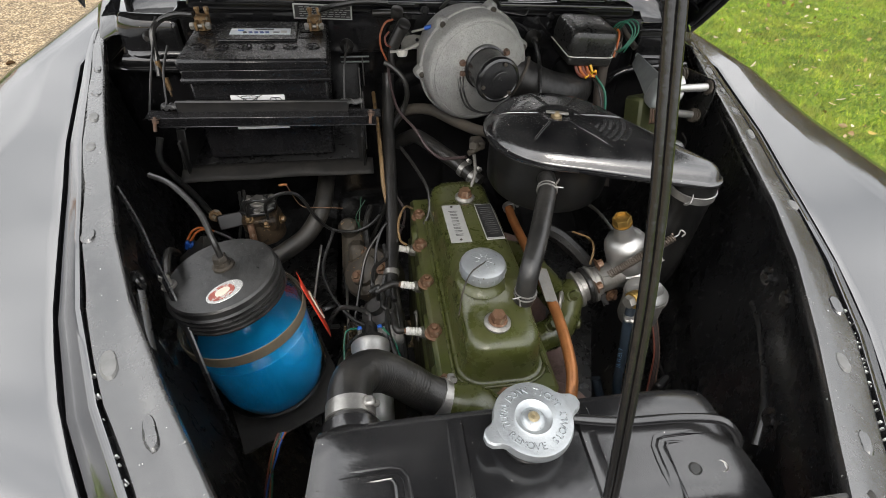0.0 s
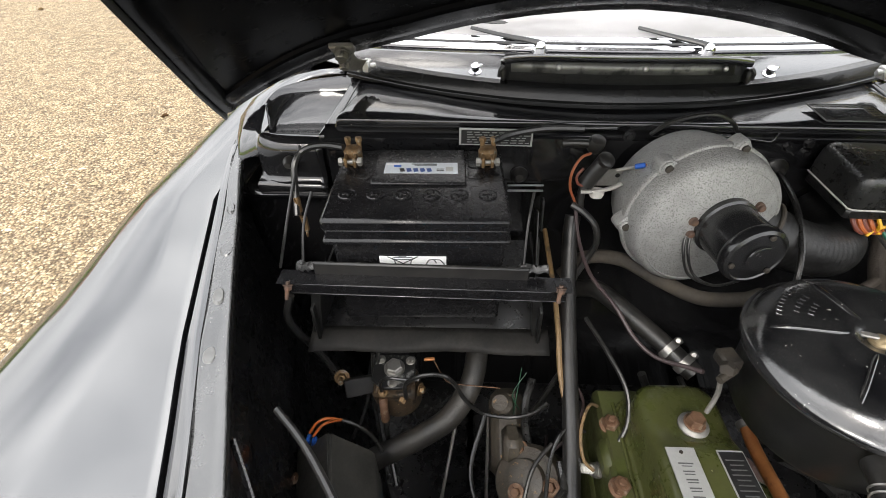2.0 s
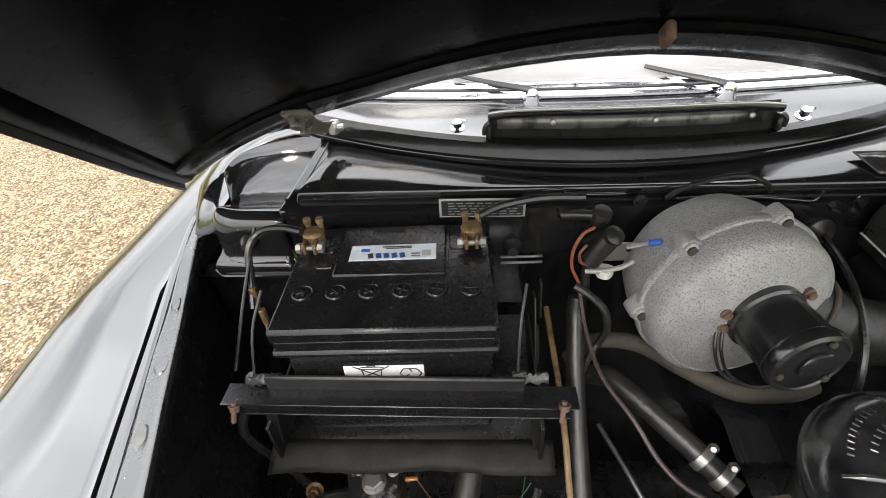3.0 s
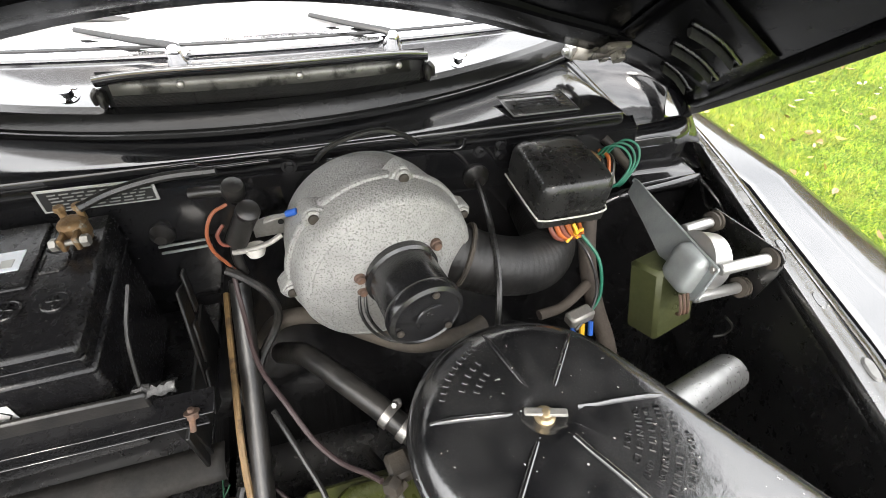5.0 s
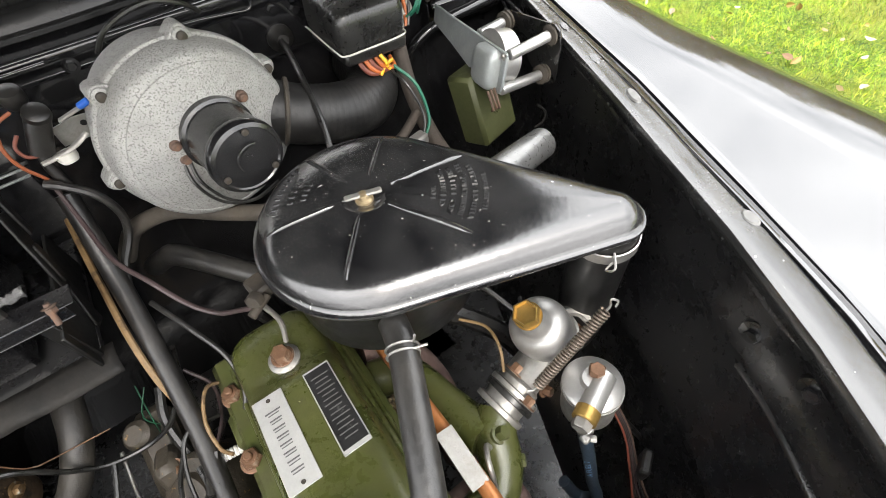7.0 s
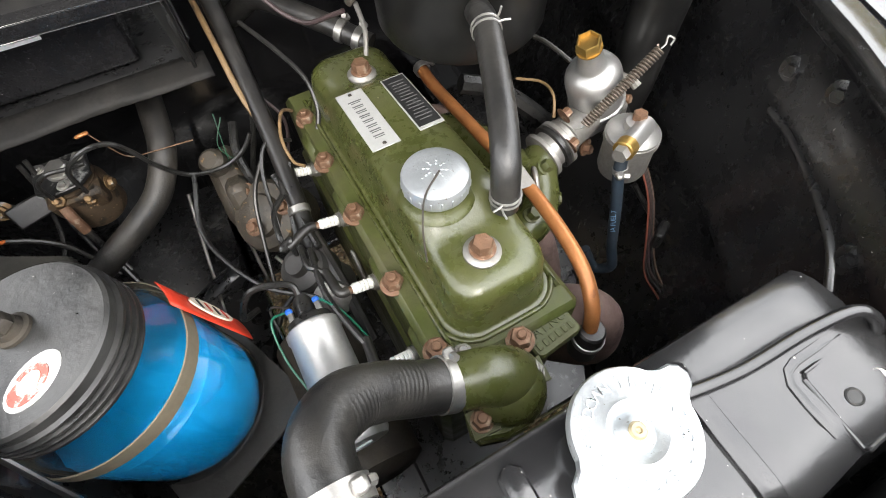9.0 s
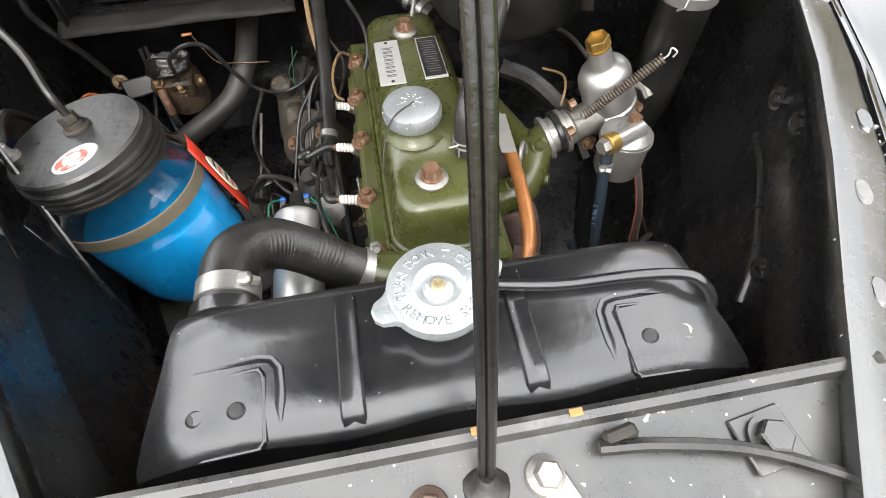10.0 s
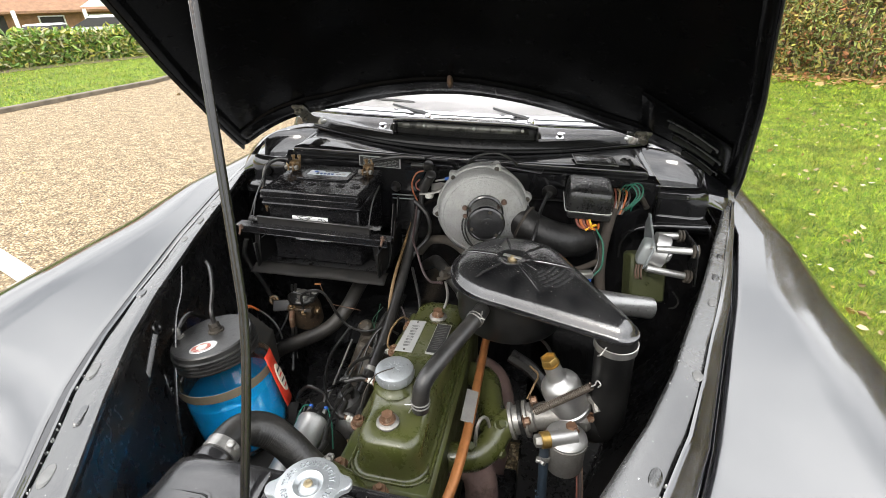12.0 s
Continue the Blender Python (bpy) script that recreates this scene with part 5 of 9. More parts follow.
for pts, r, mt, lb in (
        ([(-0.368, 0.690, 0.664), (-0.366, 0.686, 0.692), (-0.350, 0.684, 0.704), (-0.330, 0.684, 0.702), (-0.312, 0.686, 0.700)], 0.0026, cable, "thin black lead arched over the solenoid"),
        ([(-0.333, 0.684, 0.662), (-0.329, 0.68, 0.700), (-0.304, 0.68, 0.718), (-0.277, 0.68, 0.718), (-0.262, 0.68, 0.698), (-0.248, 0.68, 0.663), (-0.223, 0.68, 0.632), (-0.184, 0.68, 0.623), (-0.152, 0.68, 0.636), (-0.132, 0.685, 0.655)], 0.0030, cable, "black looping solenoid lead"),
        ([(-0.366, 0.677, 0.612), (-0.365, 0.668, 0.585), (-0.360, 0.65, 0.555), (-0.35, 0.62, 0.53)], 0.0040, cable, "black lead hanging from the copper lug"),
        ([(-0.385, 0.735, 0.69), (-0.388, 0.725, 0.64), (-0.386, 0.70, 0.58), (-0.375, 0.66, 0.53)], 0.003, cable, "black lead hanging behind the solenoid"),
        ([(-0.378, 0.74, 0.69), (-0.381, 0.728, 0.64), (-0.376, 0.70, 0.575), (-0.36, 0.66, 0.53)], 0.003, cable, "black lead hanging behind the solenoid"),
        ([(-0.392, 0.73, 0.64), (-0.402, 0.70, 0.60), (-0.42, 0.67, 0.57)], 0.003, cable, "black lead running below the link bar"),
        ([(-0.292, 0.705, 0.718), (-0.279, 0.70, 0.686), (-0.272, 0.70, 0.676), (-0.262, 0.70, 0.672), (-0.199, 0.70, 0.665)], 0.0008, bolt_rust, "thin bare orange copper wire"),
        ([(-0.446, 0.610, 0.688), (-0.436, 0.617, 0.700), (-0.424, 0.624, 0.700), (-0.410, 0.632, 0.684)], 0.0019, wire_orange, "orange wire with a blue connector"),
        ([(-0.440, 0.606, 0.688), (-0.430, 0.613, 0.699), (-0.420, 0.620, 0.699), (-0.410, 0.632, 0.683)], 0.0019, wire_orange, "orange wire with a blue connector"),
        ([(-0.410, 0.632, 0.684), (-0.392, 0.634, 0.668), (-0.374, 0.632, 0.645), (-0.362, 0.625, 0.618)], 0.0028, cable, "grey-black sleeve of the orange wires")):
    wire("wire", pts, r, mt, lb, "wire", "wires round the solenoid")
s = Shape()
s.box((-0.298, 0.705, 0.721), (0.015, 0.005, 0.0035), 8, 0.0012)
lone("copper_tab", s, copper, "bright copper spade tab hanging below the tray", "terminal tab")
for dx in (0.0, 0.008):
    s = Shape()
    s.box((-0.448 + dx, 0.606 - 0.4 * dx, 0.680), (0.006, 0.008, 0.016), Matrix.Rotation(radians(18), 3, "Y"), 0.0015)
    lone("wire_connector", s, wire_blue, "small blue crimp connector on an orange wire", "connector", "blue connectors")
# ridged cover behind the washer jar
cv = thing("relay_box", (-0.415, 0.57, 0.59), "dusty dark grey ridged cover beside the inner wing", "relay box")
cover_mat = surf("dusty_dark_cover", (0.030, 0.029, 0.026), 0.5, scale=25, bump=0.2, bscale=120, dust=((0.12, 0.11, 0.09), 0.35, 16))
s = Shape()
s.rings([[(-0.417 + 0.26 * (0.602 - y) + dx, y, z) for dx, z in ((-0.052, 0.575), (-0.052, 0.648), (-0.049, 0.655), (-0.003, 0.6985), (0.003, 0.6985), (0.049, 0.659), (0.052, 0.652), (0.052, 0.575))] for y in (0.604, 0.601, 0.53, 0.527)])
part("cover", s, cover_mat, cv)
s = Shape()
s.tube([(-0.417, 0.602, 0.6985), (-0.399, 0.534, 0.6985)], 0.0026, 8, 2, 0.7)
part("ridge_bead", s, cover_mat, cv, "pale worn ridge")
screw(cv, (-0.458, 0.565, 0.66), (-0.6, -0.3, 0.7), 0.004, 0.003, bolt_rust)

# ---- washer jar ----
JX, JY = -0.319, 0.394
jar = thing("washer_bottle", (JX, JY, 0.605), "glass screenwash jar of blue liquid with a black lid", "washer bottle")
s = Shape()
s.lathe([(0.054, 0.000), (0.067, 0.006), (0.0725, 0.018), (0.073, 0.045), (0.073, 0.140), (0.070, 0.155), (0.062, 0.168), (0.060, 0.188), (0.0585, 0.188), (0.0603, 0.167), (0.068, 0.154), (0.0713, 0.140), (0.0713, 0.045), (0.0707, 0.02), (0.064, 0.008), (0.0, 0.008)], (JX, JY, 0.600), (0, 0, 1), 48, True, False)
part("jar", s, jar_glass, jar, "clear glass jar", smooth=60).visible_shadow = False
s = Shape()
s.lathe([(0.062, 0), (0.0700, 0.011), (0.0709, 0.036), (0.0709, 0.104), (0.0702, 0.1052), (0.0, 0.1052)], (JX, JY, 0.609), (0, 0, 1), 48)
part("liquid", s, blue_liquid, jar, "bright blue screenwash", smooth=60)
s = Shape()
prof = [(0.0595, -0.032)]
for k in range(4):
    z = -0.031 + 0.0065 * k
    prof += [(0.0625, z), (0.0655, z + 0.0012), (0.0655, z + 0.0035), (0.0625, z + 0.0048)]
prof += [(0.0625, -0.004), (0.0630, 0.001), (0.061, 0.0035), (0.048, 0.0045), (0.03, 0.005), (0.0, 0.005)]
s.lathe(prof, (JX, JY, 0.811), (0, 0, 1), 56)
part("lid", s, lidplastic, jar, "dusty ribbed black screw lid", smooth=30)
s = Shape()
s.lathe([(0.0125, 0), (0.0125, 0.003), (0.0095, 0.004), (0.0088, 0.009)], (JX + 0.002, JY + 0.010, 0.8155), (0, 0, 1), 24)
s.hexnut((JX + 0.002, JY + 0.010, 0.825), (0, 0, 1), 0.0085, 0.007)
part("spigot_nut", s, dark_metal, jar, "dark hexagonal outlet nut")
s = Shape()
s.lathe([(0.0085, 0), (0.0085, 0.003), (0.0055, 0.004), (0.005, 0.012), (0.006, 0.013), (0.0045, 0.018)], (JX - 0.055, JY - 0.010, 0.8155), (0, 0, 1), 18)
part("inlet_spigot", s, alu_dull, jar, "plated inlet spigot")
s = Shape()
s.tube([(JX - 0.053, JY - 0.006, 0.83), (JX - 0.054, JY + 0.012, 0.838), (JX - 0.06, JY + 0.035, 0.832), (JX - 0.075, JY + 0.07, 0.80)], 0.0042, 8, 4)
part("inlet_tube", s, rubber, jar, "short black rubber tube")
s = Shape()
em = [(0.021 * math.cos(a), 0.0135 * math.sin(a)) for a in np.linspace(0, 2 * math.pi, 24, endpoint=False)]
turn = Matrix.Translation((JX + 0.012, JY - 0.034, 0.8145)) @ Matrix.Rotation(radians(35), 4, "Z") @ Matrix.Rotation(radians(3), 4, "X")
s.plate(em, 0, 0.0022, turn, 0.0005)
badge = part("lid_badge", s, surf("chrome_white_badge", (0.6, 0.6, 0.58), 0.25, metal=0.4, scale=90, bump=0.05), jar, "small oval red and white badge")
s = Shape()
s.plate([(0.7 * x - 0.003, 0.72 * y) for x, y in em], 0.0021, 0.0028, turn)
part("badge_red", s, surf("faded_red_enamel", (0.34, 0.08, 0.055), 0.4, scale=120, bump=0.1, alt=(0.5, 0.47, 0.44), alt_at=0.5), badge)
s = Shape()
s.plate([(0.4 * x - 0.002, 0.4 * y) for x, y in em], 0.0027, 0.0034, turn)
part("badge_white", s, cream_lab, badge)
s = Shape()
s.lathe([(0.0750, 0), (0.0762, 0.0005), (0.0762, 0.015), (0.0750, 0.0155)], (JX, JY, 0.735), (0.02, 0.02, 1), 48, False, False)
part("strap", s, strap_metal, jar, "khaki metal strap round the jar")
s = Shape()
s.sheet([[(JX + 0.0785 * math.cos(0.29 + 0.38 * (0.5 - u)) + 0.012 * v, JY + 0.0785 * math.sin(0.29 + 0.38 * (0.5 - u)), 0.766 - 0.104 * v) for u in np.linspace(0, 1, 7)] for v in np.linspace(0, 1, 6)])
lab = part("red_tag", s, red_lab, jar, "red card tag with a cream oval", thick=0.001)
s = Shape()
turn2 = Matrix(((0.03, 0.115, 0.993, JX + 0.0852), (-1.0, 0.0, 0.03, JY), (0.0, -0.993, 0.115, 0.712), (0, 0, 0, 1)))
turn2 = Matrix.Translation((JX, JY, 0)) @ Matrix.Rotation(0.29, 4, "Z") @ Matrix.Translation((-JX, -JY, 0)) @ turn2
s.plate([(0.0105 * math.cos(a), 0.028 * math.sin(a)) for a in np.linspace(0, 2 * math.pi, 24, endpoint=False)], 0, 0.0016, turn2)
part("tag_oval", s, cream_lab, lab)
for k in range(4):
    s = Shape()
    s.plate([(x, y + 0.011 * (k - 1.5)) for x, y in ((-0.006, -0.0016), (0.006, -0.0016), (0.006, 0.0016), (-0.006, 0.0016))], 0.0015, 0.0022, turn2)
    part("tag_bar", s, red_lab if k % 2 else ink, lab)
# the jar leans a little in its bracket, about its lid
lid_at = Vector((JX, JY, 0.811))
lean = Matrix.Rotation(radians(-7.0), 3, "Y") @ Matrix.Rotation(radians(-2.0), 3, "X")
jar.rotation_euler = lean.to_euler()
jar.location = lid_at + lean @ (Vector(jar.location) - lid_at)
cr = thing("jar_bracket", (JX, JY, 0.60), "grimy metal bracket that carries the washer jar", "bracket")
s = Shape()
s.box((JX + 0.030, JY - 0.012, 0.590), (0.150, 0.150, 0.004), Matrix.Rotation(radians(-7.0), 3, 'Y') @ Matrix.Rotation(radians(22), 3, 'Z'), 0.001)
part("shelf", s, surf("grimy_black_bracket", (0.03, 0.029, 0.027), 0.5, metal=0.2, scale=40, bump=0.2, dust=(DUST, 0.2, 25)), cr)
s = Shape()
s.sheet([[(JX - 0.078 + 0.03 * v, JY - 0.045 - 0.03 * v + 0.09 * u, 0.60 + 0.15 * (1 - v) + (0.004 if (int(u * 8) % 2) else 0)) for u in np.linspace(0, 1, 9)] for v in np.linspace(0, 1, 4)])
part("back_plate", s, bay_paint, cr, thick=0.0015)
wire("washer_tube", [(JX + 0.002, JY + 0.010, 0.83), (JX - 0.002, JY + 0.016, 0.852), (JX - 0.02, JY + 0.05, 0.868), (JX - 0.06, JY + 0.10, 0.872), (JX - 0.10, JY + 0.14, 0.862)], 0.0036, rubber, "grey-black washer tube rising from the jar lid", "tube")
# stay on the inner wing beside the jar
s = Shape()
s.tube([(-0.388, 0.360, 0.838), (-0.378, 0.30, 0.77), (-0.36, 0.22, 0.66)], 0.005, 8, 4, 0.5)
s.ringbar((-0.389, 0.364, 0.842), (0.9, 0.3, 0.2), 0.008, 0.0035, 18, 8)
lone("wing_stay", s, bay_paint, "black flat stay with an eye on the inner wing", "stay")
s = Shape()
s.tube([(-0.445, 0.50, 0.868), (-0.412, 0.45, 0.848), (-0.385, 0.40, 0.835), (-0.357, 0.35, 0.80), (-0.335, 0.30, 0.73), (-0.32, 0.27, 0.66)], 0.004, 8, 5, 0.5)
lone("panel_edge", s, bay_paint, "turned edge of the black inner wing brace", "body edge")


# ---- radiator ----
rad = thing("radiator", (-0.022, 0.13, 0.40), "satin black radiator with a pressed top tank", "radiator")


def rad_z(x, y):
    """Height of the tank's top: a soft crown with a fall towards the front."""
    z = 0.826 - 0.010 * (x + 0.022)
    z -= 0.9 * max(0.0, 0.112 - y) ** 2 * 8
    z -= 0.007 * (abs(x + 0.022) / 0.17) ** 8
    return z


s = Shape()
rows = []
xs = np.linspace(-0.199, 0.158, 52)
for x in xs:
    u = (x + 0.022) / 0.175
    front = 0.083 + 0.004 * math.cos(u * 4.6) ** 2
    row = [(x, 0.186, 0.71), (x, 0.186, rad_z(x, 0.18) - 0.010), (x, 0.1845, rad_z(x, 0.18) - 0.004), (x, 0.180, rad_z(x, 0.18) - 0.0005)]
    for y in (0.172, 0.158, 0.152, 0.148, 0.13, 0.115, 0.105):
        row.append((x, y, rad_z(x, y) + 0.0022 * min(1.0, max(0.0, (y - 0.142) / 0.018))))
    row += [(x, front + 0.006, rad_z(x, 0.095) - 0.001), (x, front, rad_z(x, 0.095) - 0.004), (x, front - 0.003, rad_z(x, 0.095) - 0.014), (x, 0.074, 0.790), (x, 0.072, 0.70)]
    rows.append(row)
s.sheet(rows)
for x in (xs[0], xs[-1]):
    k = 0 if x < 0 else len(rows) - 1
    s.add(rows[k], [tuple(range(len(rows[k])))])
part("top_tank", s, rad_paint, rad, "satin black pressed top tank", smooth=32)
s = Shape()
s.box((-0.022, 0.128, 0.55), (0.34, 0.075, 0.34), None, 0.004)
part("core", s, dark_metal, rad, "dark finned core")
def flat_bead(pts, w, h):
    """A pressed bead of width w and height h that follows the tank's top."""
    bead = Shape()
    loops = []
    P = [Vector(p) for p in pts]
    for k, p in enumerate(P):
        d = (P[min(k + 1, len(P) - 1)] - P[max(k - 1, 0)]).normalized()
        sd_ = Vector((0, 0, 1)).cross(d).normalized()
        e = 0.35 if k in (0, len(P) - 1) else 1.0
        loops.append([p + sd_ * (w * a * e) + Vector((0, 0, h * b * e)) for a, b in ((-0.5, -0.6), (-0.5, 0.3), (-0.40, 0.9), (-0.22, 0.8), (0.0, 0.55), (0.22, 0.8), (0.40, 0.9), (0.5, 0.3), (0.5, -0.6))])
    bead.rings(loops)
    return bead


for x in (0.030, -0.083):
    s = flat_bead([(x, y, rad_z(x, y) + 0.0022 * min(1.0, max(0.0, (y - 0.142) / 0.018))) for y in (0.176, 0.172, 0.160, 0.150, 0.135, 0.12, 0.105, 0.096)] + [(x, 0.089, rad_z(x, 0.092) - 0.003), (x, 0.084, rad_z(x, 0.092) - 0.008)], 0.0145, 0.0030)
    part("pressed_rib", s, rad_paint, rad, "raised pressed rib across the tank", smooth=50)
for sx, xh in ((-1, (-0.177, -0.152)), (1, (0.109, 0.134))):
    c = -0.022 + sx * 0.146
    s = Shape()
    loop = [(x, y, rad_z(x, y) + 0.0004) for x, y in round_rect(c, 0.110, 0.031, 0.0235, 0.006)]
    s.tube(loop + loop[:1], 0.0014, 8, 2)
    part("mounting_pad", s, rad_paint, rad, "bead round a pad with two holes")
    s = flat_bead([(x, y, rad_z(x, y)) for x, y in ((c + sx * 0.026, 0.1405), (c + sx * 0.01, 0.1405), (c - sx * 0.01, 0.1405), (c - sx * 0.028, 0.1405), (c - sx * 0.0355, 0.1385), (c - sx * 0.040, 0.132), (c - sx * 0.041, 0.12), (c - sx * 0.041, 0.11), (c - sx * 0.041, 0.10))], 0.0060, 0.0014)
    part("pad_bead", s, rad_paint, rad, smooth=50)
    for n, x in enumerate(xh):
        s = Shape()
        bare = sx > 0 and n == 1
        s.lathe([(0.0052, -0.002), (0.0052, 0.0004), (0.0046, 0.0008), (0.0038, 0.0002), (0.0015, 0.0003)], (x, 0.110, rad_z(x, 0.11) + 0.0006), (0, 0, 1), 20)
        part("plugged_hole", s, steel if bare else surf("dull_plug", (0.035, 0.035, 0.034), 0.4, metal=0.3, scale=60), rad, "bare bright plugged hole" if bare else "dull plugged hole")
# the tank widens towards its front edge
for child in rad.children:
    if child.name.split(".")[0] in ("top_tank", "mounting_pad", "pad_bead", "plugged_hole", "pressed_rib"):
        for v in child.data.vertices:
            v.co.x *= 1 + 0.075 * max(0.0, min(1.0, (0.056 - v.co.y) / 0.1))
RC = Vector((-0.0205, 0.1565, 0.0))
s = Shape()
s.lathe([(0.027, 0.824), (0.026, 0.830), (0.0235, 0.832), (0.0235, 0.842)], RC, (0, 0, 1), 36)
part("filler_neck", s, rad_paint, rad)
rc = part("pressure_cap", Shape().lathe([(0.0245, 0.840), (0.032, 0.842), (0.0335, 0.8445), (0.0335, 0.850), (0.0325, 0.8525), (0.030, 0.8530), (0.0175, 0.8535), (0.0155, 0.8545), (0.0135, 0.8532), (0.0105, 0.8500), (0.0085, 0.8520), (0.006, 0.8535)], RC, (0, 0, 1), 60), cap_steel, rad, "plated radiator cap with raised lettering", smooth=40)
for a in (16, 196):
    d = Vector((math.cos(radians(a)), math.sin(radians(a)), 0))
    w = Vector((-d.y, d.x, 0))
    s = Shape()
    poly = [(0.026, -0.017), (0.034, -0.010), (0.041, -0.0075), (0.0445, -0.003), (0.0445, 0.003), (0.041, 0.0075), (0.034, 0.010), (0.026, 0.017)]
    m = Matrix(((d.x, w.x, 0, RC.x), (d.y, w.y, 0, RC.y), (0, 0, 1, 0), (0, 0, 0, 1)))
    s.plate(poly, 0.8455, 0.8525, m, 0.0015)
    part("grip_ear", s, cap_steel, rc)
s = Shape()
s.lathe([(0.0042, 0.852), (0.0048, 0.8545), (0.0036, 0.8562), (0.0018, 0.8562), (0.0012, 0.8552)], RC, (0, 0, 1), 20)
part("centre_rivet", s, surf("pale_brass", (0.42, 0.35, 0.22), 0.4, metal=0.6, scale=80), rc, "brass centre rivet")
word = Shape()


def arc_word(shape, text, c, z, r, mid, size, step, inward):
    """Raised letters along a circle round c; mid: the middle's angle; inward: their feet to the centre."""
    n = len(text)
    for k, ch_ in enumerate(text):
        if ch_ == " ":
            continue
        off = (k - (n - 1) / 2) * step
        a = radians(mid - off if inward else mid + off)
        V, F = letters(ch_, size)
        turn_z = a - math.pi / 2 if inward else a + math.pi / 2
        ca, sa = math.cos(turn_z), math.sin(turn_z)
        base = r if inward else r + size * 0.7
        cx, cy = c.x + base * math.cos(a), c.y + base * math.sin(a)
        shape.add([(cx + ca * x - sa * y, cy + sa * x + ca * y, z + q) for x, y, q in V], F)


arc_word(word, "TURN DOWN TIGHT", RC, 0.8534, 0.0215, 106, 0.0085, 12.0, True)
arc_word(word, "REMOVE SLOWLY", RC, 0.8534, 0.0215, -74, 0.0085, 12.5, False)
part("raised_lettering", word, surf("worn_plating", (0.55, 0.58, 0.60), 0.26, metal=0.7, scale=60, bump=0), rc, "raised words round the cap", smooth=20)
wire("overflow_pipe", [(0.006, 0.162, 0.838), (0.02, 0.158, 0.838), (0.06, 0.152, 0.8345), (0.11, 0.150, 0.8325), (0.145, 0.1455, 0.831), (0.158, 0.138, 0.827), (0.166, 0.128, 0.81), (0.168, 0.122, 0.76)], 0.0042, rad_paint, "satin black overflow pipe lying along the radiator tank", "pipe", n=10)

# ---- slam panel fittings ----
for x, y in ((0.128, 0.036), (-0.165, 0.036)):
    s = Shape()
    z = body_z(x, 0.856)
    s.box((x, y, z + 0.003), (0.030, 0.028, 0.0025), 8, 0.0008)
    s.lathe([(0.0115, 0), (0.0115, 0.002)], (x, y, z + 0.005), (0, 0, 1), 24)
    s.hexnut((x, y, z + 0.007), (0, 0, 1), 0.0085, 0.006)
    lone("panel_bolt", s, slam_paint, "dusty grey bolt and washer on the landing panel", "bolt", "landing panel bolts")
for k, (x, y, sx, sy) in enumerate(((-0.046, 0.036, 0.019, 0.022), (0.012, 0.040, 0.019, 0.018))):
    s = Shape()
    z = body_z(x, 0.857)
    s.lathe([(sx * 0.55, 0), (sx * 0.5, 0.004), (sx * 0.3, 0.007)], (x, y, z), (0, 0, 1), 18)
    s.hexnut((x, y, z + 0.006), (0.1, -0.2, 1), 0.0068, 0.006)
    s.box((x + 0.006, y - 0.012, z + 0.002), (0.016, 0.022, 0.003), 20, 0.001)
    lone("stay_bracket", s, (iron, alu_dull)[k], ("rusty mounting beside the prop rod", "bare metal mounting beside the prop rod")[k], "mounting", "prop rod mountings")
s = Shape()
s.tube([(0.04, 0.046, body_z(0.04, 0.866)), (0.07, 0.042, body_z(0.07, 0.868)), (0.12, 0.03, body_z(0.1, 0.864)), (0.18, 0.0, body_z(0.1, 0.858))], 0.0036, 8, 5)
lone("release_cable", s, cable, "black bonnet release cable on the landing panel", "cable")
s = Shape()
s.box((0.052, 0.050, body_z(0.05, 0.866)), (0.018, 0.008, 0.008), 10, 0.002)
lone("cable_clip", s, dark_metal, "small rusty cable clip on the landing panel", "clip")
for x, w in ((-0.018, 0.004), (0.034, 0.007)):
    s = Shape()
    s.box((x, 0.064, body_z(x, 0.8685)), (w, 0.004, 0.0012), None, 0.0004)
    lone("rust_flake", s, surf("orange_rust", (0.42, 0.2, 0.07), 0.8, scale=150, bump=0.3), "flake of orange rust on the panel lip", "rust")

# ---- engine ----
eng = thing("engine", (0.0, 0.48, 0.36), "olive green four-cylinder engine with a pressed rocker cover", "engine")


def cover_top(y):
    """Height of the rocker cover's top along the engine."""
    if y < 0.348:
        return 0.757
    if y < 0.385:
        k = (y - 0.348) / 0.037
        return 0.757 + 0.018 * k * k * (3 - 2 * k)
    if y < 0.565:
        return 0.775 - 0.10 * (y - 0.385)
    k = min(1, (y - 0.565) / 0.03)
    return 0.757 - 0.012 * k * k * (3 - 2 * k)


s = Shape()
rings = []
ECX, ECY, EHX, EHY = 0.006, 0.478, 0.054, 0.192
for zf, inset in ((0.0, -0.003), (0.035, -0.003), (0.045, 0.0), (0.08, 0.002), (0.4, 0.004), (0.7, 0.0055), (0.82, 0.0075), (0.90, 0.011), (0.955, 0.017), (0.985, 0.025), (1.0, 0.034), (1.0, 0.042), (1.0, 0.049)):
    ring = []
    for x, y in round_rect(ECX, ECY, EHX - inset, EHY - inset, max(0.004, 0.030 - inset * 0.5)):
        t = cover_top(y)
        base = 0.692 - 0.02 * (y - 0.3)
        ring.append((x, y, base + (t - base) * zf))
    rings.append(ring)
dense = []
for ring in rings:
    out = []
    for a, b in zip(ring, ring[1:] + ring[:1]):
        m = max(1, int(abs(b[1] - a[1]) / 0.008)) if abs(b[1] - a[1]) > 0.1 else 1
        if m > 1:
            m = 36
        for k in range(m):
            f = k / m
            x, y = a[0] + (b[0] - a[0]) * f, a[1] + (b[1] - a[1]) * f
            out.append((x, y))
    dense.append(out)
full = []
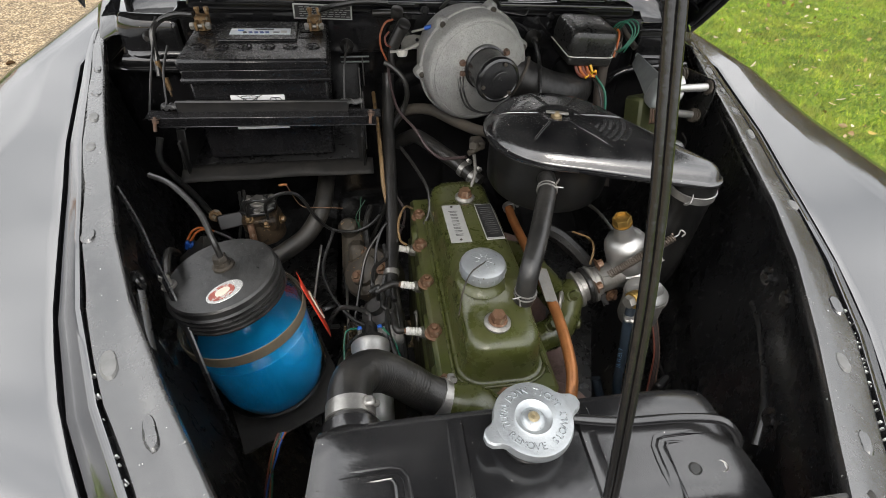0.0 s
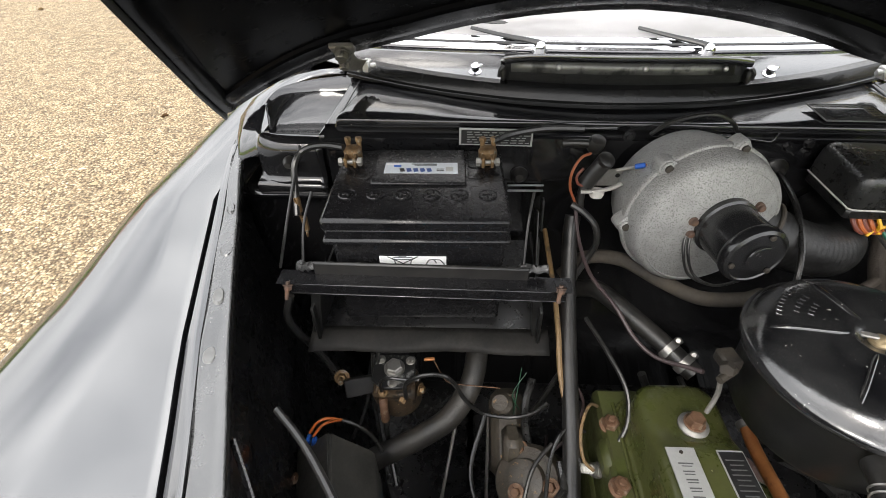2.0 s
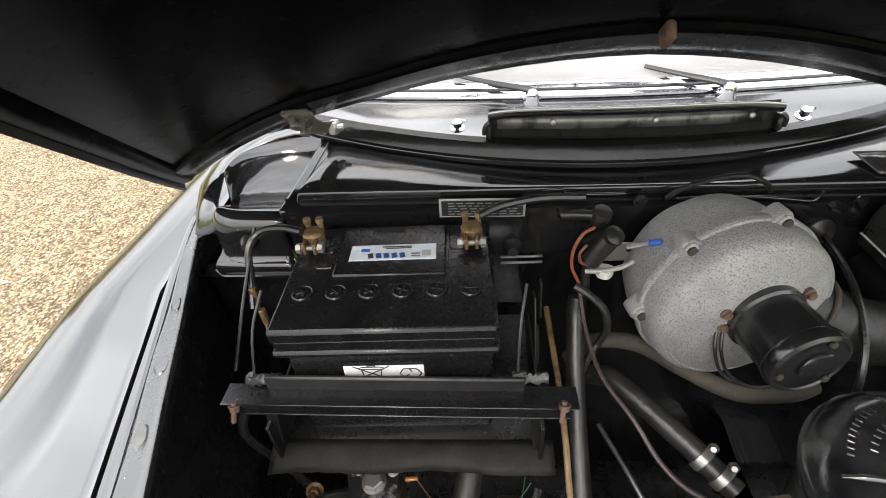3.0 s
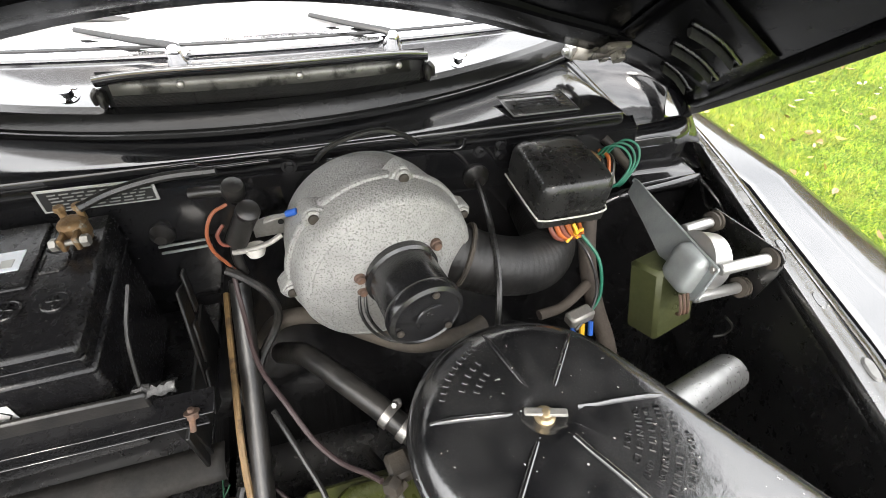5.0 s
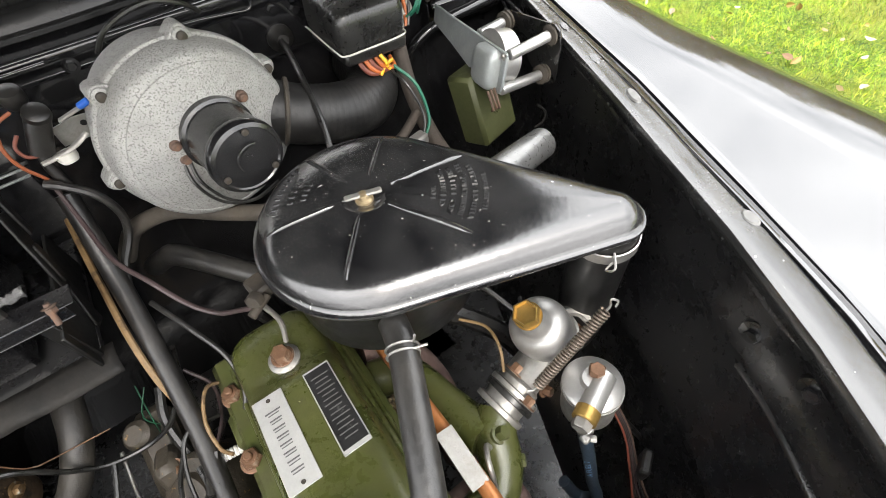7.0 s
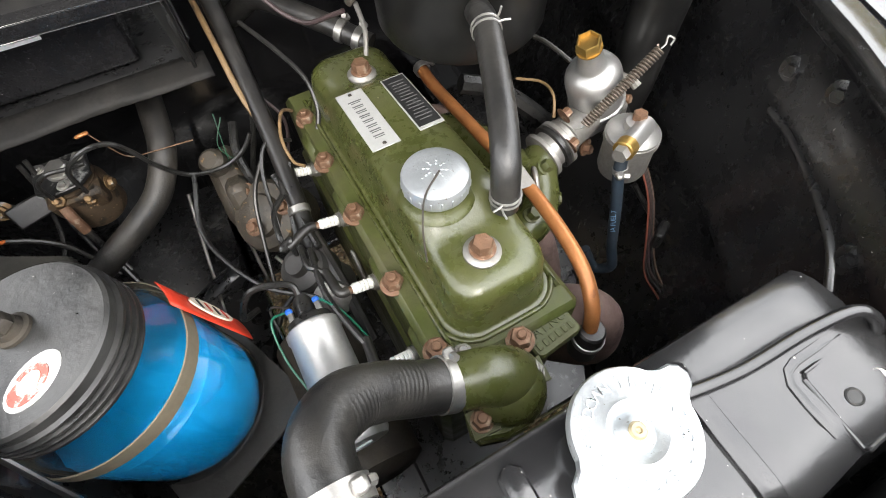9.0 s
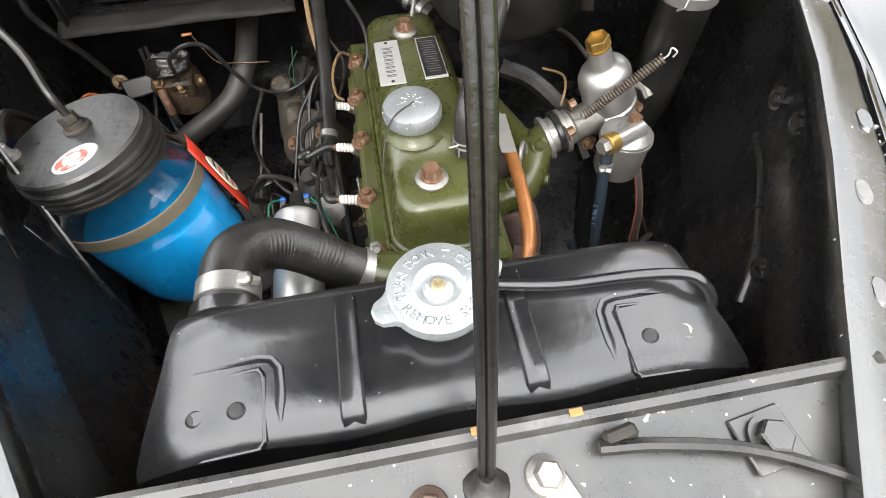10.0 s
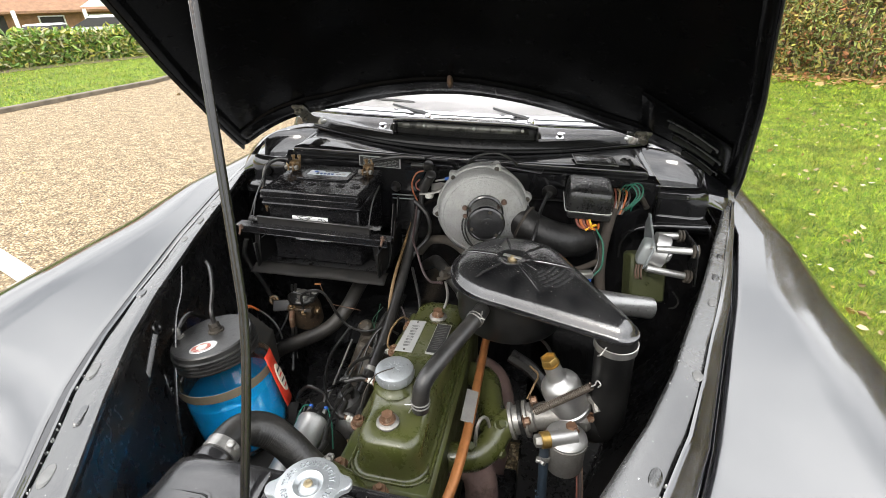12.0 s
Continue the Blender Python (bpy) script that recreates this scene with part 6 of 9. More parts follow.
for (zf, inset), ring in zip(((0.0, 0), (0.035, 0), (0.045, 0), (0.08, 0), (0.4, 0), (0.7, 0), (0.82, 0), (0.90, 0), (0.955, 0), (0.985, 0), (1.0, 0), (1.0, 0), (1.0, 0)), dense):
    full.append([(x, y, (0.692 - 0.02 * (y - 0.3)) + (cover_top(y) - (0.692 - 0.02 * (y - 0.3))) * zf) for x, y in ring])
s.rings(full, True, True, False)
n = len(full[-1])
top_r = full[-1]
k0 = len(s.v) - n
half = n // 2
idx = sorted(range(n), key=lambda i: (top_r[i][0] > ECX, top_r[i][1] if top_r[i][0] <= ECX else top_r[i][1]))
left = sorted([i for i in range(n) if top_r[i][0] <= ECX], key=lambda i: top_r[i][1])
right = sorted([i for i in range(n) if top_r[i][0] > ECX], key=lambda i: top_r[i][1])
m = min(len(left), len(right))
for i in range(m - 1):
    s.f.append((k0 + left[i], k0 + right[i], k0 + right[i + 1], k0 + left[i + 1]))
cover = part("rocker_cover", s, green, eng, "olive green pressed steel rocker cover", smooth=50)

s = Shape()
foot = [(x, y, 0.6935 - 0.02 * (y - 0.3)) for x, y in round_rect(ECX, ECY, EHX + 0.0055, EHY + 0.0055, 0.034)]
s.tube(foot + foot[:1], 0.0034, 8, 2, 0.8)
part("cover_rim", s, green, cover, "rolled rim along the foot of the cover", smooth=60)
# head, block and studs
s = Shape()
s.box((0.0, 0.478, 0.640), (0.150, 0.425, 0.098), Matrix.Rotation(radians(-1.2), 3, "X"), 0.006)
part("cylinder_head", s, green_old, eng, "grimy green cylinder head")
s = Shape()
s.box((-0.005, 0.478, 0.48), (0.150, 0.43, 0.24), None, 0.01)
part("block", s, green_old, eng, "grimy green cylinder block")
for y in (0.33, 0.42, 0.52, 0.62):
    s = Shape()
    s.box((-0.066, y - 0.02, 0.668), (0.028, 0.05, 0.032), None, 0.008)
    part("head_boss", s, green_old, eng)
for k, (x, y, z) in enumerate(((-0.066, 0.292, 0.6905), (-0.070, 0.374, 0.688), (-0.069, 0.470, 0.686), (-0.069, 0.556, 0.684), (-0.063, 0.636, 0.682), (0.004, 0.264, 0.6905))):
    s = Shape()
    s.lathe([(0.0135, 0), (0.0135, 0.0022), (0.012, 0.003)], (x, y, z), (0, 0, 1), 20)
    s.hexnut((x, y, z + 0.003), (0, 0, 1), 0.0105, 0.010)
    s.cyl((x, y, z + 0.012), (x, y, z + 0.018), 0.0045, n=12, ch=0.001)
    part("head_stud", s, bolt_rust, eng, "rusty head stud nut")
for x, y, z, big in ((0.0, 0.328, 0.757, 1), (0.009, 0.600, 0.7455, 0)):
    s = Shape()
    s.lathe([(0.0155, 0), (0.0165, 0.0015), (0.0165, 0.004), (0.0135, 0.006), (0.0125, 0.0075)], (x, y, z), (0, 0, 1), 30)
    w = part("cup_washer", s, alu_dull, cover, "dull cup washer")
    s = Shape()
    s.lathe([(0.0118, 0), (0.0118, 0.0015), (0.0112, 0.002)], (x, y, z + 0.007), (0, 0, 1), 24)
    s.hexnut((x, y, z + 0.008), (0, 0, 1), 0.0098, 0.011)
    part("cover_nut", s, bolt_rust, cover, "rusty domed cover nut")
fc = Vector((-0.008, 0.392, 0))
s = Shape()
s.lathe([(0.034, 0.770), (0.031, 0.774), (0.026, 0.778), (0.0245, 0.784)], fc, (0, 0, 1), 36)
part("filler_neck", s, green, cover)
s = Shape()
s.lathe([(0.0245, 0.784), (0.0285, 0.7845), (0.0295, 0.787), (0.0295, 0.797), (0.028, 0.8005), (0.022, 0.8035), (0.012, 0.8052), (0.0, 0.8055)], fc, (0, 0, 1), 48)
oc = part("oil_filler_cap", s, cap_steel, cover, "bright plated oil filler cap", smooth=40)
for k in range(40):
    a = 2 * math.pi * k / 40
    s = Shape()
    s.box((fc.x + 0.0296 * math.cos(a), fc.y + 0.0296 * math.sin(a), 0.7915), (0.0012, 0.0014, 0.008), math.degrees(a), 0.0003)
    if k % 2 == 0:
        part("knurl", s, cap_steel, oc)
em = Shape()
for k in range(8):
    a = 2 * math.pi * k / 8 + 0.2
    for q in range(4):
        r = 0.006 + 0.0036 * q
        em.box((fc.x + r * math.cos(a), fc.y + r * math.sin(a), 0.8058 - 0.0006 * q * q * 0.5), (0.0026, 0.0016, 0.001), math.degrees(a) + 20, 0.0003)
part("raised_marks", em, cap_steel, oc, "raised star of worn marks", kind="stuff")
s = Shape()
s.tube([(-0.006, 0.388, 0.806), (-0.028, 0.372, 0.804), (-0.040, 0.355, 0.790), (-0.046, 0.340, 0.765)], 0.0009, 6, 5)
part("cap_wire", s, dark_metal, oc, "thin retaining wire")


def nameplate(name, corners, z0, mat, label):
    (xa, ya), (xb, yb) = corners
    s = Shape()
    zc = (cover_top(ya) + cover_top(yb)) / 2 + 0.0012
    s.box(((xa + xb) / 2, (ya + yb) / 2, zc), (xb - xa, yb - ya, 0.0014), Matrix.Rotation(math.atan2(cover_top(yb) - cover_top(ya), yb - ya), 3, "X"), 0.0003)
    return part(name, s, mat, cover, label), zc


dull_ink = surf("worn_grey_ink", (0.10, 0.10, 0.098), 0.5, var=0.3, scale=150, bump=0)
np1, zc = nameplate("nameplate", ((-0.035, 0.468), (-0.005, 0.568)), 0.77, plate_metal, "brushed metal maker's plate")
rotp = Matrix.Rotation(-0.0997, 3, "X")
for q in range(8):
    y = 0.549 - 0.0088 * q
    s = Shape()
    s.box((-0.020, y, cover_top(y) + 0.0022), (0.0115 if q else 0.0150, 0.0013, 0.0005), rotp)
    part("letter_bar", s, dull_ink, np1)
    s = Shape()
    s.box((-0.020, y - 0.0030, cover_top(y - 0.003) + 0.0022), (0.0105, 0.0008, 0.0005), rotp)
    part("letter_bar", s, dull_ink, np1)
for y in (0.562, 0.474):
    s = Shape()
    s.lathe([(0.0022, 0), (0.0018, 0.001)], (-0.020, y, cover_top(y) + 0.0018), (0, 0.1, 1), 12)
    part("rivet", s, dark_metal, np1)
np2, zc = nameplate("data_plate", ((0.017, 0.470), (0.044, 0.566)), 0.77, plate_metal, "black printed data plate with a bright edge")
s = Shape()
s.box((0.0305, 0.519, cover_top(0.519) + 0.0021), (0.0245, 0.089, 0.0008), rotp)
part("black_field", s, surf("worn_black_field", (0.018, 0.018, 0.018), 0.32, var=0.4, scale=90, bump=0.1, alt=(0.09, 0.09, 0.085), alt_at=0.6), np2)
for q in range(14):
    y = 0.554 - 0.0054 * q
    w = 0.018 - 0.005 * ((q * 5) % 3) / 2
    s = Shape()
    s.box((0.0305, y, cover_top(y) + 0.0027), (w, 0.0011, 0.0005), rotp)
    part("print_bar", s, dull_ink, np2)
# spark plugs and leads
DIST = Vector((-0.140, 0.487, 0.600))
for k, y in enumerate((0.312, 0.406, 0.505, 0.600)):
    z = 0.660 - 0.07 * (y - 0.31)
    d = Vector((-0.90, -0.05, 0.30)).normalized()
    p = Vector((-0.071, y, z - 0.004))
    plug = part("spark_plug", Shape().hexnut(p, d, 0.0105, 0.011, False).lathe([(0.0085, 0.011), (0.0085, 0.016)], p, d, 16), steel, eng, "bright spark plug body")
    s = Shape()
    prof = [(0.0058, 0.015)]
    for q in range(5):
        prof += [(0.0062, 0.017 + 0.0042 * q), (0.0062, 0.0190 + 0.0042 * q), (0.0052, 0.0202 + 0.0042 * q)]
    prof += [(0.0045, 0.039)]
    s.lathe(prof, p, d, 16)
    part("insulator", s, ceramic, plug, "ribbed white insulator")
    s = Shape()
    s.cyl(p + d * 0.039, p + d * 0.047, 0.0042, n=12)
    part("plug_terminal", s, bolt_rust, plug, "rusty terminal")
    tip = p + d * 0.046
    goal = DIST + Vector((0.008 * (1.5 - k), 0.010 * (k - 1.5), 0.036))
    aim = (goal + Vector((0, 0, 0.02)) - tip).normalized()
    lead = [tip + aim * 0.028, tip + aim * 0.040 + Vector((-0.004, 0, 0.003)), tip.lerp(goal, 0.62) + Vector((-0.010, 0.0, 0.018)), goal + Vector((0, 0, 0.022)), goal]
    w = wire("plug_lead", lead, 0.0034, cable, "black ignition lead to a spark plug", "ignition lead", "ignition leads")
    s = Shape()
    s.tube([tip - d * 0.003, tip + d * 0.004, tip + d * 0.005 + aim * 0.008, tip + aim * 0.022 + d * 0.002, tip + aim * 0.036], 0.0054, 12, 4)
    part("boot", s, hose_rubber, w, "grey-black angled rubber plug boot")
# distributor, coil and dynamo
dst = thing("distributor", DIST - Vector((0, 0, 0.05)), "black distributor cap with dull metal clamp beside the block", "distributor")
s = Shape()
s.lathe([(0.028, -0.03), (0.033, -0.02), (0.034, 0.005), (0.028, 0.018), (0.014, 0.024), (0.012, 0.034)], DIST, (-0.35, -0.1, 0.93), 28)
part("cap", s, surf("dusty_distributor_cap", (0.025, 0.024, 0.023), 0.45, scale=40, bump=0.15, dust=(DUST, 0.3, 30)), dst)
s = Shape()
s.lathe([(0.023, -0.08), (0.026, -0.07), (0.026, -0.03)], DIST, (-0.35, -0.1, 0.93), 24)
part("body", s, alu_dull, dst, "dull alloy distributor body")
s = Shape()
s.lathe([(0.021, 0), (0.023, 0.003), (0.023, 0.010), (0.014, 0.016), (0.008, 0.018)], DIST + Vector((0.012, -0.045, -0.004)), (-0.3, -0.7, 0.64), 24)
part("vacuum_unit", s, alu_dull, dst, "dull round vacuum unit")
s = Shape()
s.box((-0.086, 0.455, 0.606), (0.004, 0.050, 0.014), Matrix.Rotation(radians(50), 3, "X"), 0.002)
lone("dipstick_tab", s, alu_dull, "flat drilled metal tab on the engine's side", "bracket")
for dy, dz in ((-0.012, -0.013), (0.013, 0.015)):
    s = Shape()
    s.lathe([(0.0028, 0), (0.0028, 0.0012)], (-0.0885, 0.455 + dy, 0.606 + dz), (-1, 0, 0), 12)
    lone("tab_hole", s, hole_dark, "dark hole in a metal tab", "hole", "tab holes")
coil = thing("ignition_coil", (-0.156, 0.33, 0.63), "bright aluminium ignition coil lying under the top hose", "ignition coil")
ca, cb = Vector((-0.158, 0.385, 0.662)), Vector((-0.160, 0.262, 0.652))
s = Shape()
s.lathe([(0.0255, 0), (0.0275, 0.002), (0.0275, 0.008), (0.0262, 0.010), (0.0262, 0.075), (0.0275, 0.077), (0.0275, 0.118), (0.025, 0.123), (0.012, 0.1235)], ca, cb - ca, 40)
part("can", s, surf("matt_aluminium_can", (0.50, 0.50, 0.49), 0.34, metal=0.75, var=0.1, scale=40, bump=0.15, dust=((0.3, 0.28, 0.25), 0.2, 30)), coil, "bright drawn aluminium can", smooth=35)
s = Shape()
s.lathe([(0.024, 0.0), (0.022, 0.008), (0.011, 0.014), (0.010, 0.030), (0.007, 0.036)], ca, ca - cb, 28)
part("coil_cap", s, cable, coil, "black moulded coil cap")
for dx in (-0.014, 0.014):
    s = Shape()
    s.box(ca + Vector((dx, 0.012, 0.012)), (0.006, 0.012, 0.006), None, 0.001)
    part("blade_terminal", s, steel, coil)
    s = Shape()
    s.box(ca + Vector((dx, 0.020, 0.013)), (0.007, 0.006, 0.007), None, 0.0015)
    part("blue_boot", s, wire_blue, coil, "blue terminal boot")
s = Shape()
s.box(cb + Vector((0.0, -0.002, 0.004)), (0.018, 0.002, 0.008), None, 0.0005)
part("end_label", s, silver_lab, coil)
wire("coil_lead", [ca + Vector((0, 0.034, 0.003)), ca + Vector((-0.004, 0.05, 0.012)), ca + Vector((-0.04, 0.06, 0.015)), ca + Vector((-0.06, 0.05, -0.01)), ca + Vector((-0.05, 0.07, -0.04))], 0.0036, cable, "black high-tension lead looping from the coil", "ignition lead")
for pts, mt, lb in (([ca + Vector((-0.016, 0.022, 0.012)), ca + Vector((-0.035, 0.025, 0.0)), ca + Vector((-0.038, -0.01, -0.02)), ca + Vector((-0.03, -0.05, -0.04))], wire_green, "thin green wire at the coil"), ([ca + Vector((-0.012, 0.024, 0.012)), ca + Vector((-0.03, 0.035, 0.008)), ca + Vector((-0.032, 0.01, -0.015))], cable, "thin black wire at the coil"), ([ca + Vector((0.016, 0.022, 0.012)), ca + Vector((0.032, 0.0, 0.005)), ca + Vector((0.045, -0.03, -0.02))], wire_green, "thin green wire below the coil")):
    wire("wire", pts, 0.0013, mt, lb, "wire", "coil wires", 6)
s = Shape()
s.lathe([(0.04, 0), (0.05, 0.006), (0.05, 0.17), (0.04, 0.18)], (-0.165, 0.24, 0.575), (0, 1, 0), 30)
lone("dynamo", s, dark_metal, "grimy dark dynamo body below the coil", "dynamo")

# thermostat housing and top hose
th = thing("thermostat_housing", (-0.03, 0.245, 0.69), "green cast thermostat elbow on the front of the engine", "thermostat housing")
s = Shape()
s.tube([(-0.020, 0.238, 0.688), (-0.028, 0.240, 0.706), (-0.042, 0.244, 0.7175), (-0.060, 0.250, 0.721), (-0.086, 0.258, 0.7215)], 0.0275, 28, 8, 0.95, 0.80)
s.lathe([(0.036, -0.010), (0.0352, -0.003), (0.0335, 0.006), (0.0290, 0.016), (0.0215, 0.0235), (0.012, 0.0275), (0.0, 0.0285)], (-0.030, 0.236, 0.692), (-0.1, 0.0, 1), 40)
part("elbow", s, green, th, "glossy green cast elbow", smooth=60)
TF = [(-0.050, 0.288), (-0.041, 0.285), (-0.008, 0.262), (0.004, 0.243), (0.006, 0.232), (0.0, 0.222), (-0.030, 0.199), (-0.052, 0.200), (-0.072, 0.207), (-0.0765, 0.217), (-0.072, 0.232), (-0.062, 0.262), (-0.058, 0.282)]
s = Shape()
s.plate(TF, 0.672, 0.684, None, 0.0015)
part("gasket_face", s, green_old, th, "grimy green housing below the elbow")
s = Shape()
s.plate([(-0.030 + (x + 0.030) * 0.97, 0.238 + (y - 0.238) * 0.97) for x, y in TF], 0.684, 0.692, None, 0.003)
part("flange", s, green, th, "three-eared green flange")
for x, y, z, mt in ((-0.063, 0.221, 0.692, bolt_rust), (-0.003, 0.234, 0.692, alu_dull), (-0.048, 0.277, 0.692, alu_dull)):
    s = Shape()
    s.plate([(x + a, y + b) for a, b in ((-0.013, -0.011), (0.011, -0.013), (0.013, 0.010), (-0.010, 0.012))], z, z + 0.0016, None, 0.0006)
    part("tab_washer", s, green_old, th, "bent green tab washer")
    s = Shape()
    s.lathe([(0.0100, 0), (0.0100, 0.0015)], (x, y, z + 0.0016), (0, 0, 1), 18)
    s.hexnut((x, y, z + 0.003), (0, 0, 1), 0.0088, 0.0085)
    s.cyl((x, y, z + 0.011), (x, y, z + 0.017), 0.0045, n=12, ch=0.001)
    part("stud_nut", s, mt, th, "weathered nut and stud")
s = Shape()
s.plate(round_rect(0.036, 0.258, 0.026, 0.0145, 0.006), 0.676, 0.686, Matrix.Translation((0.036, 0.258, 0)) @ Matrix.Rotation(radians(6), 4, "Z") @ Matrix.Translation((-0.036, -0.258, 0)), 0.002)
lugp = part("cast_lug", s, green_old, th, "green cast lug with raised marks")
s = Shape()
V, F = letters("PAT.NO", 0.0125, 0.0009)
cs, sn = math.cos(radians(6)), math.sin(radians(6))
s.add([(0.0355 + cs * x - sn * y, 0.2605 + sn * x + cs * y, 0.6864 + q) for x, y, q in V], F)
part("raised_word", s, green_old, lugp, smooth=20)
for q in range(6):
    s = Shape()
    s.box((0.0175 + 0.0075 * q, 0.2510 + 0.0008 * q, 0.6866), (0.0046, 0.0072, 0.0016), 6, 0.0005)
    part("raised_mark", s, green_old, lugp)
hs = thing("top_hose", (-0.13, 0.24, 0.72), "black moulded rubber top hose curving to the radiator", "hose")
s = Shape()
HP = [(-0.172, 0.188, 0.800), (-0.174, 0.215, 0.8015), (-0.170, 0.244, 0.798), (-0.152, 0.263, 0.784), (-0.126, 0.265, 0.762), (-0.100, 0.260, 0.738), (-0.070, 0.252, 0.720)]
s.tube(HP, 0.0215, 24, 8)
part("moulded_hose", s, hose_rubber, hs)
s = Shape()
s.tube([(-0.160, 0.257, 0.790), (-0.140, 0.265, 0.774), (-0.118, 0.264, 0.755), (-0.104, 0.261, 0.742)], 0.0213, 24, 8, 1.0, None, 0.010, 0.0040)
part("ribbed_bend", s, hose_rubber, hs, "wrinkled bend of the hose")
hose_clip(hs, (-0.173, 0.208, 0.801), (0, 1, 0.02), 0.0218, 0.016)
hose_clip(hs, (-0.078, 0.255, 0.7245), (0.85, -0.2, -0.5), 0.0218, 0.014)
s = Shape()
s.lathe([(0.026, 0), (0.0265, 0.003), (0.0265, 0.010), (0.023, 0.012)], (-0.172, 0.184, 0.800), (0, 1, 0), 30)
part("inlet_ring", s, rad_paint, hs)


# ---- air cleaner ----
AC, AR = Vector((0.145, 0.612)), 0.106
AT, ATR = Vector((0.312, 0.473)), 0.0255


def drop_outline(grow, n=72):
    """The outline of the lid: a large and a small circle with their common tangents."""
    d = AT - AC
    L, base = d.length, math.atan2(d.y, d.x)
    beta = math.acos((AR - ATR) / L)
    out = []
    big, small = int(n * 0.62), int(n * 0.2)
    for k in range(big + 1):
        a = base + beta + (2 * math.pi - 2 * beta) * k / big
        out.append((AC.x + (AR + grow) * math.cos(a), AC.y + (AR + grow) * math.sin(a)))
    p0 = out[-1]
    tip = []
    for k in range(small + 1):
        a = base - beta + 2 * beta * k / small
        tip.append((AT.x + (ATR + grow) * math.cos(a), AT.y + (ATR + grow) * math.sin(a)))
    m = int(n * 0.12)
    out += [(p0[0] + (tip[0][0] - p0[0]) * k / m, p0[1] + (tip[0][1] - p0[1]) * k / m) for k in range(1, m)]
    out += tip
    p1, q1 = tip[-1], out[0]
    out += [(p1[0] + (q1[0] - p1[0]) * k / m, p1[1] + (q1[1] - p1[1]) * k / m) for k in range(1, m)]
    return out


def drop_depth(x, y):
    """Distance of a place inside the outline to its edge."""
    best = -1
    for k in range(21):
        t = k / 20
        c = AC.lerp(AT, t)
        best = max(best, AR + (ATR - AR) * t - math.hypot(x - c.x, y - c.y))
    return best


def lid_z(x, y):
    d = max(0.0, drop_depth(x, y))
    r = math.hypot(x - AC.x, y - AC.y)
    z = 0.860 + 0.021 * (1 - math.exp(-d / 0.009)) + 0.004 * min(1, d / 0.06)
    z -= 0.004 * math.exp(-(r / 0.020) ** 2)
    z += 0.0035 * math.exp(-((r - 0.026) / 0.007) ** 2)
    return z - 0.012 * (x - AC.x) * 0.3


air = thing("air_cleaner", (AC.x, AC.y, 0.76), "gloss black teardrop air cleaner with a wing nut", "air cleaner")
s = Shape()
rings = []
for g, dz in ((0.0, 0.8535), (0.0035, 0.854), (0.0042, 0.8565), (0.0035, 0.859), (0.0005, 0.860)):
    rings.append([(x, y, dz - 0.0036 * (x - AC.x)) for x, y in drop_outline(g)])
for g in (-0.0015, -0.004, -0.008, -0.013, -0.019, -0.0245):
    rings.append([(x, y, lid_z(x, y)) for x, y in drop_outline(g)])
base_ring = drop_outline(-0.0245)
for k in (0.86, 0.7, 0.55, 0.42, 0.3, 0.2, 0.12, 0.05):
    ring = []
    for x, y in base_ring:
        d = AT - AC
        t = max(0.0, min(1.0, ((x - AC.x) * d.x + (y - AC.y) * d.y) / d.length_squared))
        c = AC.lerp(AT, t * 0.98)
        c = c.lerp(AC, 1 - k)
        X, Y = AC.x + (x - AC.x) * k, AC.y + (y - AC.y) * k
        ring.append((X, Y, lid_z(X, Y)))
    rings.append(ring)
s.rings(rings)
lid_ac = part("lid", s, air_paint, air, "domed gloss black teardrop lid", smooth=50)
for ang, r0, r1 in ((50, 0.024, 0.088), (-6, 0.026, 0.1), (-62, 0.026, 0.105), (-130, 0.022, 0.086), (168, 0.022, 0.09), (103, 0.024, 0.09)):
    s = Shape()
    a = radians(ang)
    pts = []
    for r in np.linspace(r0, r1, 7):
        x, y = AC.x + r * math.cos(a), AC.y + r * math.sin(a)
        if drop_depth(x, y) > 0.006:
            q = (r - r0) / (r1 - r0)
            pts.append((x, y, lid_z(x, y) + 0.0004 - 0.0022 * abs(2 * q - 1) ** 5))
    s.tube(pts, 0.0025, 10, 4, 0.7)
    part("pressed_rib", s, air_paint, lid_ac, "raised radial rib")
em = Shape()
for text, rr_, mid, step in (("FOR", 0.0615, -36, 5.2), ("CLEANING", 0.0705, -31.5, 4.6), ("AND FILLING", 0.0795, -33.5, 3.9), ("INSTRUCTIONS SEE", 0.0890, -33, 2.75), ("VEHICLE MAKERS", 0.0985, -34.5, 2.95), ("HANDBOOK", 0.1080, -35.5, 3.2)):
    for k, ch_ in enumerate(text):
        if ch_ == " ":
            continue
        a = radians(mid + (k - (len(text) - 1) / 2) * step)
        V, F = letters(ch_, 0.0070, 0.0011)
        ca, sa = math.cos(a + math.pi / 2), math.sin(a + math.pi / 2)
        cx, cy = AC.x + (rr_ + 0.0028) * math.cos(a), AC.y + (rr_ + 0.0028) * math.sin(a)
        em.add([(cx + ca * x - sa * y, cy + sa * x + ca * y, lid_z(cx + ca * x - sa * y, cy + sa * x + ca * y) + 0.0001 + q) for x, y, q in V], F)
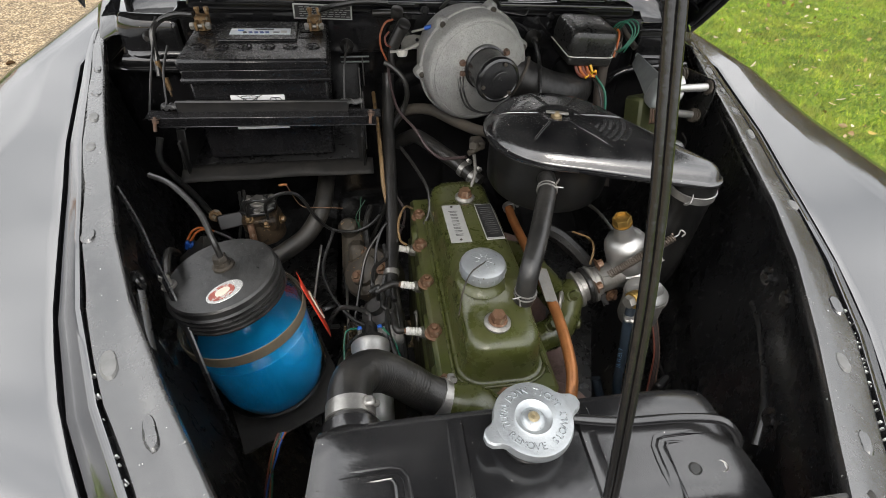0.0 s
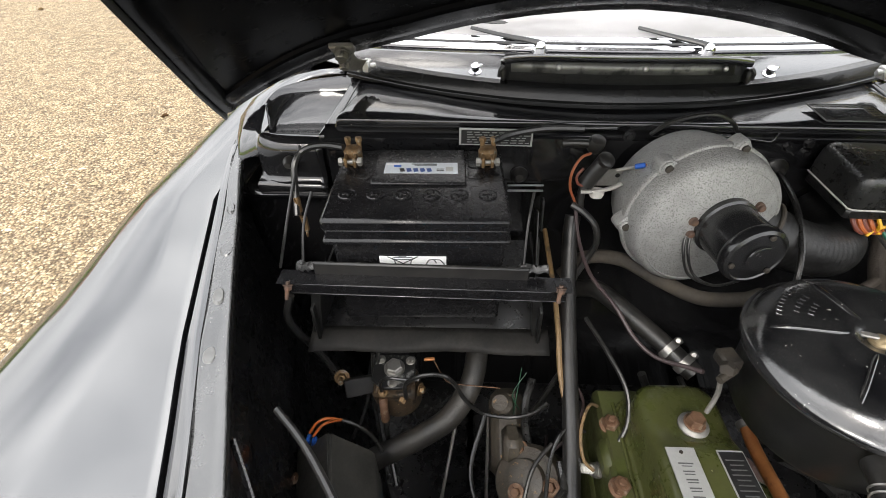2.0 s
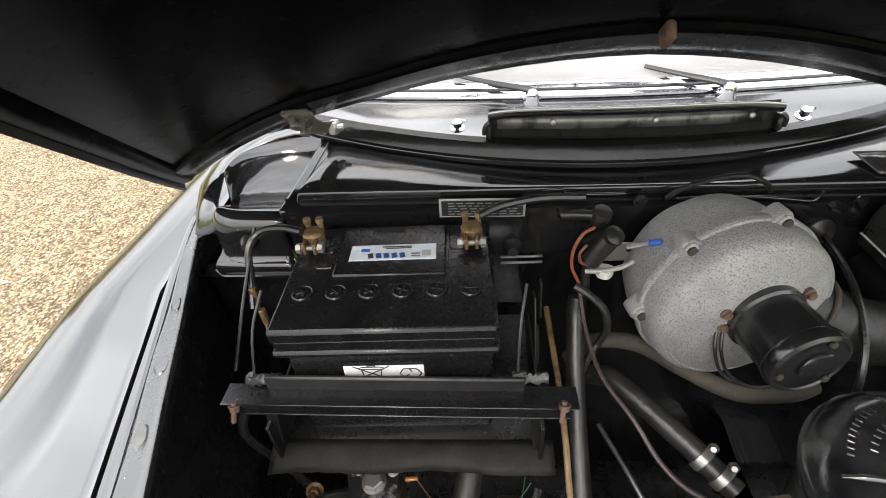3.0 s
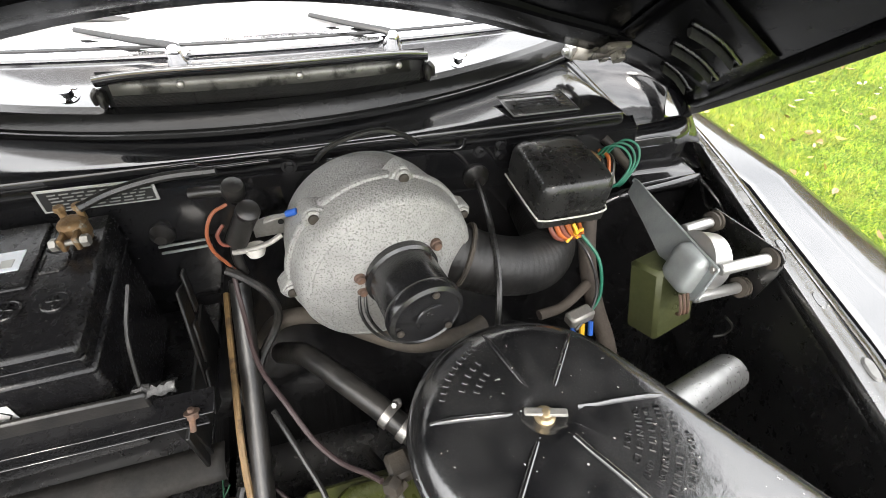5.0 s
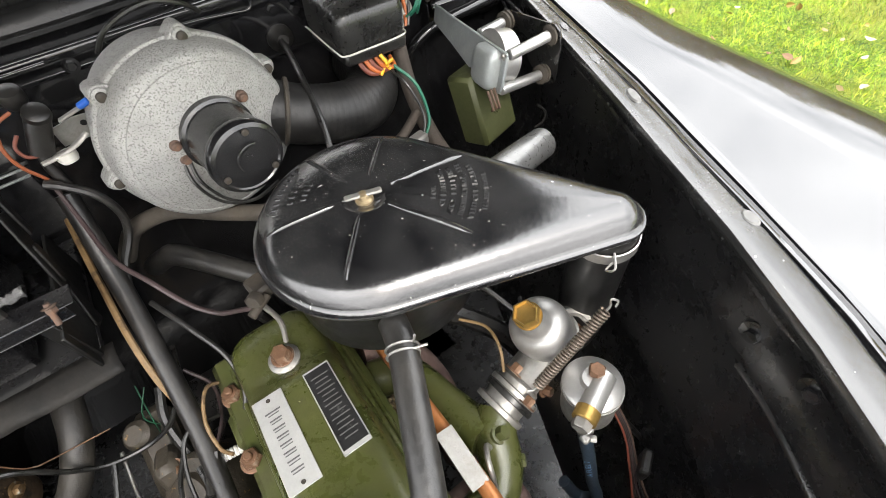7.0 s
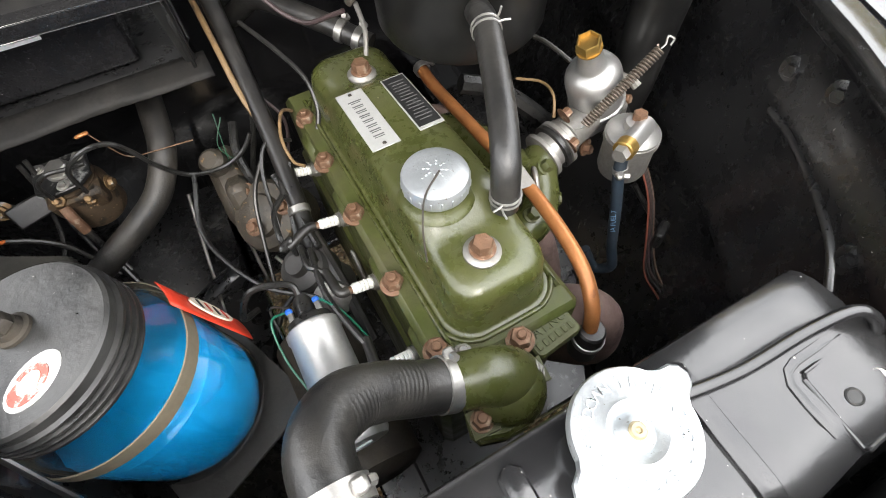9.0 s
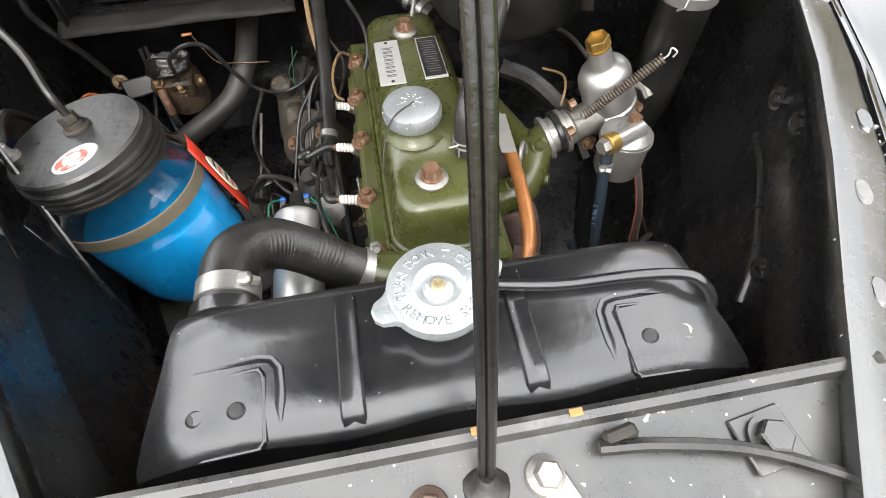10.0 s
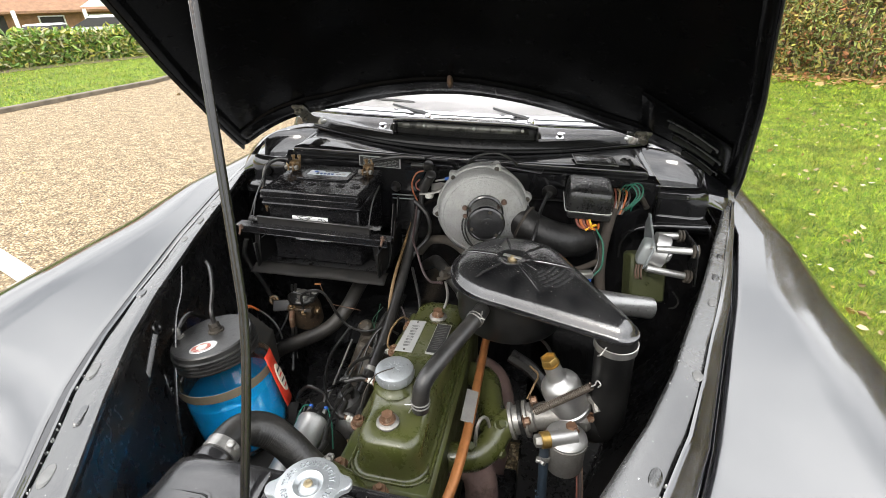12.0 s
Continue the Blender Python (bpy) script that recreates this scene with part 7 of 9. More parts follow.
for rr_, n_, a0, a1 in ((0.082, 10, 112, 157), (0.068, 5, 118, 150), (0.056, 4, 122, 148)):
    for k in range(n_):
        a = radians(a0 + (a1 - a0) * (k + 0.5) / n_)
        x, y = AC.x + rr_ * math.cos(a), AC.y + rr_ * math.sin(a)
        em.box((x, y, lid_z(x, y) + 0.0002), (0.0050, 0.0022, 0.0010), math.degrees(a), 0.0003)
part("raised_lettering", em, air_paint, lid_ac, "worn raised words on filling in curved lines", kind="stuff", smooth=20)
s = Shape()
s.lathe([(0.0085, 0.0), (0.0085, 0.0025), (0.006, 0.004), (0.005, 0.008), (0.0025, 0.0095)], (0.144, 0.611, lid_z(0.144, 0.611)), (0, 0, 1), 20)
wn_ = part("wing_nut", s, surf("brassy_plated_nut", (0.42, 0.33, 0.2), 0.35, metal=0.7, scale=80, bump=0.1), air, "plated wing nut")
s = Shape()
s.box((0.144, 0.611, 0.8885), (0.034, 0.007, 0.0032), -18, 0.0012)
part("wings", s, alu_dull, wn_)
s = Shape()
s.lathe([(0.080, 0.0), (0.092, 0.004), (0.0965, 0.012), (0.0975, 0.05), (0.098, 0.088), (0.100, 0.094)], (AC.x, AC.y, 0.764), (0, 0, 1), 56)
part("canister", s, drum_paint, air, "satin black round canister", smooth=40)
s = Shape()
s.cyl((0.285, 0.612, 0.815), (0.392, 0.642, 0.790), 0.0195, n=28, ch=0.001)
part("intake_snout", s, surf("dull_grey_tube", (0.30, 0.30, 0.295), 0.30, metal=0.8, scale=30, bump=0.15), air, "plain dull grey intake pipe")
for x, y, ax in ((0.036, 0.63, (-1, 0.1, 0)),):
    s = Shape()
    s.box((0.028, 0.625, 0.834), (0.020, 0.024, 0.016), 10, 0.003)
    s.hexnut((0.022, 0.612, 0.838), (-0.6, -0.7, 0.3), 0.008, 0.009)
    s.cyl((0.030, 0.612, 0.834), (0.010, 0.600, 0.832), 0.0042, n=12)
    part("side_bracket", s, dark_metal, air, "grimy bracket and nuts")
# outlet tube from the tip down to the carburettor
s = Shape()
s.tube([(0.312, 0.474, 0.858), (0.313, 0.476, 0.80), (0.317, 0.480, 0.73), (0.318, 0.482, 0.68), (0.308, 0.481, 0.655), (0.285, 0.478, 0.660)], 0.029, 28, 8)
part("outlet_tube", s, drum_paint, air, "black outlet tube down to the carburettor")
hose_clip(air, (0.312, 0.475, 0.832), (0, 0, 1), 0.0305, 0.012)
s = Shape()
s.tube([(0.295, 0.450, 0.842), (0.287, 0.44, 0.835), (0.285, 0.447, 0.828), (0.293, 0.447, 0.833)], 0.0011, 6, 4)
part("wire_clip", s, steel, air)

br = thing("breather_hose", (0.041, 0.358, 0.765), "black rubber breather hose from rocker cover to air cleaner", "hose")
s = Shape()
s.tube([(0.041, 0.357, 0.762), (0.041, 0.359, 0.785), (0.046, 0.370, 0.808), (0.062, 0.402, 0.822), (0.082, 0.447, 0.832), (0.100, 0.490, 0.838), (0.106, 0.515, 0.838)], 0.0128, 18, 8)
part("hose", s, hose_rubber, br)
wire_clip(br, (0.041, 0.3575, 0.776), (0, 0.05, 1), 0.0134)
wire_clip(br, (0.0985, 0.487, 0.8375), (0.36, 0.9, 0.1), 0.0134)

# ---- carburettor, manifolds and copper pipe ----
carb = thing("carburettor", (0.245, 0.45, 0.62), "dull alloy side-draught carburettor with domed dashpot", "carburettor")
dA = Vector((-0.40, -0.02, 0.92)).normalized()
dB = Vector((0.262, 0.476, 0.686))
s = Shape()
s.lathe([(0.030, 0), (0.0345, 0.002), (0.0345, 0.008), (0.0322, 0.010), (0.0325, 0.050), (0.0316, 0.057), (0.0285, 0.0635), (0.0225, 0.0685), (0.0175, 0.0715), (0.0152, 0.0755), (0.0138, 0.086), (0.0130, 0.101)], dB, dA, 48)
dash = part("dashpot", s, alu_bright, carb, "smooth bright domed suction chamber", smooth=35)
s = Shape()
s.lathe([(0.0142, 0.100), (0.0142, 0.102)], dB, dA, 24)
s.lathe([(0.0138, 0.102), (0.0138, 0.1125), (0.0126, 0.1140), (0.0112, 0.1140), (0.0104, 0.1095), (0.0, 0.1090)], dB, dA, 6)
part("damper_cap", s, brass, dash, "hexagonal brass damper cap")
s = Shape()
s.cyl((0.168, 0.452, 0.664), (0.205, 0.458, 0.676), 0.024, n=28, ch=0.003)
s.cyl((0.200, 0.458, 0.674), (0.285, 0.476, 0.684), 0.022, n=26, ch=0.003)
s.box((0.262, 0.472, 0.676), (0.062, 0.05, 0.03), Matrix.Rotation(radians(-10), 3, "Y"), 0.006)
part("body", s, alu_dull, carb, "dull cast body")
for t_ in (0.0, 0.016, 0.024):
    s = Shape()
    c = Vector((0.166, 0.452, 0.663)) + Vector((0.95, 0.12, 0.28)) * t_
    s.lathe([(0.0285, 0), (0.030, 0.001), (0.030, 0.006), (0.0285, 0.007)], c, (0.95, 0.12, 0.28), 26)
    part("flange", s, (alu_dull, cable, alu_dull)[int(t_ / 0.011)], carb, ("dull alloy flange", "black insulating spacer", "dull alloy flange")[int(t_ / 0.011)])
for p in ((0.196, 0.462, 0.706), (0.188, 0.432, 0.688), (0.197, 0.474, 0.648)):
    screw(carb, p, (0.9, 0.1, 0.35), 0.0062, 0.009, bolt_rust, "flange_nut")
s = Shape()
fA = Vector((0.253, 0.400, 0.612))
s.lathe([(0.022, 0.028), (0.027, 0.031), (0.0295, 0.038), (0.0295, 0.078), (0.032, 0.080), (0.032, 0.086)], fA, (0.0, 0.05, 1), 36)
fl_ = part("float_chamber", s, alu_dull, carb, "dull alloy float chamber", smooth=35)
s = Shape()
s.lathe([(0.031, 0.086), (0.031, 0.090), (0.028, 0.093), (0.014, 0.097), (0.012, 0.104)], fA, (0.0, 0.05, 1), 36)
part("chamber_lid", s, alu_bright, fl_, "bright float chamber lid")
s = Shape()
s.box(fA + Vector((0.004, 0.006, 0.101)), (0.026, 0.016, 0.004), 35, 0.0015)
s.hexnut(fA + Vector((0.006, 0.008, 0.103)), (0, 0.05, 1), 0.0085, 0.009)
part("lid_bolt", s, bolt_rust, fl_, "rusty lid bolt on a plated tab")
s = Shape()
s.cyl(fA + Vector((0.014, 0.002, 0.097)), fA + Vector((-0.027, -0.014, 0.098)), 0.0115, n=20, ch=0.001)
part("inlet_boss", s, alu_bright, fl_)
s = Shape()
s.cyl(fA + Vector((-0.025, -0.013, 0.098)), fA + Vector((-0.038, -0.018, 0.098)), 0.0125, n=22, ch=0.001)
part("banjo", s, brass, fl_, "brass banjo union")
s = Shape()
s.hexnut(fA + Vector((-0.038, -0.018, 0.098)), Vector((-0.9, -0.36, 0)), 0.0098, 0.009)
part("banjo_bolt", s, alu_dull, fl_, "plated banjo bolt")
sp = thing("throttle_spring", (0.195, 0.435, 0.706), "long grey coil spring stretched over the carburettor", "spring")
s = Shape()
a, b = Vector((0.204, 0.434, 0.712)), Vector((0.281, 0.432, 0.782))
d = (b - a).normalized()
u = d.orthogonal().normalized()
w = d.cross(u)
turns, L = 30, (b - a).length
s.tube([a + d * L * k / (turns * 10) + (u * math.cos(2 * math.pi * k / 10) + w * math.sin(2 * math.pi * k / 10)) * 0.0052 for k in range(turns * 10 + 1)], 0.0013, 5, 1)
part("coil", s, surf("grey_brown_spring", (0.16, 0.13, 0.105), 0.45, metal=0.6, scale=90, bump=0.1), sp)
s = Shape()
s.tube([b, b + d * 0.006, b + d * 0.012 + u * 0.004, b + d * 0.014 - u * 0.003, b + d * 0.008 - u * 0.005], 0.0012, 6, 4)
part("hook", s, steel, sp, "bright hooked end")
s = Shape()
s.tube([a, a - d * 0.006, a - d * 0.011 + u * 0.005], 0.0012, 6, 4)
part("hook", s, steel, sp, "bright hooked end")
for pts, r, mt, lb in (([(0.19, 0.47, 0.70), (0.20, 0.49, 0.715), (0.205, 0.52, 0.71), (0.19, 0.55, 0.70)], 0.0018, tan_pipe, "thin tan throttle lever rod"), ([(0.255, 0.52, 0.72), (0.235, 0.50, 0.735), (0.215, 0.56, 0.745), (0.16, 0.62, 0.74)], 0.0028, hose_rubber, "thin grey vacuum pipe behind the carburettor"), ([(0.26, 0.50, 0.70), (0.292, 0.472, 0.716), (0.300, 0.455, 0.708)], 0.006, alu_dull, "dull alloy linkage spindle")):
    wire("linkage_rod", pts, r, mt, lb, "linkage", "throttle linkage")
for p in ((0.225, 0.44, 0.655), (0.29, 0.46, 0.69), (0.235, 0.455, 0.648)):
    s = Shape()
    s.hexnut(p, (0.3, -0.8, 0.4), 0.0062, 0.009)
    s.lathe([(0.009, -0.002), (0.009, 0.0)], p, (0.3, -0.8, 0.4), 14)
    lone("linkage_nut", s, bolt_rust, "rusty throttle linkage nut", "nut", "linkage nuts")
fh = wire("fuel_hose", [fA + Vector((-0.032, -0.016, 0.090)), (0.2225, 0.380, 0.670), (0.224, 0.365, 0.62), (0.226, 0.348, 0.555), (0.228, 0.335, 0.515), (0.215, 0.35, 0.50), (0.205, 0.37, 0.53)], 0.0072, surf("blue_black_fuel_hose", (0.018, 0.03, 0.045), 0.42, scale=40, bump=0.1, dust=(DUST, 0.15, 30)), "blue-black rubber fuel hose printed with pale letters", "fuel hose", n=14)
hose_clip(fh, (0.2232, 0.381, 0.676), (0, 0.3, 1), 0.0074, 0.008)
V, F = letters("IA FUEL 7", 0.0088, 0.0002)
s = Shape()
hd = Vector((0.002, -0.022, -0.065)).normalized()
hr = Vector((-0.62, -0.74, 0.23)).normalized()
hu = hr.cross(hd)
s.add([Vector((0.2245, 0.360, 0.605)) + hr * 0.0074 + hd * -x - hu * y for x, y, z in V], F)
part("print", s, surf("pale_blue_print", (0.25, 0.42, 0.6), 0.5, bump=0), fh, "pale blue printed word", smooth=0)

man = thing("inlet_manifold", (0.12, 0.45, 0.64), "green painted inlet manifold beside the head", "manifold")
s = Shape()
s.tube([(0.168, 0.452, 0.664), (0.150, 0.436, 0.657), (0.138, 0.412, 0.646), (0.115, 0.392, 0.638), (0.075, 0.385, 0.634)], 0.0235, 20, 6)
s.tube([(0.140, 0.44, 0.655), (0.125, 0.50, 0.648), (0.11, 0.56, 0.64), (0.075, 0.58, 0.635)], 0.024, 20, 6)
part("runner", s, green, man, "glossy green cast runner", smooth=60)
for p, ax in (((0.108, 0.388, 0.660), (0.2, -0.3, 0.93)), ((0.150, 0.428, 0.676), (0.5, -0.3, 0.8)), ((0.153, 0.404, 0.642), (0.8, -0.5, 0.2))):
    s = Shape()
    s.lathe([(0.010, -0.004), (0.010, 0.0), (0.0085, 0.001)], p, ax, 18)
    s.hexnut(p, ax, 0.0078, 0.01)
    part("manifold_nut", s, green_old, man, "green painted nut")
s = Shape()
s.tube([(0.116, 0.392, 0.658), (0.117, 0.398, 0.692), (0.122, 0.412, 0.702), (0.130, 0.424, 0.690), (0.136, 0.424, 0.664)], 0.0030, 8, 4)
part("lifting_hook", s, alu_dull, man, "plated wire hook")
s = Shape()
s.tube([(0.075, 0.285, 0.635), (0.10, 0.272, 0.628), (0.118, 0.262, 0.60), (0.12, 0.26, 0.54), (0.11, 0.30, 0.46)], 0.029, 20, 6)
s.tube([(0.075, 0.40, 0.61), (0.115, 0.40, 0.60), (0.13, 0.38, 0.55), (0.12, 0.34, 0.48)], 0.028, 20, 6)
s.tube([(0.075, 0.62, 0.62), (0.12, 0.61, 0.60), (0.14, 0.56, 0.56), (0.13, 0.48, 0.49)], 0.028, 20, 6)
lone("exhaust_manifold", s, exhaust_iron, "dusty brown cast iron exhaust manifold", "manifold", smooth=60)
cp = thing("copper_pipe", (0.10, 0.42, 0.66), "copper coloured heater pipe along the rocker cover", "pipe")
s = Shape()
s.tube([(0.100, 0.632, 0.694), (0.1005, 0.60, 0.690), (0.103, 0.50, 0.696), (0.105, 0.415, 0.700), (0.104, 0.35, 0.698), (0.099, 0.295, 0.690), (0.090, 0.262, 0.672), (0.084, 0.248, 0.640), (0.083, 0.245, 0.60)], 0.0078, 16, 8)
part("pipe", s, copper, cp)
s = Shape()
s.cyl((0.0855, 0.2475, 0.65), (0.083, 0.245, 0.60), 0.0145, 0.016, 20, 0.002)
part("rubber_joint", s, rubber, cp, "black rubber hose joint")
hose_clip(cp, (0.084, 0.246, 0.632), (0, 0, 1), 0.0155, 0.009)
s = Shape()
s.box((0.1015, 0.425, 0.712), (0.020, 0.060, 0.0016), Matrix.Rotation(radians(8), 3, "X") @ Matrix.Rotation(radians(14), 3, "Y"), 0.0004)
part("metal_tag", s, alu_dull, cp, "stamped grey metal tag")
hose_clip(cp, (0.100, 0.634, 0.6945), (0, 1, 0.05), 0.0095, 0.01)

# ---- heater blower ----
HC = Vector((0.057, 0.838, 0.875))
HN = Vector((0.17, -0.985, 0.0)).normalized()
heat = thing("heater_blower", (0.058, 0.85, 0.79), "grey hammered cast heater blower with a black motor", "heater blower")
s = Shape()
s.lathe([(0.070, -0.088), (0.086, -0.070), (0.092, -0.050), (0.0955, -0.025), (0.0965, -0.010), (0.0965, -0.006), (0.1005, -0.0055), (0.1012, -0.004), (0.1012, 0.002), (0.1002, 0.0035), (0.0975, 0.004), (0.0968, 0.016), (0.0945, 0.028), (0.0915, 0.0335), (0.0885, 0.0362), (0.0868, 0.0366), (0.0858, 0.0378), (0.0846, 0.0384), (0.0834, 0.0378), (0.0820, 0.0384), (0.070, 0.0440), (0.055, 0.0490), (0.040, 0.052), (0.036, 0.052)], HC, HN, 96)
cas = part("casing", s, alu, heat, "rough cast aluminium casing", smooth=35)
for p in ((-0.006, 0.828, 0.953), (0.085, 0.845, 0.973), (0.158, 0.861, 0.905), (-0.042, 0.821, 0.869)):
    q = Vector(p)
    o = (q - HC)
    o = o - HN * o.dot(HN)
    q = HC + o.normalized() * 0.0995
    s = Shape()
    # a pointed boss with a round seat for its screw
    rad = o.normalized()
    tan_ = HN.cross(rad)
    tri = [(-0.006, 0.0155), (0.004, 0.0095), (0.0095, 0.0045), (0.011, 0.0), (0.0095, -0.0045), (0.004, -0.0095), (-0.006, -0.0155)]
    s.rings([[q + rad * (a * k) + tan_ * (b * k) + HN * h for a, b in tri] for h, k in ((-0.012, 1.0), (0.004, 1.0), (0.0062, 0.93), (0.0072, 0.80))])
    s.lathe([(0.0085, 0.006), (0.0080, 0.0092), (0.0068, 0.010)], q, HN, 20)
    lug = part("lug", s, alu, cas, "cast fixing lug")
    s = Shape()
    s.lathe([(0.0050, 0.009), (0.0050, 0.0125), (0.0036, 0.0135)], q, HN, 16)
    part("lug_screw", s, dark_metal, lug, "rusty screw")
MC = HC + HN * 0.050 + Vector((0.004, 0, 0.015))
s = Shape()
s.lathe([(0.0385, -0.006), (0.0385, 0.006), (0.0355, 0.008), (0.0355, 0.050), (0.0375, 0.0515), (0.0382, 0.054), (0.0382, 0.060), (0.0368, 0.0635), (0.0330, 0.0655), (0.0315, 0.0640), (0.029, 0.0640), (0.010, 0.0645)], MC, HN, 48)
mot = part("motor", s, surf("gloss_black_motor", (0.009, 0.009, 0.010), 0.2, ior=1.7, scale=20, bump=0.03, dust=(DUST, 0.08, 20)), heat, "gloss black blower motor", smooth=35)
for k in range(3):
    a = radians(90 + 120 * k)
    u = HN.orthogonal().normalized()
    w = HN.cross(u)
    q = MC + HN * 0.0652 + (u * math.cos(a) + w * math.sin(a)) * 0.029
    s = Shape()
    s.lathe([(0.0035, 0), (0.0035, 0.002), (0.0025, 0.003)], q, HN, 12)
    part("end_screw", s, dark_metal, mot)
u, w = Vector((0.985, 0.17, 0)), Vector((0, 0, 1))
s = Shape()
s.tube([MC + HN * 0.0668 + (u * math.cos(a) + w * math.sin(a)) * 0.0155 + u * 0.004 for a in np.linspace(radians(62), radians(205), 13)], 0.0017, 8, 2)
part("crescent", s, mot.data.materials[0], mot, "raised crescent on the motor's end")
for p in ((0.108, 0.796, 0.912), (0.028, 0.783, 0.900), (0.029, 0.783, 0.882)):
    s = Shape()
    s.lathe([(0.006, -0.002), (0.006, 0.002), (0.0045, 0.003), (0.0045, 0.006), (0.0035, 0.007)], p, HN, 18)
    part("motor_screw", s, iron, cas, "rusty motor fixing screw")
em = Shape()
for k in range(5):
    em.box(HC + HN * 0.0402 + Vector((-0.048 - 0.002 * k, 0.0, -0.034 + 0.007 * k)), (0.011, 0.003, 0.0022), Matrix.Rotation(radians(8), 3, "Z"), 0.0006)
part("cast_mark", em, alu, cas, "small cast mark")
for dx in (-0.006, 0.0):
    wire("motor_wire", [MC + Vector((-0.036 + dx, 0.0, -0.004)), MC + Vector((-0.040 + dx, -0.018, -0.03)), MC + Vector((-0.026 + dx, -0.025, -0.062)), MC + Vector((-0.002, -0.035, -0.070)), MC + Vector((0.03, -0.03, -0.066))], 0.0018, cable, "thin black motor wire", "wire", "motor wires")
s = Shape()
s.tube([(0.13, 0.838, 0.862), (0.17, 0.825, 0.842), (0.215, 0.822, 0.826), (0.255, 0.835, 0.816), (0.285, 0.875, 0.812), (0.295, 0.94, 0.812)], 0.036, 28, 8, 1.0, None, 0.005, 0.007)
duct = lone("heater_duct", s, surf("black_duct_hose", (0.007, 0.007, 0.007), 0.42, ior=1.45, scale=25, bump=0.4, bscale=90, dust=((0.2, 0.19, 0.18), 0.10, 20)), "thick ribbed black heater duct behind the air cleaner", "duct")
s = Shape()
s.ringbar((0.150, 0.832, 0.852), (0.9, -0.3, -0.35), 0.0375, 0.003, 30, 8)
part("duct_band", s, brown_hose, duct, "brown band round the duct")
wire("bulkhead_rod", [(0.197, 0.928, 0.890), (0.191, 0.88, 0.890), (0.183, 0.83, 0.882), (0.176, 0.785, 0.856), (0.168, 0.758, 0.826), (0.166, 0.748, 0.795)], 0.0038, cable, "straight black cable from a bulkhead grommet", "cable")
wire("heater_pipe_loop", [(0.008, 0.928, 0.945), (0.024, 0.920, 0.964), (0.052, 0.914, 0.977), (0.082, 0.914, 0.979), (0.108, 0.918, 0.966), (0.122, 0.926, 0.950)], 0.003, cable, "black cable arched behind the blower", "cable")

# ---- bulkhead fittings ----
s = Shape()
s.box((-0.208, 0.9275, 0.942), (0.105, 0.0016, 0.026), Matrix.Rotation(radians(2), 3, "Y"), 0.0004)
vin = lone("chassis_plate", s, plate_metal, "small black and silver data plate on the bulkhead", "data plate")
s = Shape()
s.box((-0.208, 0.9262, 0.942), (0.099, 0.0012, 0.021), Matrix.Rotation(radians(2), 3, "Y"))
part("black_field", s, ink, vin)
vr = random.Random(11)
print_grey = surf("worn_grey_print", (0.24, 0.24, 0.23), 0.5, var=0.3, scale=200, bump=0)
for row in range(5):
    x = -0.250
    while x < -0.166:
        w = vr.uniform(0.005, 0.013)
        s = Shape()
        s.box((x + w / 2, 0.9252, 0.9497 - 0.0038 * row - 0.035 * (x + 0.208)), (w * 0.85, 0.0008, 0.0012), None)
        part("print_bar", s, print_grey, vin)
        x += w + 0.0016
for x, z in ((-0.021, 0.942), (0.201, 0.929), (0.228, 0.935), (0.228, 0.921)):
    s = Shape()
    s.lathe([(0.0085, 0), (0.0085, 0.0015)], (x, 0.929, body_z(x, z)), (0, -1, 0), 20)
    s.hexnut((x, 0.9275, body_z(x, z)), (0, -1, 0), 0.0055, 0.004)
    lone("bulkhead_bolt", s, bulk_paint, "black painted bolt and washer on the bulkhead", "bolt", "bulkhead bolts")
for x, z, r in ((0.198, 0.889, 0.017), (-0.171, 0.881, 0.013), (-0.519, 0.902, 0.010)):
    s = Shape()
    s.lathe([(r, 0), (r, 0.006), (r * 0.7, 0.010), (r * 0.45, 0.016)], (x, 0.931, z), (0, -1, 0.05), 24)
    lone("grommet", s, rubber, "round black rubber bulkhead grommet", "grommet", "grommets")
for z in (0.856, 0.846):
    s = Shape()
    s.box((-0.158, 0.938, z), (0.056, 0.004, 0.003), None, 0.001)
    lone("bright_strip", s, zinc, "thin bare metal strip on the bulkhead", "strip", "bare strips")
# pressed ridges on the bulkhead
for pts in ([(0.020, 0.943), (0.10, 0.942), (0.150, 0.936), (0.176, 0.933), (0.182, 0.945)], [(-0.135, 0.962), (-0.112, 0.962), (-0.106, 0.955), (-0.04, 0.953)], [(0.205, 0.853), (0.245, 0.850)]):
    s = Shape()
    s.tube([(x, 0.929 if z > 0.9 else 0.952, z) for x, z in pts], 0.0022, 8, 3)
    part("pressed_ridge", s, bulk_paint, car, "pressed ridge on the bulkhead", smooth=60)
# ignition relay with boots and wires
rel = thing("solenoid_switch", (-0.075, 0.89, 0.90), "black rubber-booted junction with a white cup on the bulkhead", "junction")
s = Shape()
s.lathe([(0.009, -0.010), (0.0112, -0.004), (0.0115, 0.004), (0.010, 0.009), (0.005, 0.011)], (-0.076, 0.888, 0.950), (0.15, -0.3, 0.9), 20)
s.tube([(-0.084, 0.890, 0.950), (-0.100, 0.894, 0.949), (-0.118, 0.898, 0.947)], 0.0062, 12, 4)
part("upper_boot", s, rubber, rel)
s = Shape()
s.tube([(-0.065, 0.868, 0.938), (-0.071, 0.868, 0.927), (-0.079, 0.869, 0.913), (-0.086, 0.869, 0.900)], 0.0112, 16, 5)
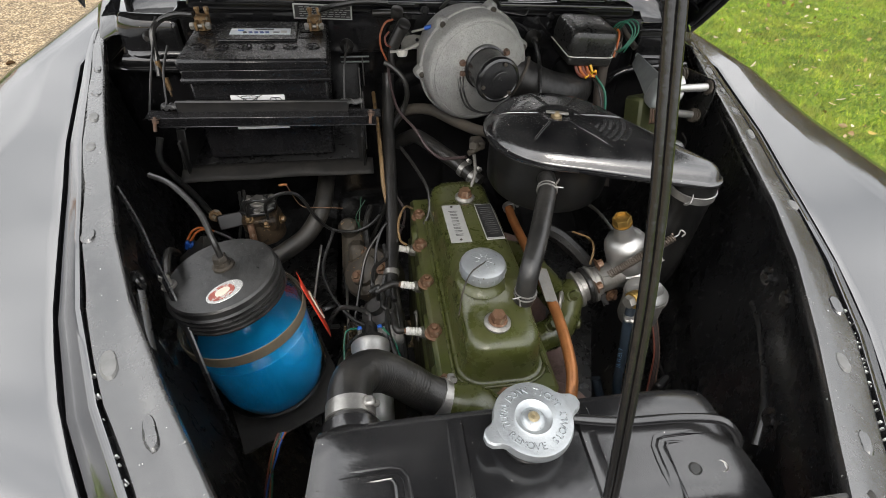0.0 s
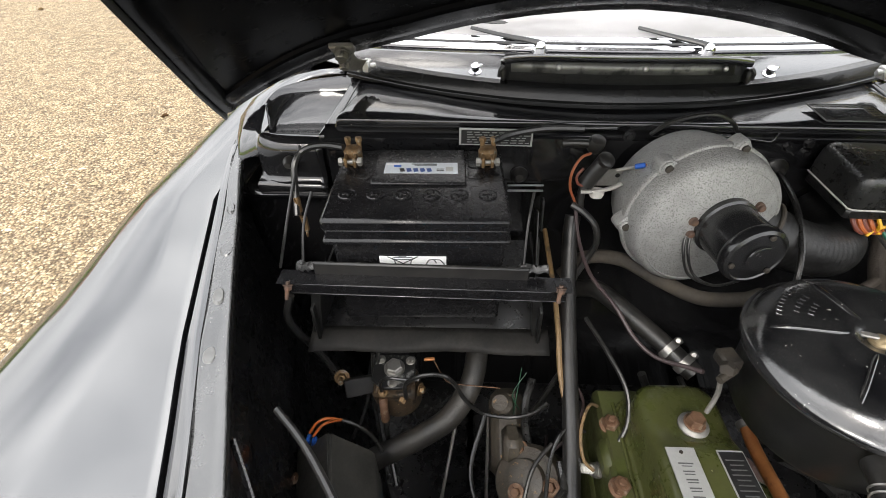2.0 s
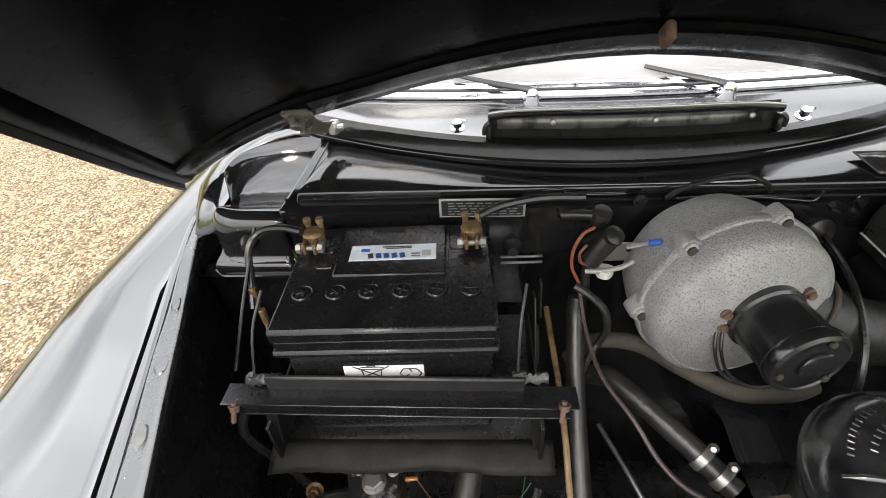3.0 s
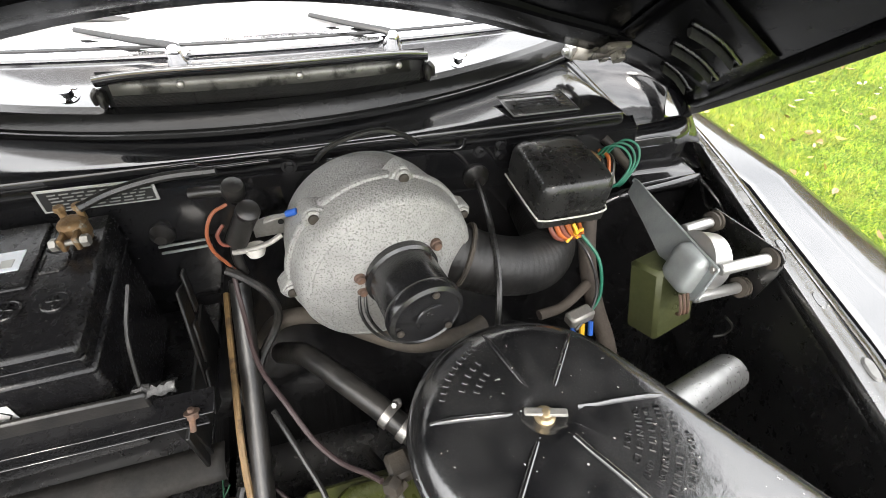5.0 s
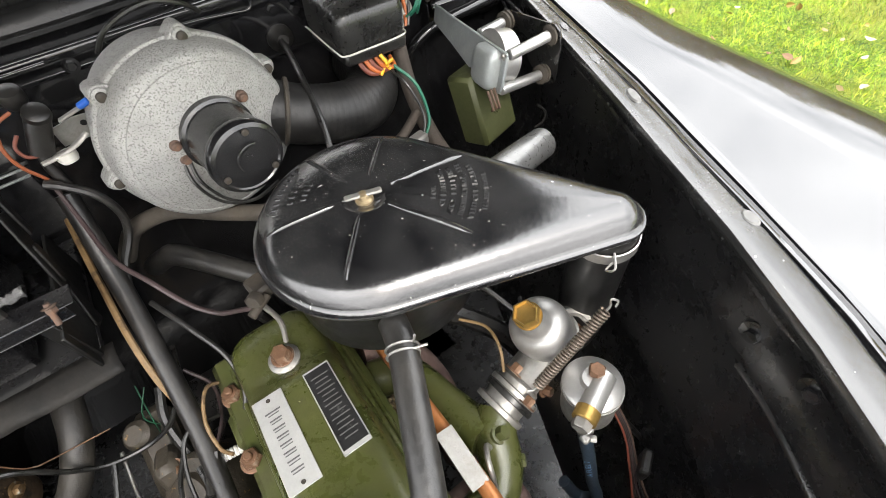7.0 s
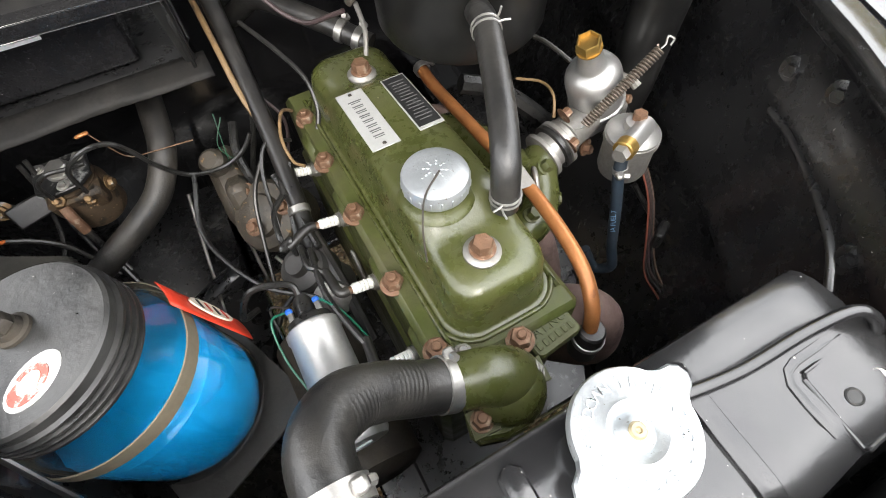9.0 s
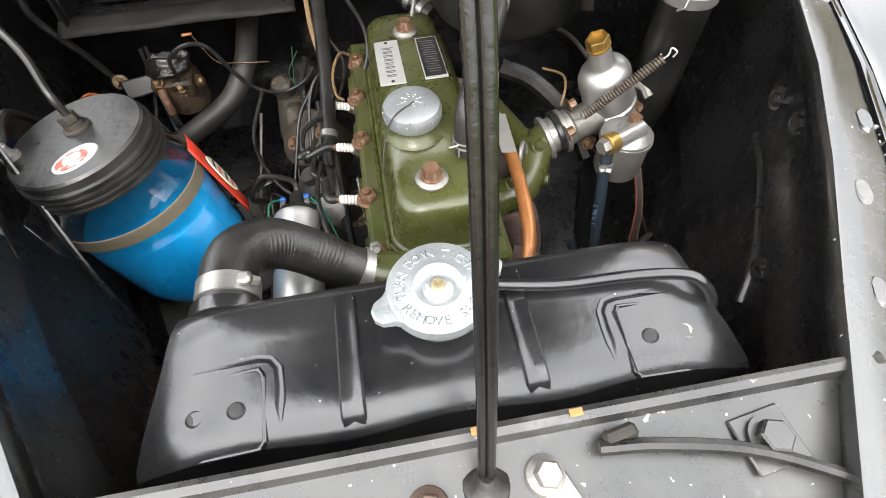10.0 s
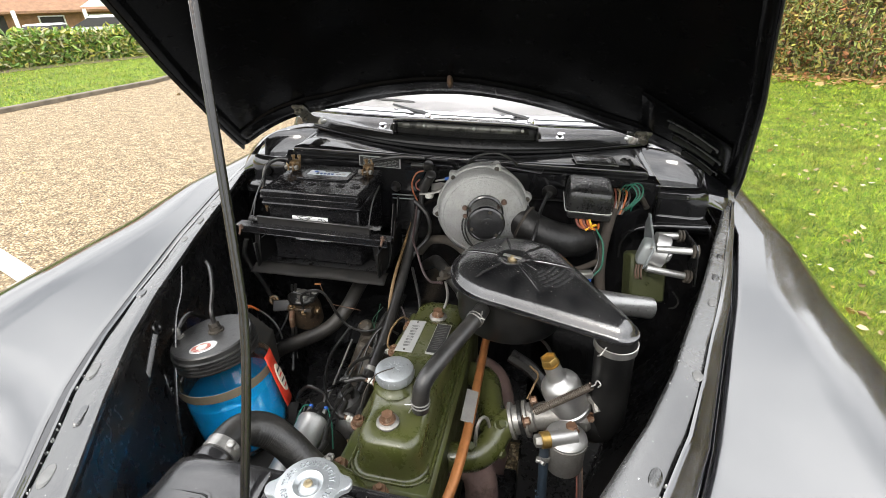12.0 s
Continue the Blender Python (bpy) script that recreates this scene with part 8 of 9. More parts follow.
s.lathe([(0.0108, -0.008), (0.0122, -0.002), (0.0112, 0.003), (0.006, 0.006)], (-0.065, 0.866, 0.938), (0.3, -0.5, 0.8), 20)
s.tube([(-0.086, 0.869, 0.902), (-0.090, 0.866, 0.885), (-0.089, 0.862, 0.86)], 0.0055, 10, 4)
part("lower_boot", s, rubber, rel)
s = Shape()
s.lathe([(0.008, -0.010), (0.010, -0.006), (0.0105, 0.0), (0.011, 0.001)], (-0.070, 0.864, 0.893), (0, 0.2, 1), 24)
part("white_cup", s, surf("off_white_plastic", (0.6, 0.58, 0.53), 0.45, scale=50, bump=0.05), rel, "off-white plastic cup")
s = Shape()
s.tube([(-0.092, 0.862, 0.892), (-0.075, 0.858, 0.895), (-0.055, 0.857, 0.900), (-0.040, 0.860, 0.906)], 0.0030, 8, 4, 0.45)
part("bright_lever", s, alu_dull, rel)
s = Shape()
s.box((-0.040, 0.858, 0.930), (0.026, 0.006, 0.003), Matrix.Rotation(radians(-12), 3, "Y"), 0.001)
part("spade_terminal", s, alu_dull, rel)
s = Shape()
s.plate([(-0.020, -0.014), (0.022, -0.014), (0.022, 0.010), (0.004, 0.012), (-0.020, 0.008)], 0, 0.002, Matrix.Translation((-0.050, 0.886, 0.902)) @ Matrix.Rotation(radians(90), 4, "X"), 0.0006)
part("bracket", s, alu_dull, rel, "dull metal bracket")
s = Shape()
s.lathe([(0.0032, 0), (0.0032, 0.0006)], (-0.040, 0.8835, 0.905), (0, -1, 0), 14)
part("bracket_hole", s, hole_dark, rel, "dark hole in the bracket")
s = Shape()
s.cyl((-0.030, 0.856, 0.934), (-0.018, 0.853, 0.938), 0.0036, n=10, ch=0.001)
part("blue_boot", s, wire_blue, rel, "blue spade connector")
for pts, mt, lb in (([(-0.018, 0.853, 0.938), (-0.008, 0.850, 0.935), (-0.006, 0.850, 0.92), (-0.018, 0.852, 0.905), (-0.03, 0.856, 0.900)], wire_orange, "orange wire looping at the junction"), ([(-0.084, 0.876, 0.943), (-0.098, 0.868, 0.940), (-0.108, 0.862, 0.922), (-0.108, 0.860, 0.900), (-0.100, 0.860, 0.880), (-0.093, 0.860, 0.862)], surf("faded_orange_brown_wire", (0.26, 0.075, 0.03), 0.42, var=0.15, bump=0), "orange wire looping at the junction"), ([(-0.092, 0.868, 0.925), (-0.100, 0.864, 0.916), (-0.098, 0.862, 0.905), (-0.090, 0.864, 0.900)], wire_red, "short brown wire at the junction")):
    wire("wire", pts, 0.0019, mt, lb, "wire", "junction wires")

# pipes that run down beside the engine
tube_ob = wire("heater_tube", [(-0.097, 0.862, 0.852), (-0.100, 0.845, 0.825), (-0.105, 0.78, 0.765), (-0.108, 0.70, 0.712), (-0.112, 0.62, 0.668), (-0.118, 0.555, 0.640), (-0.125, 0.50, 0.62)], 0.0112, rubber, "thick black cable conduit beside the engine", "conduit", n=14)
wire("brake_pipe", [(-0.127, 0.90, 0.798), (-0.125, 0.845, 0.784), (-0.123, 0.797, 0.770), (-0.122, 0.735, 0.745), (-0.121, 0.69, 0.710), (-0.113, 0.650, 0.680)], 0.0038, tan_pipe, "thin tan painted pipe beside the conduit", "pipe")
wire("conduit_lower", [(-0.12, 0.55, 0.638), (-0.116, 0.50, 0.62), (-0.112, 0.44, 0.60), (-0.11, 0.38, 0.57)], 0.008, hose_rubber, "black conduit along the block", "conduit")
s = Shape()
s.lathe([(0.0125, 0), (0.0135, 0.001), (0.0135, 0.009), (0.0125, 0.010)], (-0.119, 0.552, 0.6395), (-0.1, -0.9, -0.35), 22)
part("conduit_clip", s, steel, tube_ob, "bright clip round the conduit")
hh = wire("heater_hose", [(-0.085, 0.87, 0.70), (-0.062, 0.845, 0.725), (-0.043, 0.822, 0.738), (0.016, 0.755, 0.722), (0.040, 0.727, 0.712), (0.060, 0.703, 0.704)], 0.0138, hose_rubber, "black heater hose with twin bright clips", "hose", n=16)
for t_ in ((0.033, 0.735, 0.7145), (0.049, 0.716, 0.7083)):
    hose_clip(hh, t_, (0.62, -0.74, -0.25), 0.0141, 0.011)
wire("brown_hose", [(-0.10, 0.86, 0.74), (-0.07, 0.86, 0.775), (-0.02, 0.845, 0.785), (0.03, 0.815, 0.772), (0.08, 0.79, 0.762), (0.14, 0.79, 0.76), (0.17, 0.80, 0.76)], 0.0105, brown_hose, "dusty brown heater hose under the blower", "hose", n=14)
wire("water_hose", [(-0.215, 0.90, 0.70), (-0.225, 0.84, 0.695), (-0.230, 0.77, 0.680), (-0.240, 0.715, 0.655), (-0.268, 0.680, 0.625), (-0.305, 0.660, 0.607), (-0.345, 0.645, 0.592), (-0.39, 0.63, 0.57), (-0.42, 0.60, 0.53)], 0.0165, surf("dusty_grey_hose", (0.016, 0.015, 0.014), 0.42, scale=30, bump=0.3, dust=((0.15, 0.13, 0.10), 0.22, 22)), "thick black hose below the battery", "hose", n=16)
wire("bulkhead_wire", [(-0.098, 0.86, 0.875), (-0.094, 0.82, 0.84), (-0.085, 0.769, 0.822), (-0.062, 0.722, 0.812), (-0.043, 0.69, 0.792), (-0.022, 0.665, 0.785), (0.002, 0.640, 0.800), (0.012, 0.628, 0.808)], 0.0026, wire_brown, "purple-grey cable sagging to the air cleaner bracket", "cable")
wire("bulkhead_loop", [(-0.103, 0.856, 0.875), (-0.088, 0.848, 0.868), (-0.070, 0.840, 0.850), (-0.064, 0.838, 0.820), (-0.073, 0.838, 0.790), (-0.094, 0.814, 0.770), (-0.105, 0.79, 0.75)], 0.0048, hose_rubber, "grey-black cable looping below the junction", "cable")
wire("bulkhead_wire", [(-0.085, 0.75, 0.76), (-0.062, 0.70, 0.745), (-0.045, 0.66, 0.725), (-0.046, 0.63, 0.70), (-0.06, 0.61, 0.68)], 0.0030, cable, "black cable down to the engine", "cable")
wire("temperature_lead", [(0.02, 0.606, 0.765), (0.026, 0.612, 0.79), (0.022, 0.615, 0.82)], 0.0028, alu_dull, "bent metal strap from the rear cover nut", "strap")
wire("capillary", [(-0.066, 0.665, 0.675), (-0.085, 0.66, 0.69), (-0.10, 0.63, 0.68), (-0.10, 0.60, 0.665), (-0.09, 0.585, 0.665)], 0.0022, tan_pipe, "thin bent capillary pipe", "pipe")
for pts in ([(-0.26, 0.758, 0.526), (-0.299, 0.597, 0.393)], [(-0.21, 0.75, 0.52), (-0.215, 0.62, 0.40)], [(-0.18, 0.60, 0.50), (-0.15, 0.54, 0.46)]):
    wire("linkage_rod", pts, 0.003, alu_dull, "thin dull rod in the depth of the bay", "rod", "deep rods")
for pts, r in (([(-0.14, 0.44, 0.61), (-0.20, 0.50, 0.60), (-0.24, 0.60, 0.60), (-0.22, 0.68, 0.63)], 0.0032), ([(-0.15, 0.5, 0.56), (-0.20, 0.48, 0.54), (-0.24, 0.42, 0.5), (-0.25, 0.36, 0.44)], 0.0036), ([(-0.10, 0.73, 0.70), (-0.13, 0.72, 0.62), (-0.16, 0.70, 0.55), (-0.17, 0.62, 0.48)], 0.004), ([(0.0, 0.72, 0.68), (0.02, 0.70, 0.62), (-0.02, 0.72, 0.56)], 0.006), ([(0.15, 0.62, 0.66), (0.20, 0.60, 0.64), (0.25, 0.55, 0.60), (0.27, 0.50, 0.56)], 0.014), ([(0.30, 0.40, 0.58), (0.33, 0.33, 0.50), (0.34, 0.28, 0.44)], 0.004)):
    wire("dark_cable", pts, r, cable, "black cable in the depth of the bay", "cable", "deep cables")
grime = surf("oily_speckled_casting", (0.045, 0.038, 0.03), 0.38, ior=1.6, scale=40, bump=0.6, bscale=160, dust=((0.12, 0.10, 0.07), 0.5, 30), speck=((0.30, 0.17, 0.06), 130, 0.66))
eng = thing("engine_side_casting", (-0.15, 0.57, 0.55), "oily speckled castings on the engine's side", "casting")
s = Shape()
s.lathe([(0.046, -0.05), (0.05, -0.01), (0.05, 0.012), (0.045, 0.02), (0.030, 0.024), (0.028, 0.034), (0.016, 0.038)], (-0.155, 0.612, 0.572), (-0.45, -0.35, 0.8), 30)
part("round_cover", s, grime, eng, "oily round cover")
s = Shape()
s.box((-0.185, 0.70, 0.545), (0.05, 0.12, 0.10), Matrix.Rotation(radians(18), 3, "X"), 0.012)
s.box((-0.180, 0.655, 0.585), (0.03, 0.05, 0.05), Matrix.Rotation(radians(-25), 3, "X"), 0.008)
s.lathe([(0.018, 0), (0.018, 0.03), (0.012, 0.036)], (-0.190, 0.715, 0.59), (-0.2, -0.3, 0.9), 18)
part("block", s, grime, eng, "oily brown speckled casting")
for q in ((-0.170, 0.645, 0.600), (-0.180, 0.585, 0.598), (-0.135, 0.588, 0.610)):
    screw(eng, q, (-0.45, -0.35, 0.8), 0.007, 0.006, bolt_rust, "cover_bolt")
cov = Shape()
cov.sheet([[(-0.225 - 0.085 * u, 0.565 + 0.07 * v - 0.01 * u, 0.545 - 0.035 * u - 0.05 * v * v) for v in (0, 0.3, 0.6, 1.0)] for u in (0, 0.25, 0.5, 0.75, 1.0)])
part("splash_plate", cov, bay_paint, eng, "folded black splash plate", thick=0.0015)
for pts, r, mt, lb in (
        ([(-0.165, 0.74, 0.66), (-0.172, 0.715, 0.625), (-0.176, 0.70, 0.60)], 0.0008, wire_dark_green, "thin dark green wire below the battery tray"),
        ([(-0.158, 0.735, 0.655), (-0.178, 0.715, 0.63), (-0.168, 0.705, 0.605)], 0.0008, wire_dark_green, "thin green wire twisted below the tray"),
        ([(-0.148, 0.735, 0.64), (-0.16, 0.70, 0.62), (-0.157, 0.66, 0.59), (-0.14, 0.62, 0.58)], 0.006, cable, "thick black lead beside the engine block")):
    wire("loom_wire", pts, r, mt, lb, "wire", "wires below the tray")
for pts, r, lb in (
        ([(-0.105, 0.60, 0.665), (-0.125, 0.56, 0.645), (-0.140, 0.50, 0.615), (-0.135, 0.44, 0.600)], 0.0034, "black lead curving down beside the conduit"),
        ([(-0.135, 0.62, 0.665), (-0.160, 0.60, 0.635), (-0.175, 0.56, 0.600), (-0.190, 0.50, 0.560)], 0.0028, "thin black lead behind the engine casting"),
        ([(-0.128, 0.60, 0.655), (-0.122, 0.54, 0.640), (-0.118, 0.49, 0.632)], 0.0046, "black sleeve of a lead beside the block")):
    wire("block_lead", pts, r, cable, lb, "cable", "leads beside the block")
for pts, r, mt, lb in (
        ([(-0.10, 0.70, 0.69), (-0.085, 0.68, 0.66), (-0.10, 0.66, 0.62), (-0.13, 0.65, 0.58), (-0.12, 0.70, 0.54)], 0.0022, wire_brown, "thin brown wire behind the engine"),
        ([(-0.09, 0.64, 0.66), (-0.12, 0.63, 0.68), (-0.14, 0.60, 0.66), (-0.15, 0.55, 0.62)], 0.0025, cable, "thin looping black cable beside the block"),
        ([(0.04, 0.70, 0.70), (0.06, 0.68, 0.66), (0.05, 0.66, 0.61)], 0.004, cable, "black cable below the air cleaner"),
        ([(-0.20, 0.45, 0.52), (-0.18, 0.50, 0.50), (-0.16, 0.42, 0.48), (-0.19, 0.36, 0.45)], 0.003, cable, "black cable in the depth beside the coil")):
    wire("engine_cable", pts, r, mt, lb, "cable", "cables behind the engine")
# wires at the front corners
for k, (mt, lb) in enumerate(((wire_red, "red wire"), (cable, "black wire"), (wire_green, "green wire"), (wire_blue, "blue wire"), (wire_orange, "orange wire"))):
    wire("lamp_wire", [(-0.262 + 0.002 * k, 0.250, 0.70), (-0.270 + 0.0015 * ((k * 3) % 5), 0.230, 0.688), (-0.284 + 0.0018 * ((k * 2) % 5), 0.212, 0.64), (-0.298 + 0.002 * k, 0.203, 0.58), (-0.312 + 0.0015 * ((k * 3) % 5), 0.197, 0.53)], 0.0015, mt, lb + " beside the radiator", "wire", "lamp wires")
    wire("lamp_wire", [(0.272 + 0.002 * k, 0.40, 0.66), (0.276 + 0.002 * k, 0.36, 0.61), (0.268 + 0.003 * k, 0.33, 0.56), (0.256 + 0.005 * k, 0.30, 0.52), (0.262 + 0.004 * ((k * 2) % 5), 0.26, 0.49), (0.235 + 0.003 * ((k * 3) % 5), 0.22, 0.46)], 0.0015, (wire_red, cable, wire_brown, cable, iron)[k], ("brown-red", "black", "grey-brown", "black", "rust-brown")[k] + " wire in the bundle under the carburettor", "wire", "lamp wires")
s = Shape()
s.box((0.285, 0.325, 0.565), (0.03, 0.012, 0.03), 30, 0.003)
lone("loom_clip", s, cable, "black loom connector on the inner wing", "connector")

# ---- fuse box with wires, wiper motor ----
fb = thing("control_box", (0.28, 0.87, 0.88), "black moulded control box with a pale rim on the bulkhead", "control box")
FR = Matrix.Rotation(radians(2), 3, "Z") @ Matrix.Rotation(radians(4), 3, "Y") @ Matrix.Rotation(radians(3), 3, "X")
s = Shape()
rings = []
for z, k in ((-0.030, 0.98), (-0.012, 1.0), (0.004, 0.99), (0.012, 0.95), (0.0165, 0.88), (0.018, 0.70)):
    rings.append([Vector((0.281, 0.870, 0.920)) + FR @ Vector((x * k, y * k, z)) for x, y in round_rect(0, 0, 0.0465, 0.0495, 0.014)])
s.rings(rings)
part("cover", s, surf("gloss_black_box", (0.011, 0.011, 0.011), 0.26, ior=1.6, scale=25, bump=0.06, dust=(DUST, 0.12, 22)), fb, "gloss black moulded cover", smooth=45)
s = Shape()
s.box(Vector((0.281, 0.872, 0.8815)) + Vector((0, 0, 0)), (0.088, 0.094, 0.018), FR, 0.004)
part("base", s, cable, fb)
s = Shape()
s.tube([Vector((0.281, 0.870, 0.918)) + FR @ Vector((x, y, -0.026 + 0.0012 * math.sin(9 * x * 40))) for x, y in [(-0.0485, 0.04), (-0.0485, -0.038), (-0.042, -0.0495), (-0.015, -0.0530), (0.02, -0.0525), (0.043, -0.0475), (0.0485, -0.033)]], 0.0012, 6, 5)
part("pale_rim", s, wire_white, fb, "pale cord round the rim")
for k, (mt, lb, x0) in enumerate(((wire_red, "brown wire", 0.262), (wire_orange, "orange wire", 0.270), (wire_red, "brown wire", 0.276), (wire_orange, "orange wire", 0.284))):
    wire("wire", [(x0, 0.85, 0.885), (x0 - 0.004, 0.835, 0.872), (x0 + 0.002, 0.825, 0.858), (x0 + 0.018, 0.828, 0.850), (x0 + 0.022, 0.845, 0.855)], 0.003, mt, lb + " looping under the control box", "wire", "control box wires")
s = Shape()
yc = Vector((0.288, 0.825, 0.858))
s.tube([yc + Vector((-0.004, 0.0, 0.016)), yc + Vector((0.0, -0.006, 0.006)), yc, yc + Vector((-0.010, -0.004, -0.008))], 0.0024, 6, 3)
s.tube([yc + Vector((0.012, 0, 0.004)), yc, yc + Vector((0.006, -0.002, -0.006))], 0.0024, 6, 3)
s.box(yc + Vector((0.002, 0.0, 0.0)), (0.008, 0.006, 0.008), 30, 0.002)
lone("wire_clip", s, wire_yellow, "bright yellow wire tap under the control box", "connector")
for k in range(3):
    a = 0.010 * k
    wire("wire", [(0.345 + a * 0.6, 0.90, 0.905), (0.352 + a, 0.89, 0.928 + 0.003 * k), (0.366 + a, 0.878, 0.932), (0.376 + a * 0.5, 0.868, 0.915), (0.362 + a * 0.4, 0.862, 0.893), (0.35 + a, 0.87, 0.88)], 0.0015, wire_green, "dark green looped wire beside the control box", "wire", "green wires")
for k in range(5):
    wire("wire", [(0.335 + 0.006 * k, 0.905, 0.915), (0.338 + 0.007 * k, 0.89, 0.908 + 0.004 * (k % 2)), (0.337 + 0.006 * k, 0.875, 0.89), (0.335 + 0.004 * k, 0.865, 0.872)], 0.0024, (wire_red, tan_pipe, cable, wire_orange, cable)[k], "short looped wire at the control box", "wire", "control box wires")
for k in range(3):
    s = Shape()
    s.cyl((0.338 + 0.012 * k, 0.882, 0.895), (0.338 + 0.012 * k, 0.872, 0.882), 0.0045, n=10, ch=0.001)
    lone("bullet_connector", s, alu_dull, "small dull bullet connector", "connector", "bullet connectors")
wire("wiring_loom", [(0.335, 0.875, 0.88), (0.325, 0.85, 0.84), (0.318, 0.82, 0.80), (0.315, 0.78, 0.765), (0.318, 0.74, 0.73), (0.312, 0.70, 0.68)], 0.011, loom, "brown cloth-wrapped wiring loom", "wiring loom", n=12)
wire("wiring_loom", [(0.31, 0.80, 0.79), (0.27, 0.785, 0.775), (0.235, 0.78, 0.775)], 0.0065, loom, "brown taped branch of the loom", "wiring loom", n=10)
wire("wire", [(0.292, 0.83, 0.852), (0.302, 0.80, 0.835), (0.308, 0.78, 0.80), (0.295, 0.765, 0.778), (0.27, 0.75, 0.77)], 0.0018, cable, "thin black wire across the duct", "wire")
wire("wire", [(0.30, 0.825, 0.853), (0.315, 0.80, 0.83), (0.316, 0.78, 0.79), (0.30, 0.77, 0.77)], 0.0022, wire_green, "green-grey wire beside the duct", "wire")
s = Shape()
s.box((0.282, 0.765, 0.775), (0.036, 0.018, 0.016), 12, 0.003)
cn = lone("multi_connector", s, alu_dull, "dusty grey plastic multi-plug under the control box", "connector")
for k, mt in enumerate((wire_blue, wire_yellow, wire_blue)):
    s = Shape()
    s.cyl((0.270 + 0.012 * k, 0.757, 0.770), (0.268 + 0.012 * k, 0.748, 0.755), 0.0035, n=8)
    part("plug_pin", s, mt, cn)

wm = thing("wiper_motor", (0.39, 0.76, 0.73), "galvanised wiper motor with an olive tin body on the inner wing", "wiper motor")
# an upright gear plate that faces the engine: along = towards its front end, down = its depth
along_w = Vector((-0.107, -0.992, 0.062)).normalized()
out_w = Vector((-0.963, 0.119, 0.24))
out_w = (out_w - along_w * out_w.dot(along_w)).normalized()
down_w = out_w.cross(along_w)
if down_w.z > 0:
    down_w = -down_w
p0 = Vector((0.414, 0.889, 0.867))
PM = Matrix(((along_w.x, down_w.x, out_w.x, p0.x), (along_w.y, down_w.y, out_w.y, p0.y), (along_w.z, down_w.z, out_w.z, p0.z), (0, 0, 0, 1)))
poly = [(-0.004, 0.003), (0.002, -0.002), (0.03, -0.001), (0.10, 0.0), (0.150, 0.001), (0.174, 0.001), (0.1795, 0.006), (0.1795, 0.043), (0.174, 0.050), (0.130, 0.054), (0.100, 0.046), (0.05, 0.033), (0.008, 0.024), (-0.004, 0.020)]
s = Shape()
s.plate(poly, -0.0015, 0.0015, PM, 0.0006)
part("gear_plate", s, zinc, wm, "galvanised gearbox plate")
s = Shape()
edge_w = [PM @ Vector((a, b, 0.0022)) for a, b in ((-0.004, 0.003), (0.002, -0.002), (0.05, -0.0005), (0.12, 0.0005), (0.174, 0.001), (0.1795, 0.006), (0.1795, 0.043), (0.174, 0.050))]
s.tube(edge_w, 0.0016, 6, 3)
part("plate_edge", s, zinc, wm, "raised bright edge of the gear plate")
s = Shape()
R = []
for h, k in ((0.0015, 1.0), (0.010, 0.97), (0.014, 0.90), (0.0165, 0.78), (0.0175, 0.55)):
    R.append([PM @ Vector((0.147 + x * k, 0.027 + y * k, h)) for x, y in round_rect(0, 0, 0.0225, 0.0255, 0.011)])
s.rings(R)
part("gear_dome", s, zinc, wm, "domed galvanised gear cover", smooth=60)
s = Shape()
s.lathe([(0.030, -0.030), (0.033, -0.027), (0.033, -0.004), (0.034, -0.003)], PM @ Vector((0.140, 0.020, 0)), out_w, 36)
s.lathe([(0.014, -0.040), (0.017, -0.037), (0.017, -0.028)], PM @ Vector((0.140, 0.020, 0)), out_w, 24)
part("gearbox", s, alu_bright, wm, "pale alloy gearbox", smooth=40)
screw(wm, PM @ Vector((0.175, 0.005, 0.002)), out_w, 0.003, 0.003, alu_dull)
for (xa, ya, za), (xb, yb, zb) in (((0.398, 0.714, 0.873), (0.458, 0.712, 0.875)), ((0.387, 0.716, 0.830), (0.459, 0.724, 0.816)), ((0.409, 0.785, 0.868), (0.450, 0.789, 0.867))):
    s = Shape()
    s.cyl((xa, ya, za), (xb, yb, zb), 0.0068, n=18, ch=0.001)
    part("spacer_tube", s, alu_bright, wm, "pale alloy spacer tube")
    s = Shape()
    d = (Vector((xb, yb, zb)) - Vector((xa, ya, za))).normalized()
    for q in (0.0, 0.006):
        s.lathe([(0.009, 0), (0.0125, 0.001), (0.0125, 0.004), (0.009, 0.005)], Vector((xb, yb, zb)) + d * q, d, 20)
    part("grommet", s, brown_hose, wm, "brown rubber mounting grommet")
s = Shape()
s.rings([[(0.4625 + dx + 0.18 * (0.88 - z), y, z) for y, z in ((0.802, 0.876), (0.808, 0.866), (0.800, 0.850), (0.742, 0.796), (0.726, 0.792), (0.712, 0.802), (0.698, 0.862), (0.698, 0.884), (0.706, 0.890))] for dx in (0.0, 0.002)])
part("mounting_plate", s, bay_paint, wm, "dark triangular mounting plate", smooth=20)
s = Shape()
CR = Matrix.Rotation(radians(14), 3, "Z") @ Matrix.Rotation(radians(-16), 3, "X")
s.box((0.398, 0.768, 0.782), (0.072, 0.046, 0.102), CR, 0.005)
part("motor_can", s, green_tin, wm, "dull olive motor can")
for dz in (0.0, -0.022):
    screw(wm, Vector((0.398, 0.768, 0.782)) + CR @ Vector((-0.002, -0.023, 0.012 + dz)), CR @ Vector((0, -1, 0)), 0.003, 0.003, green_tin)
s = Shape()
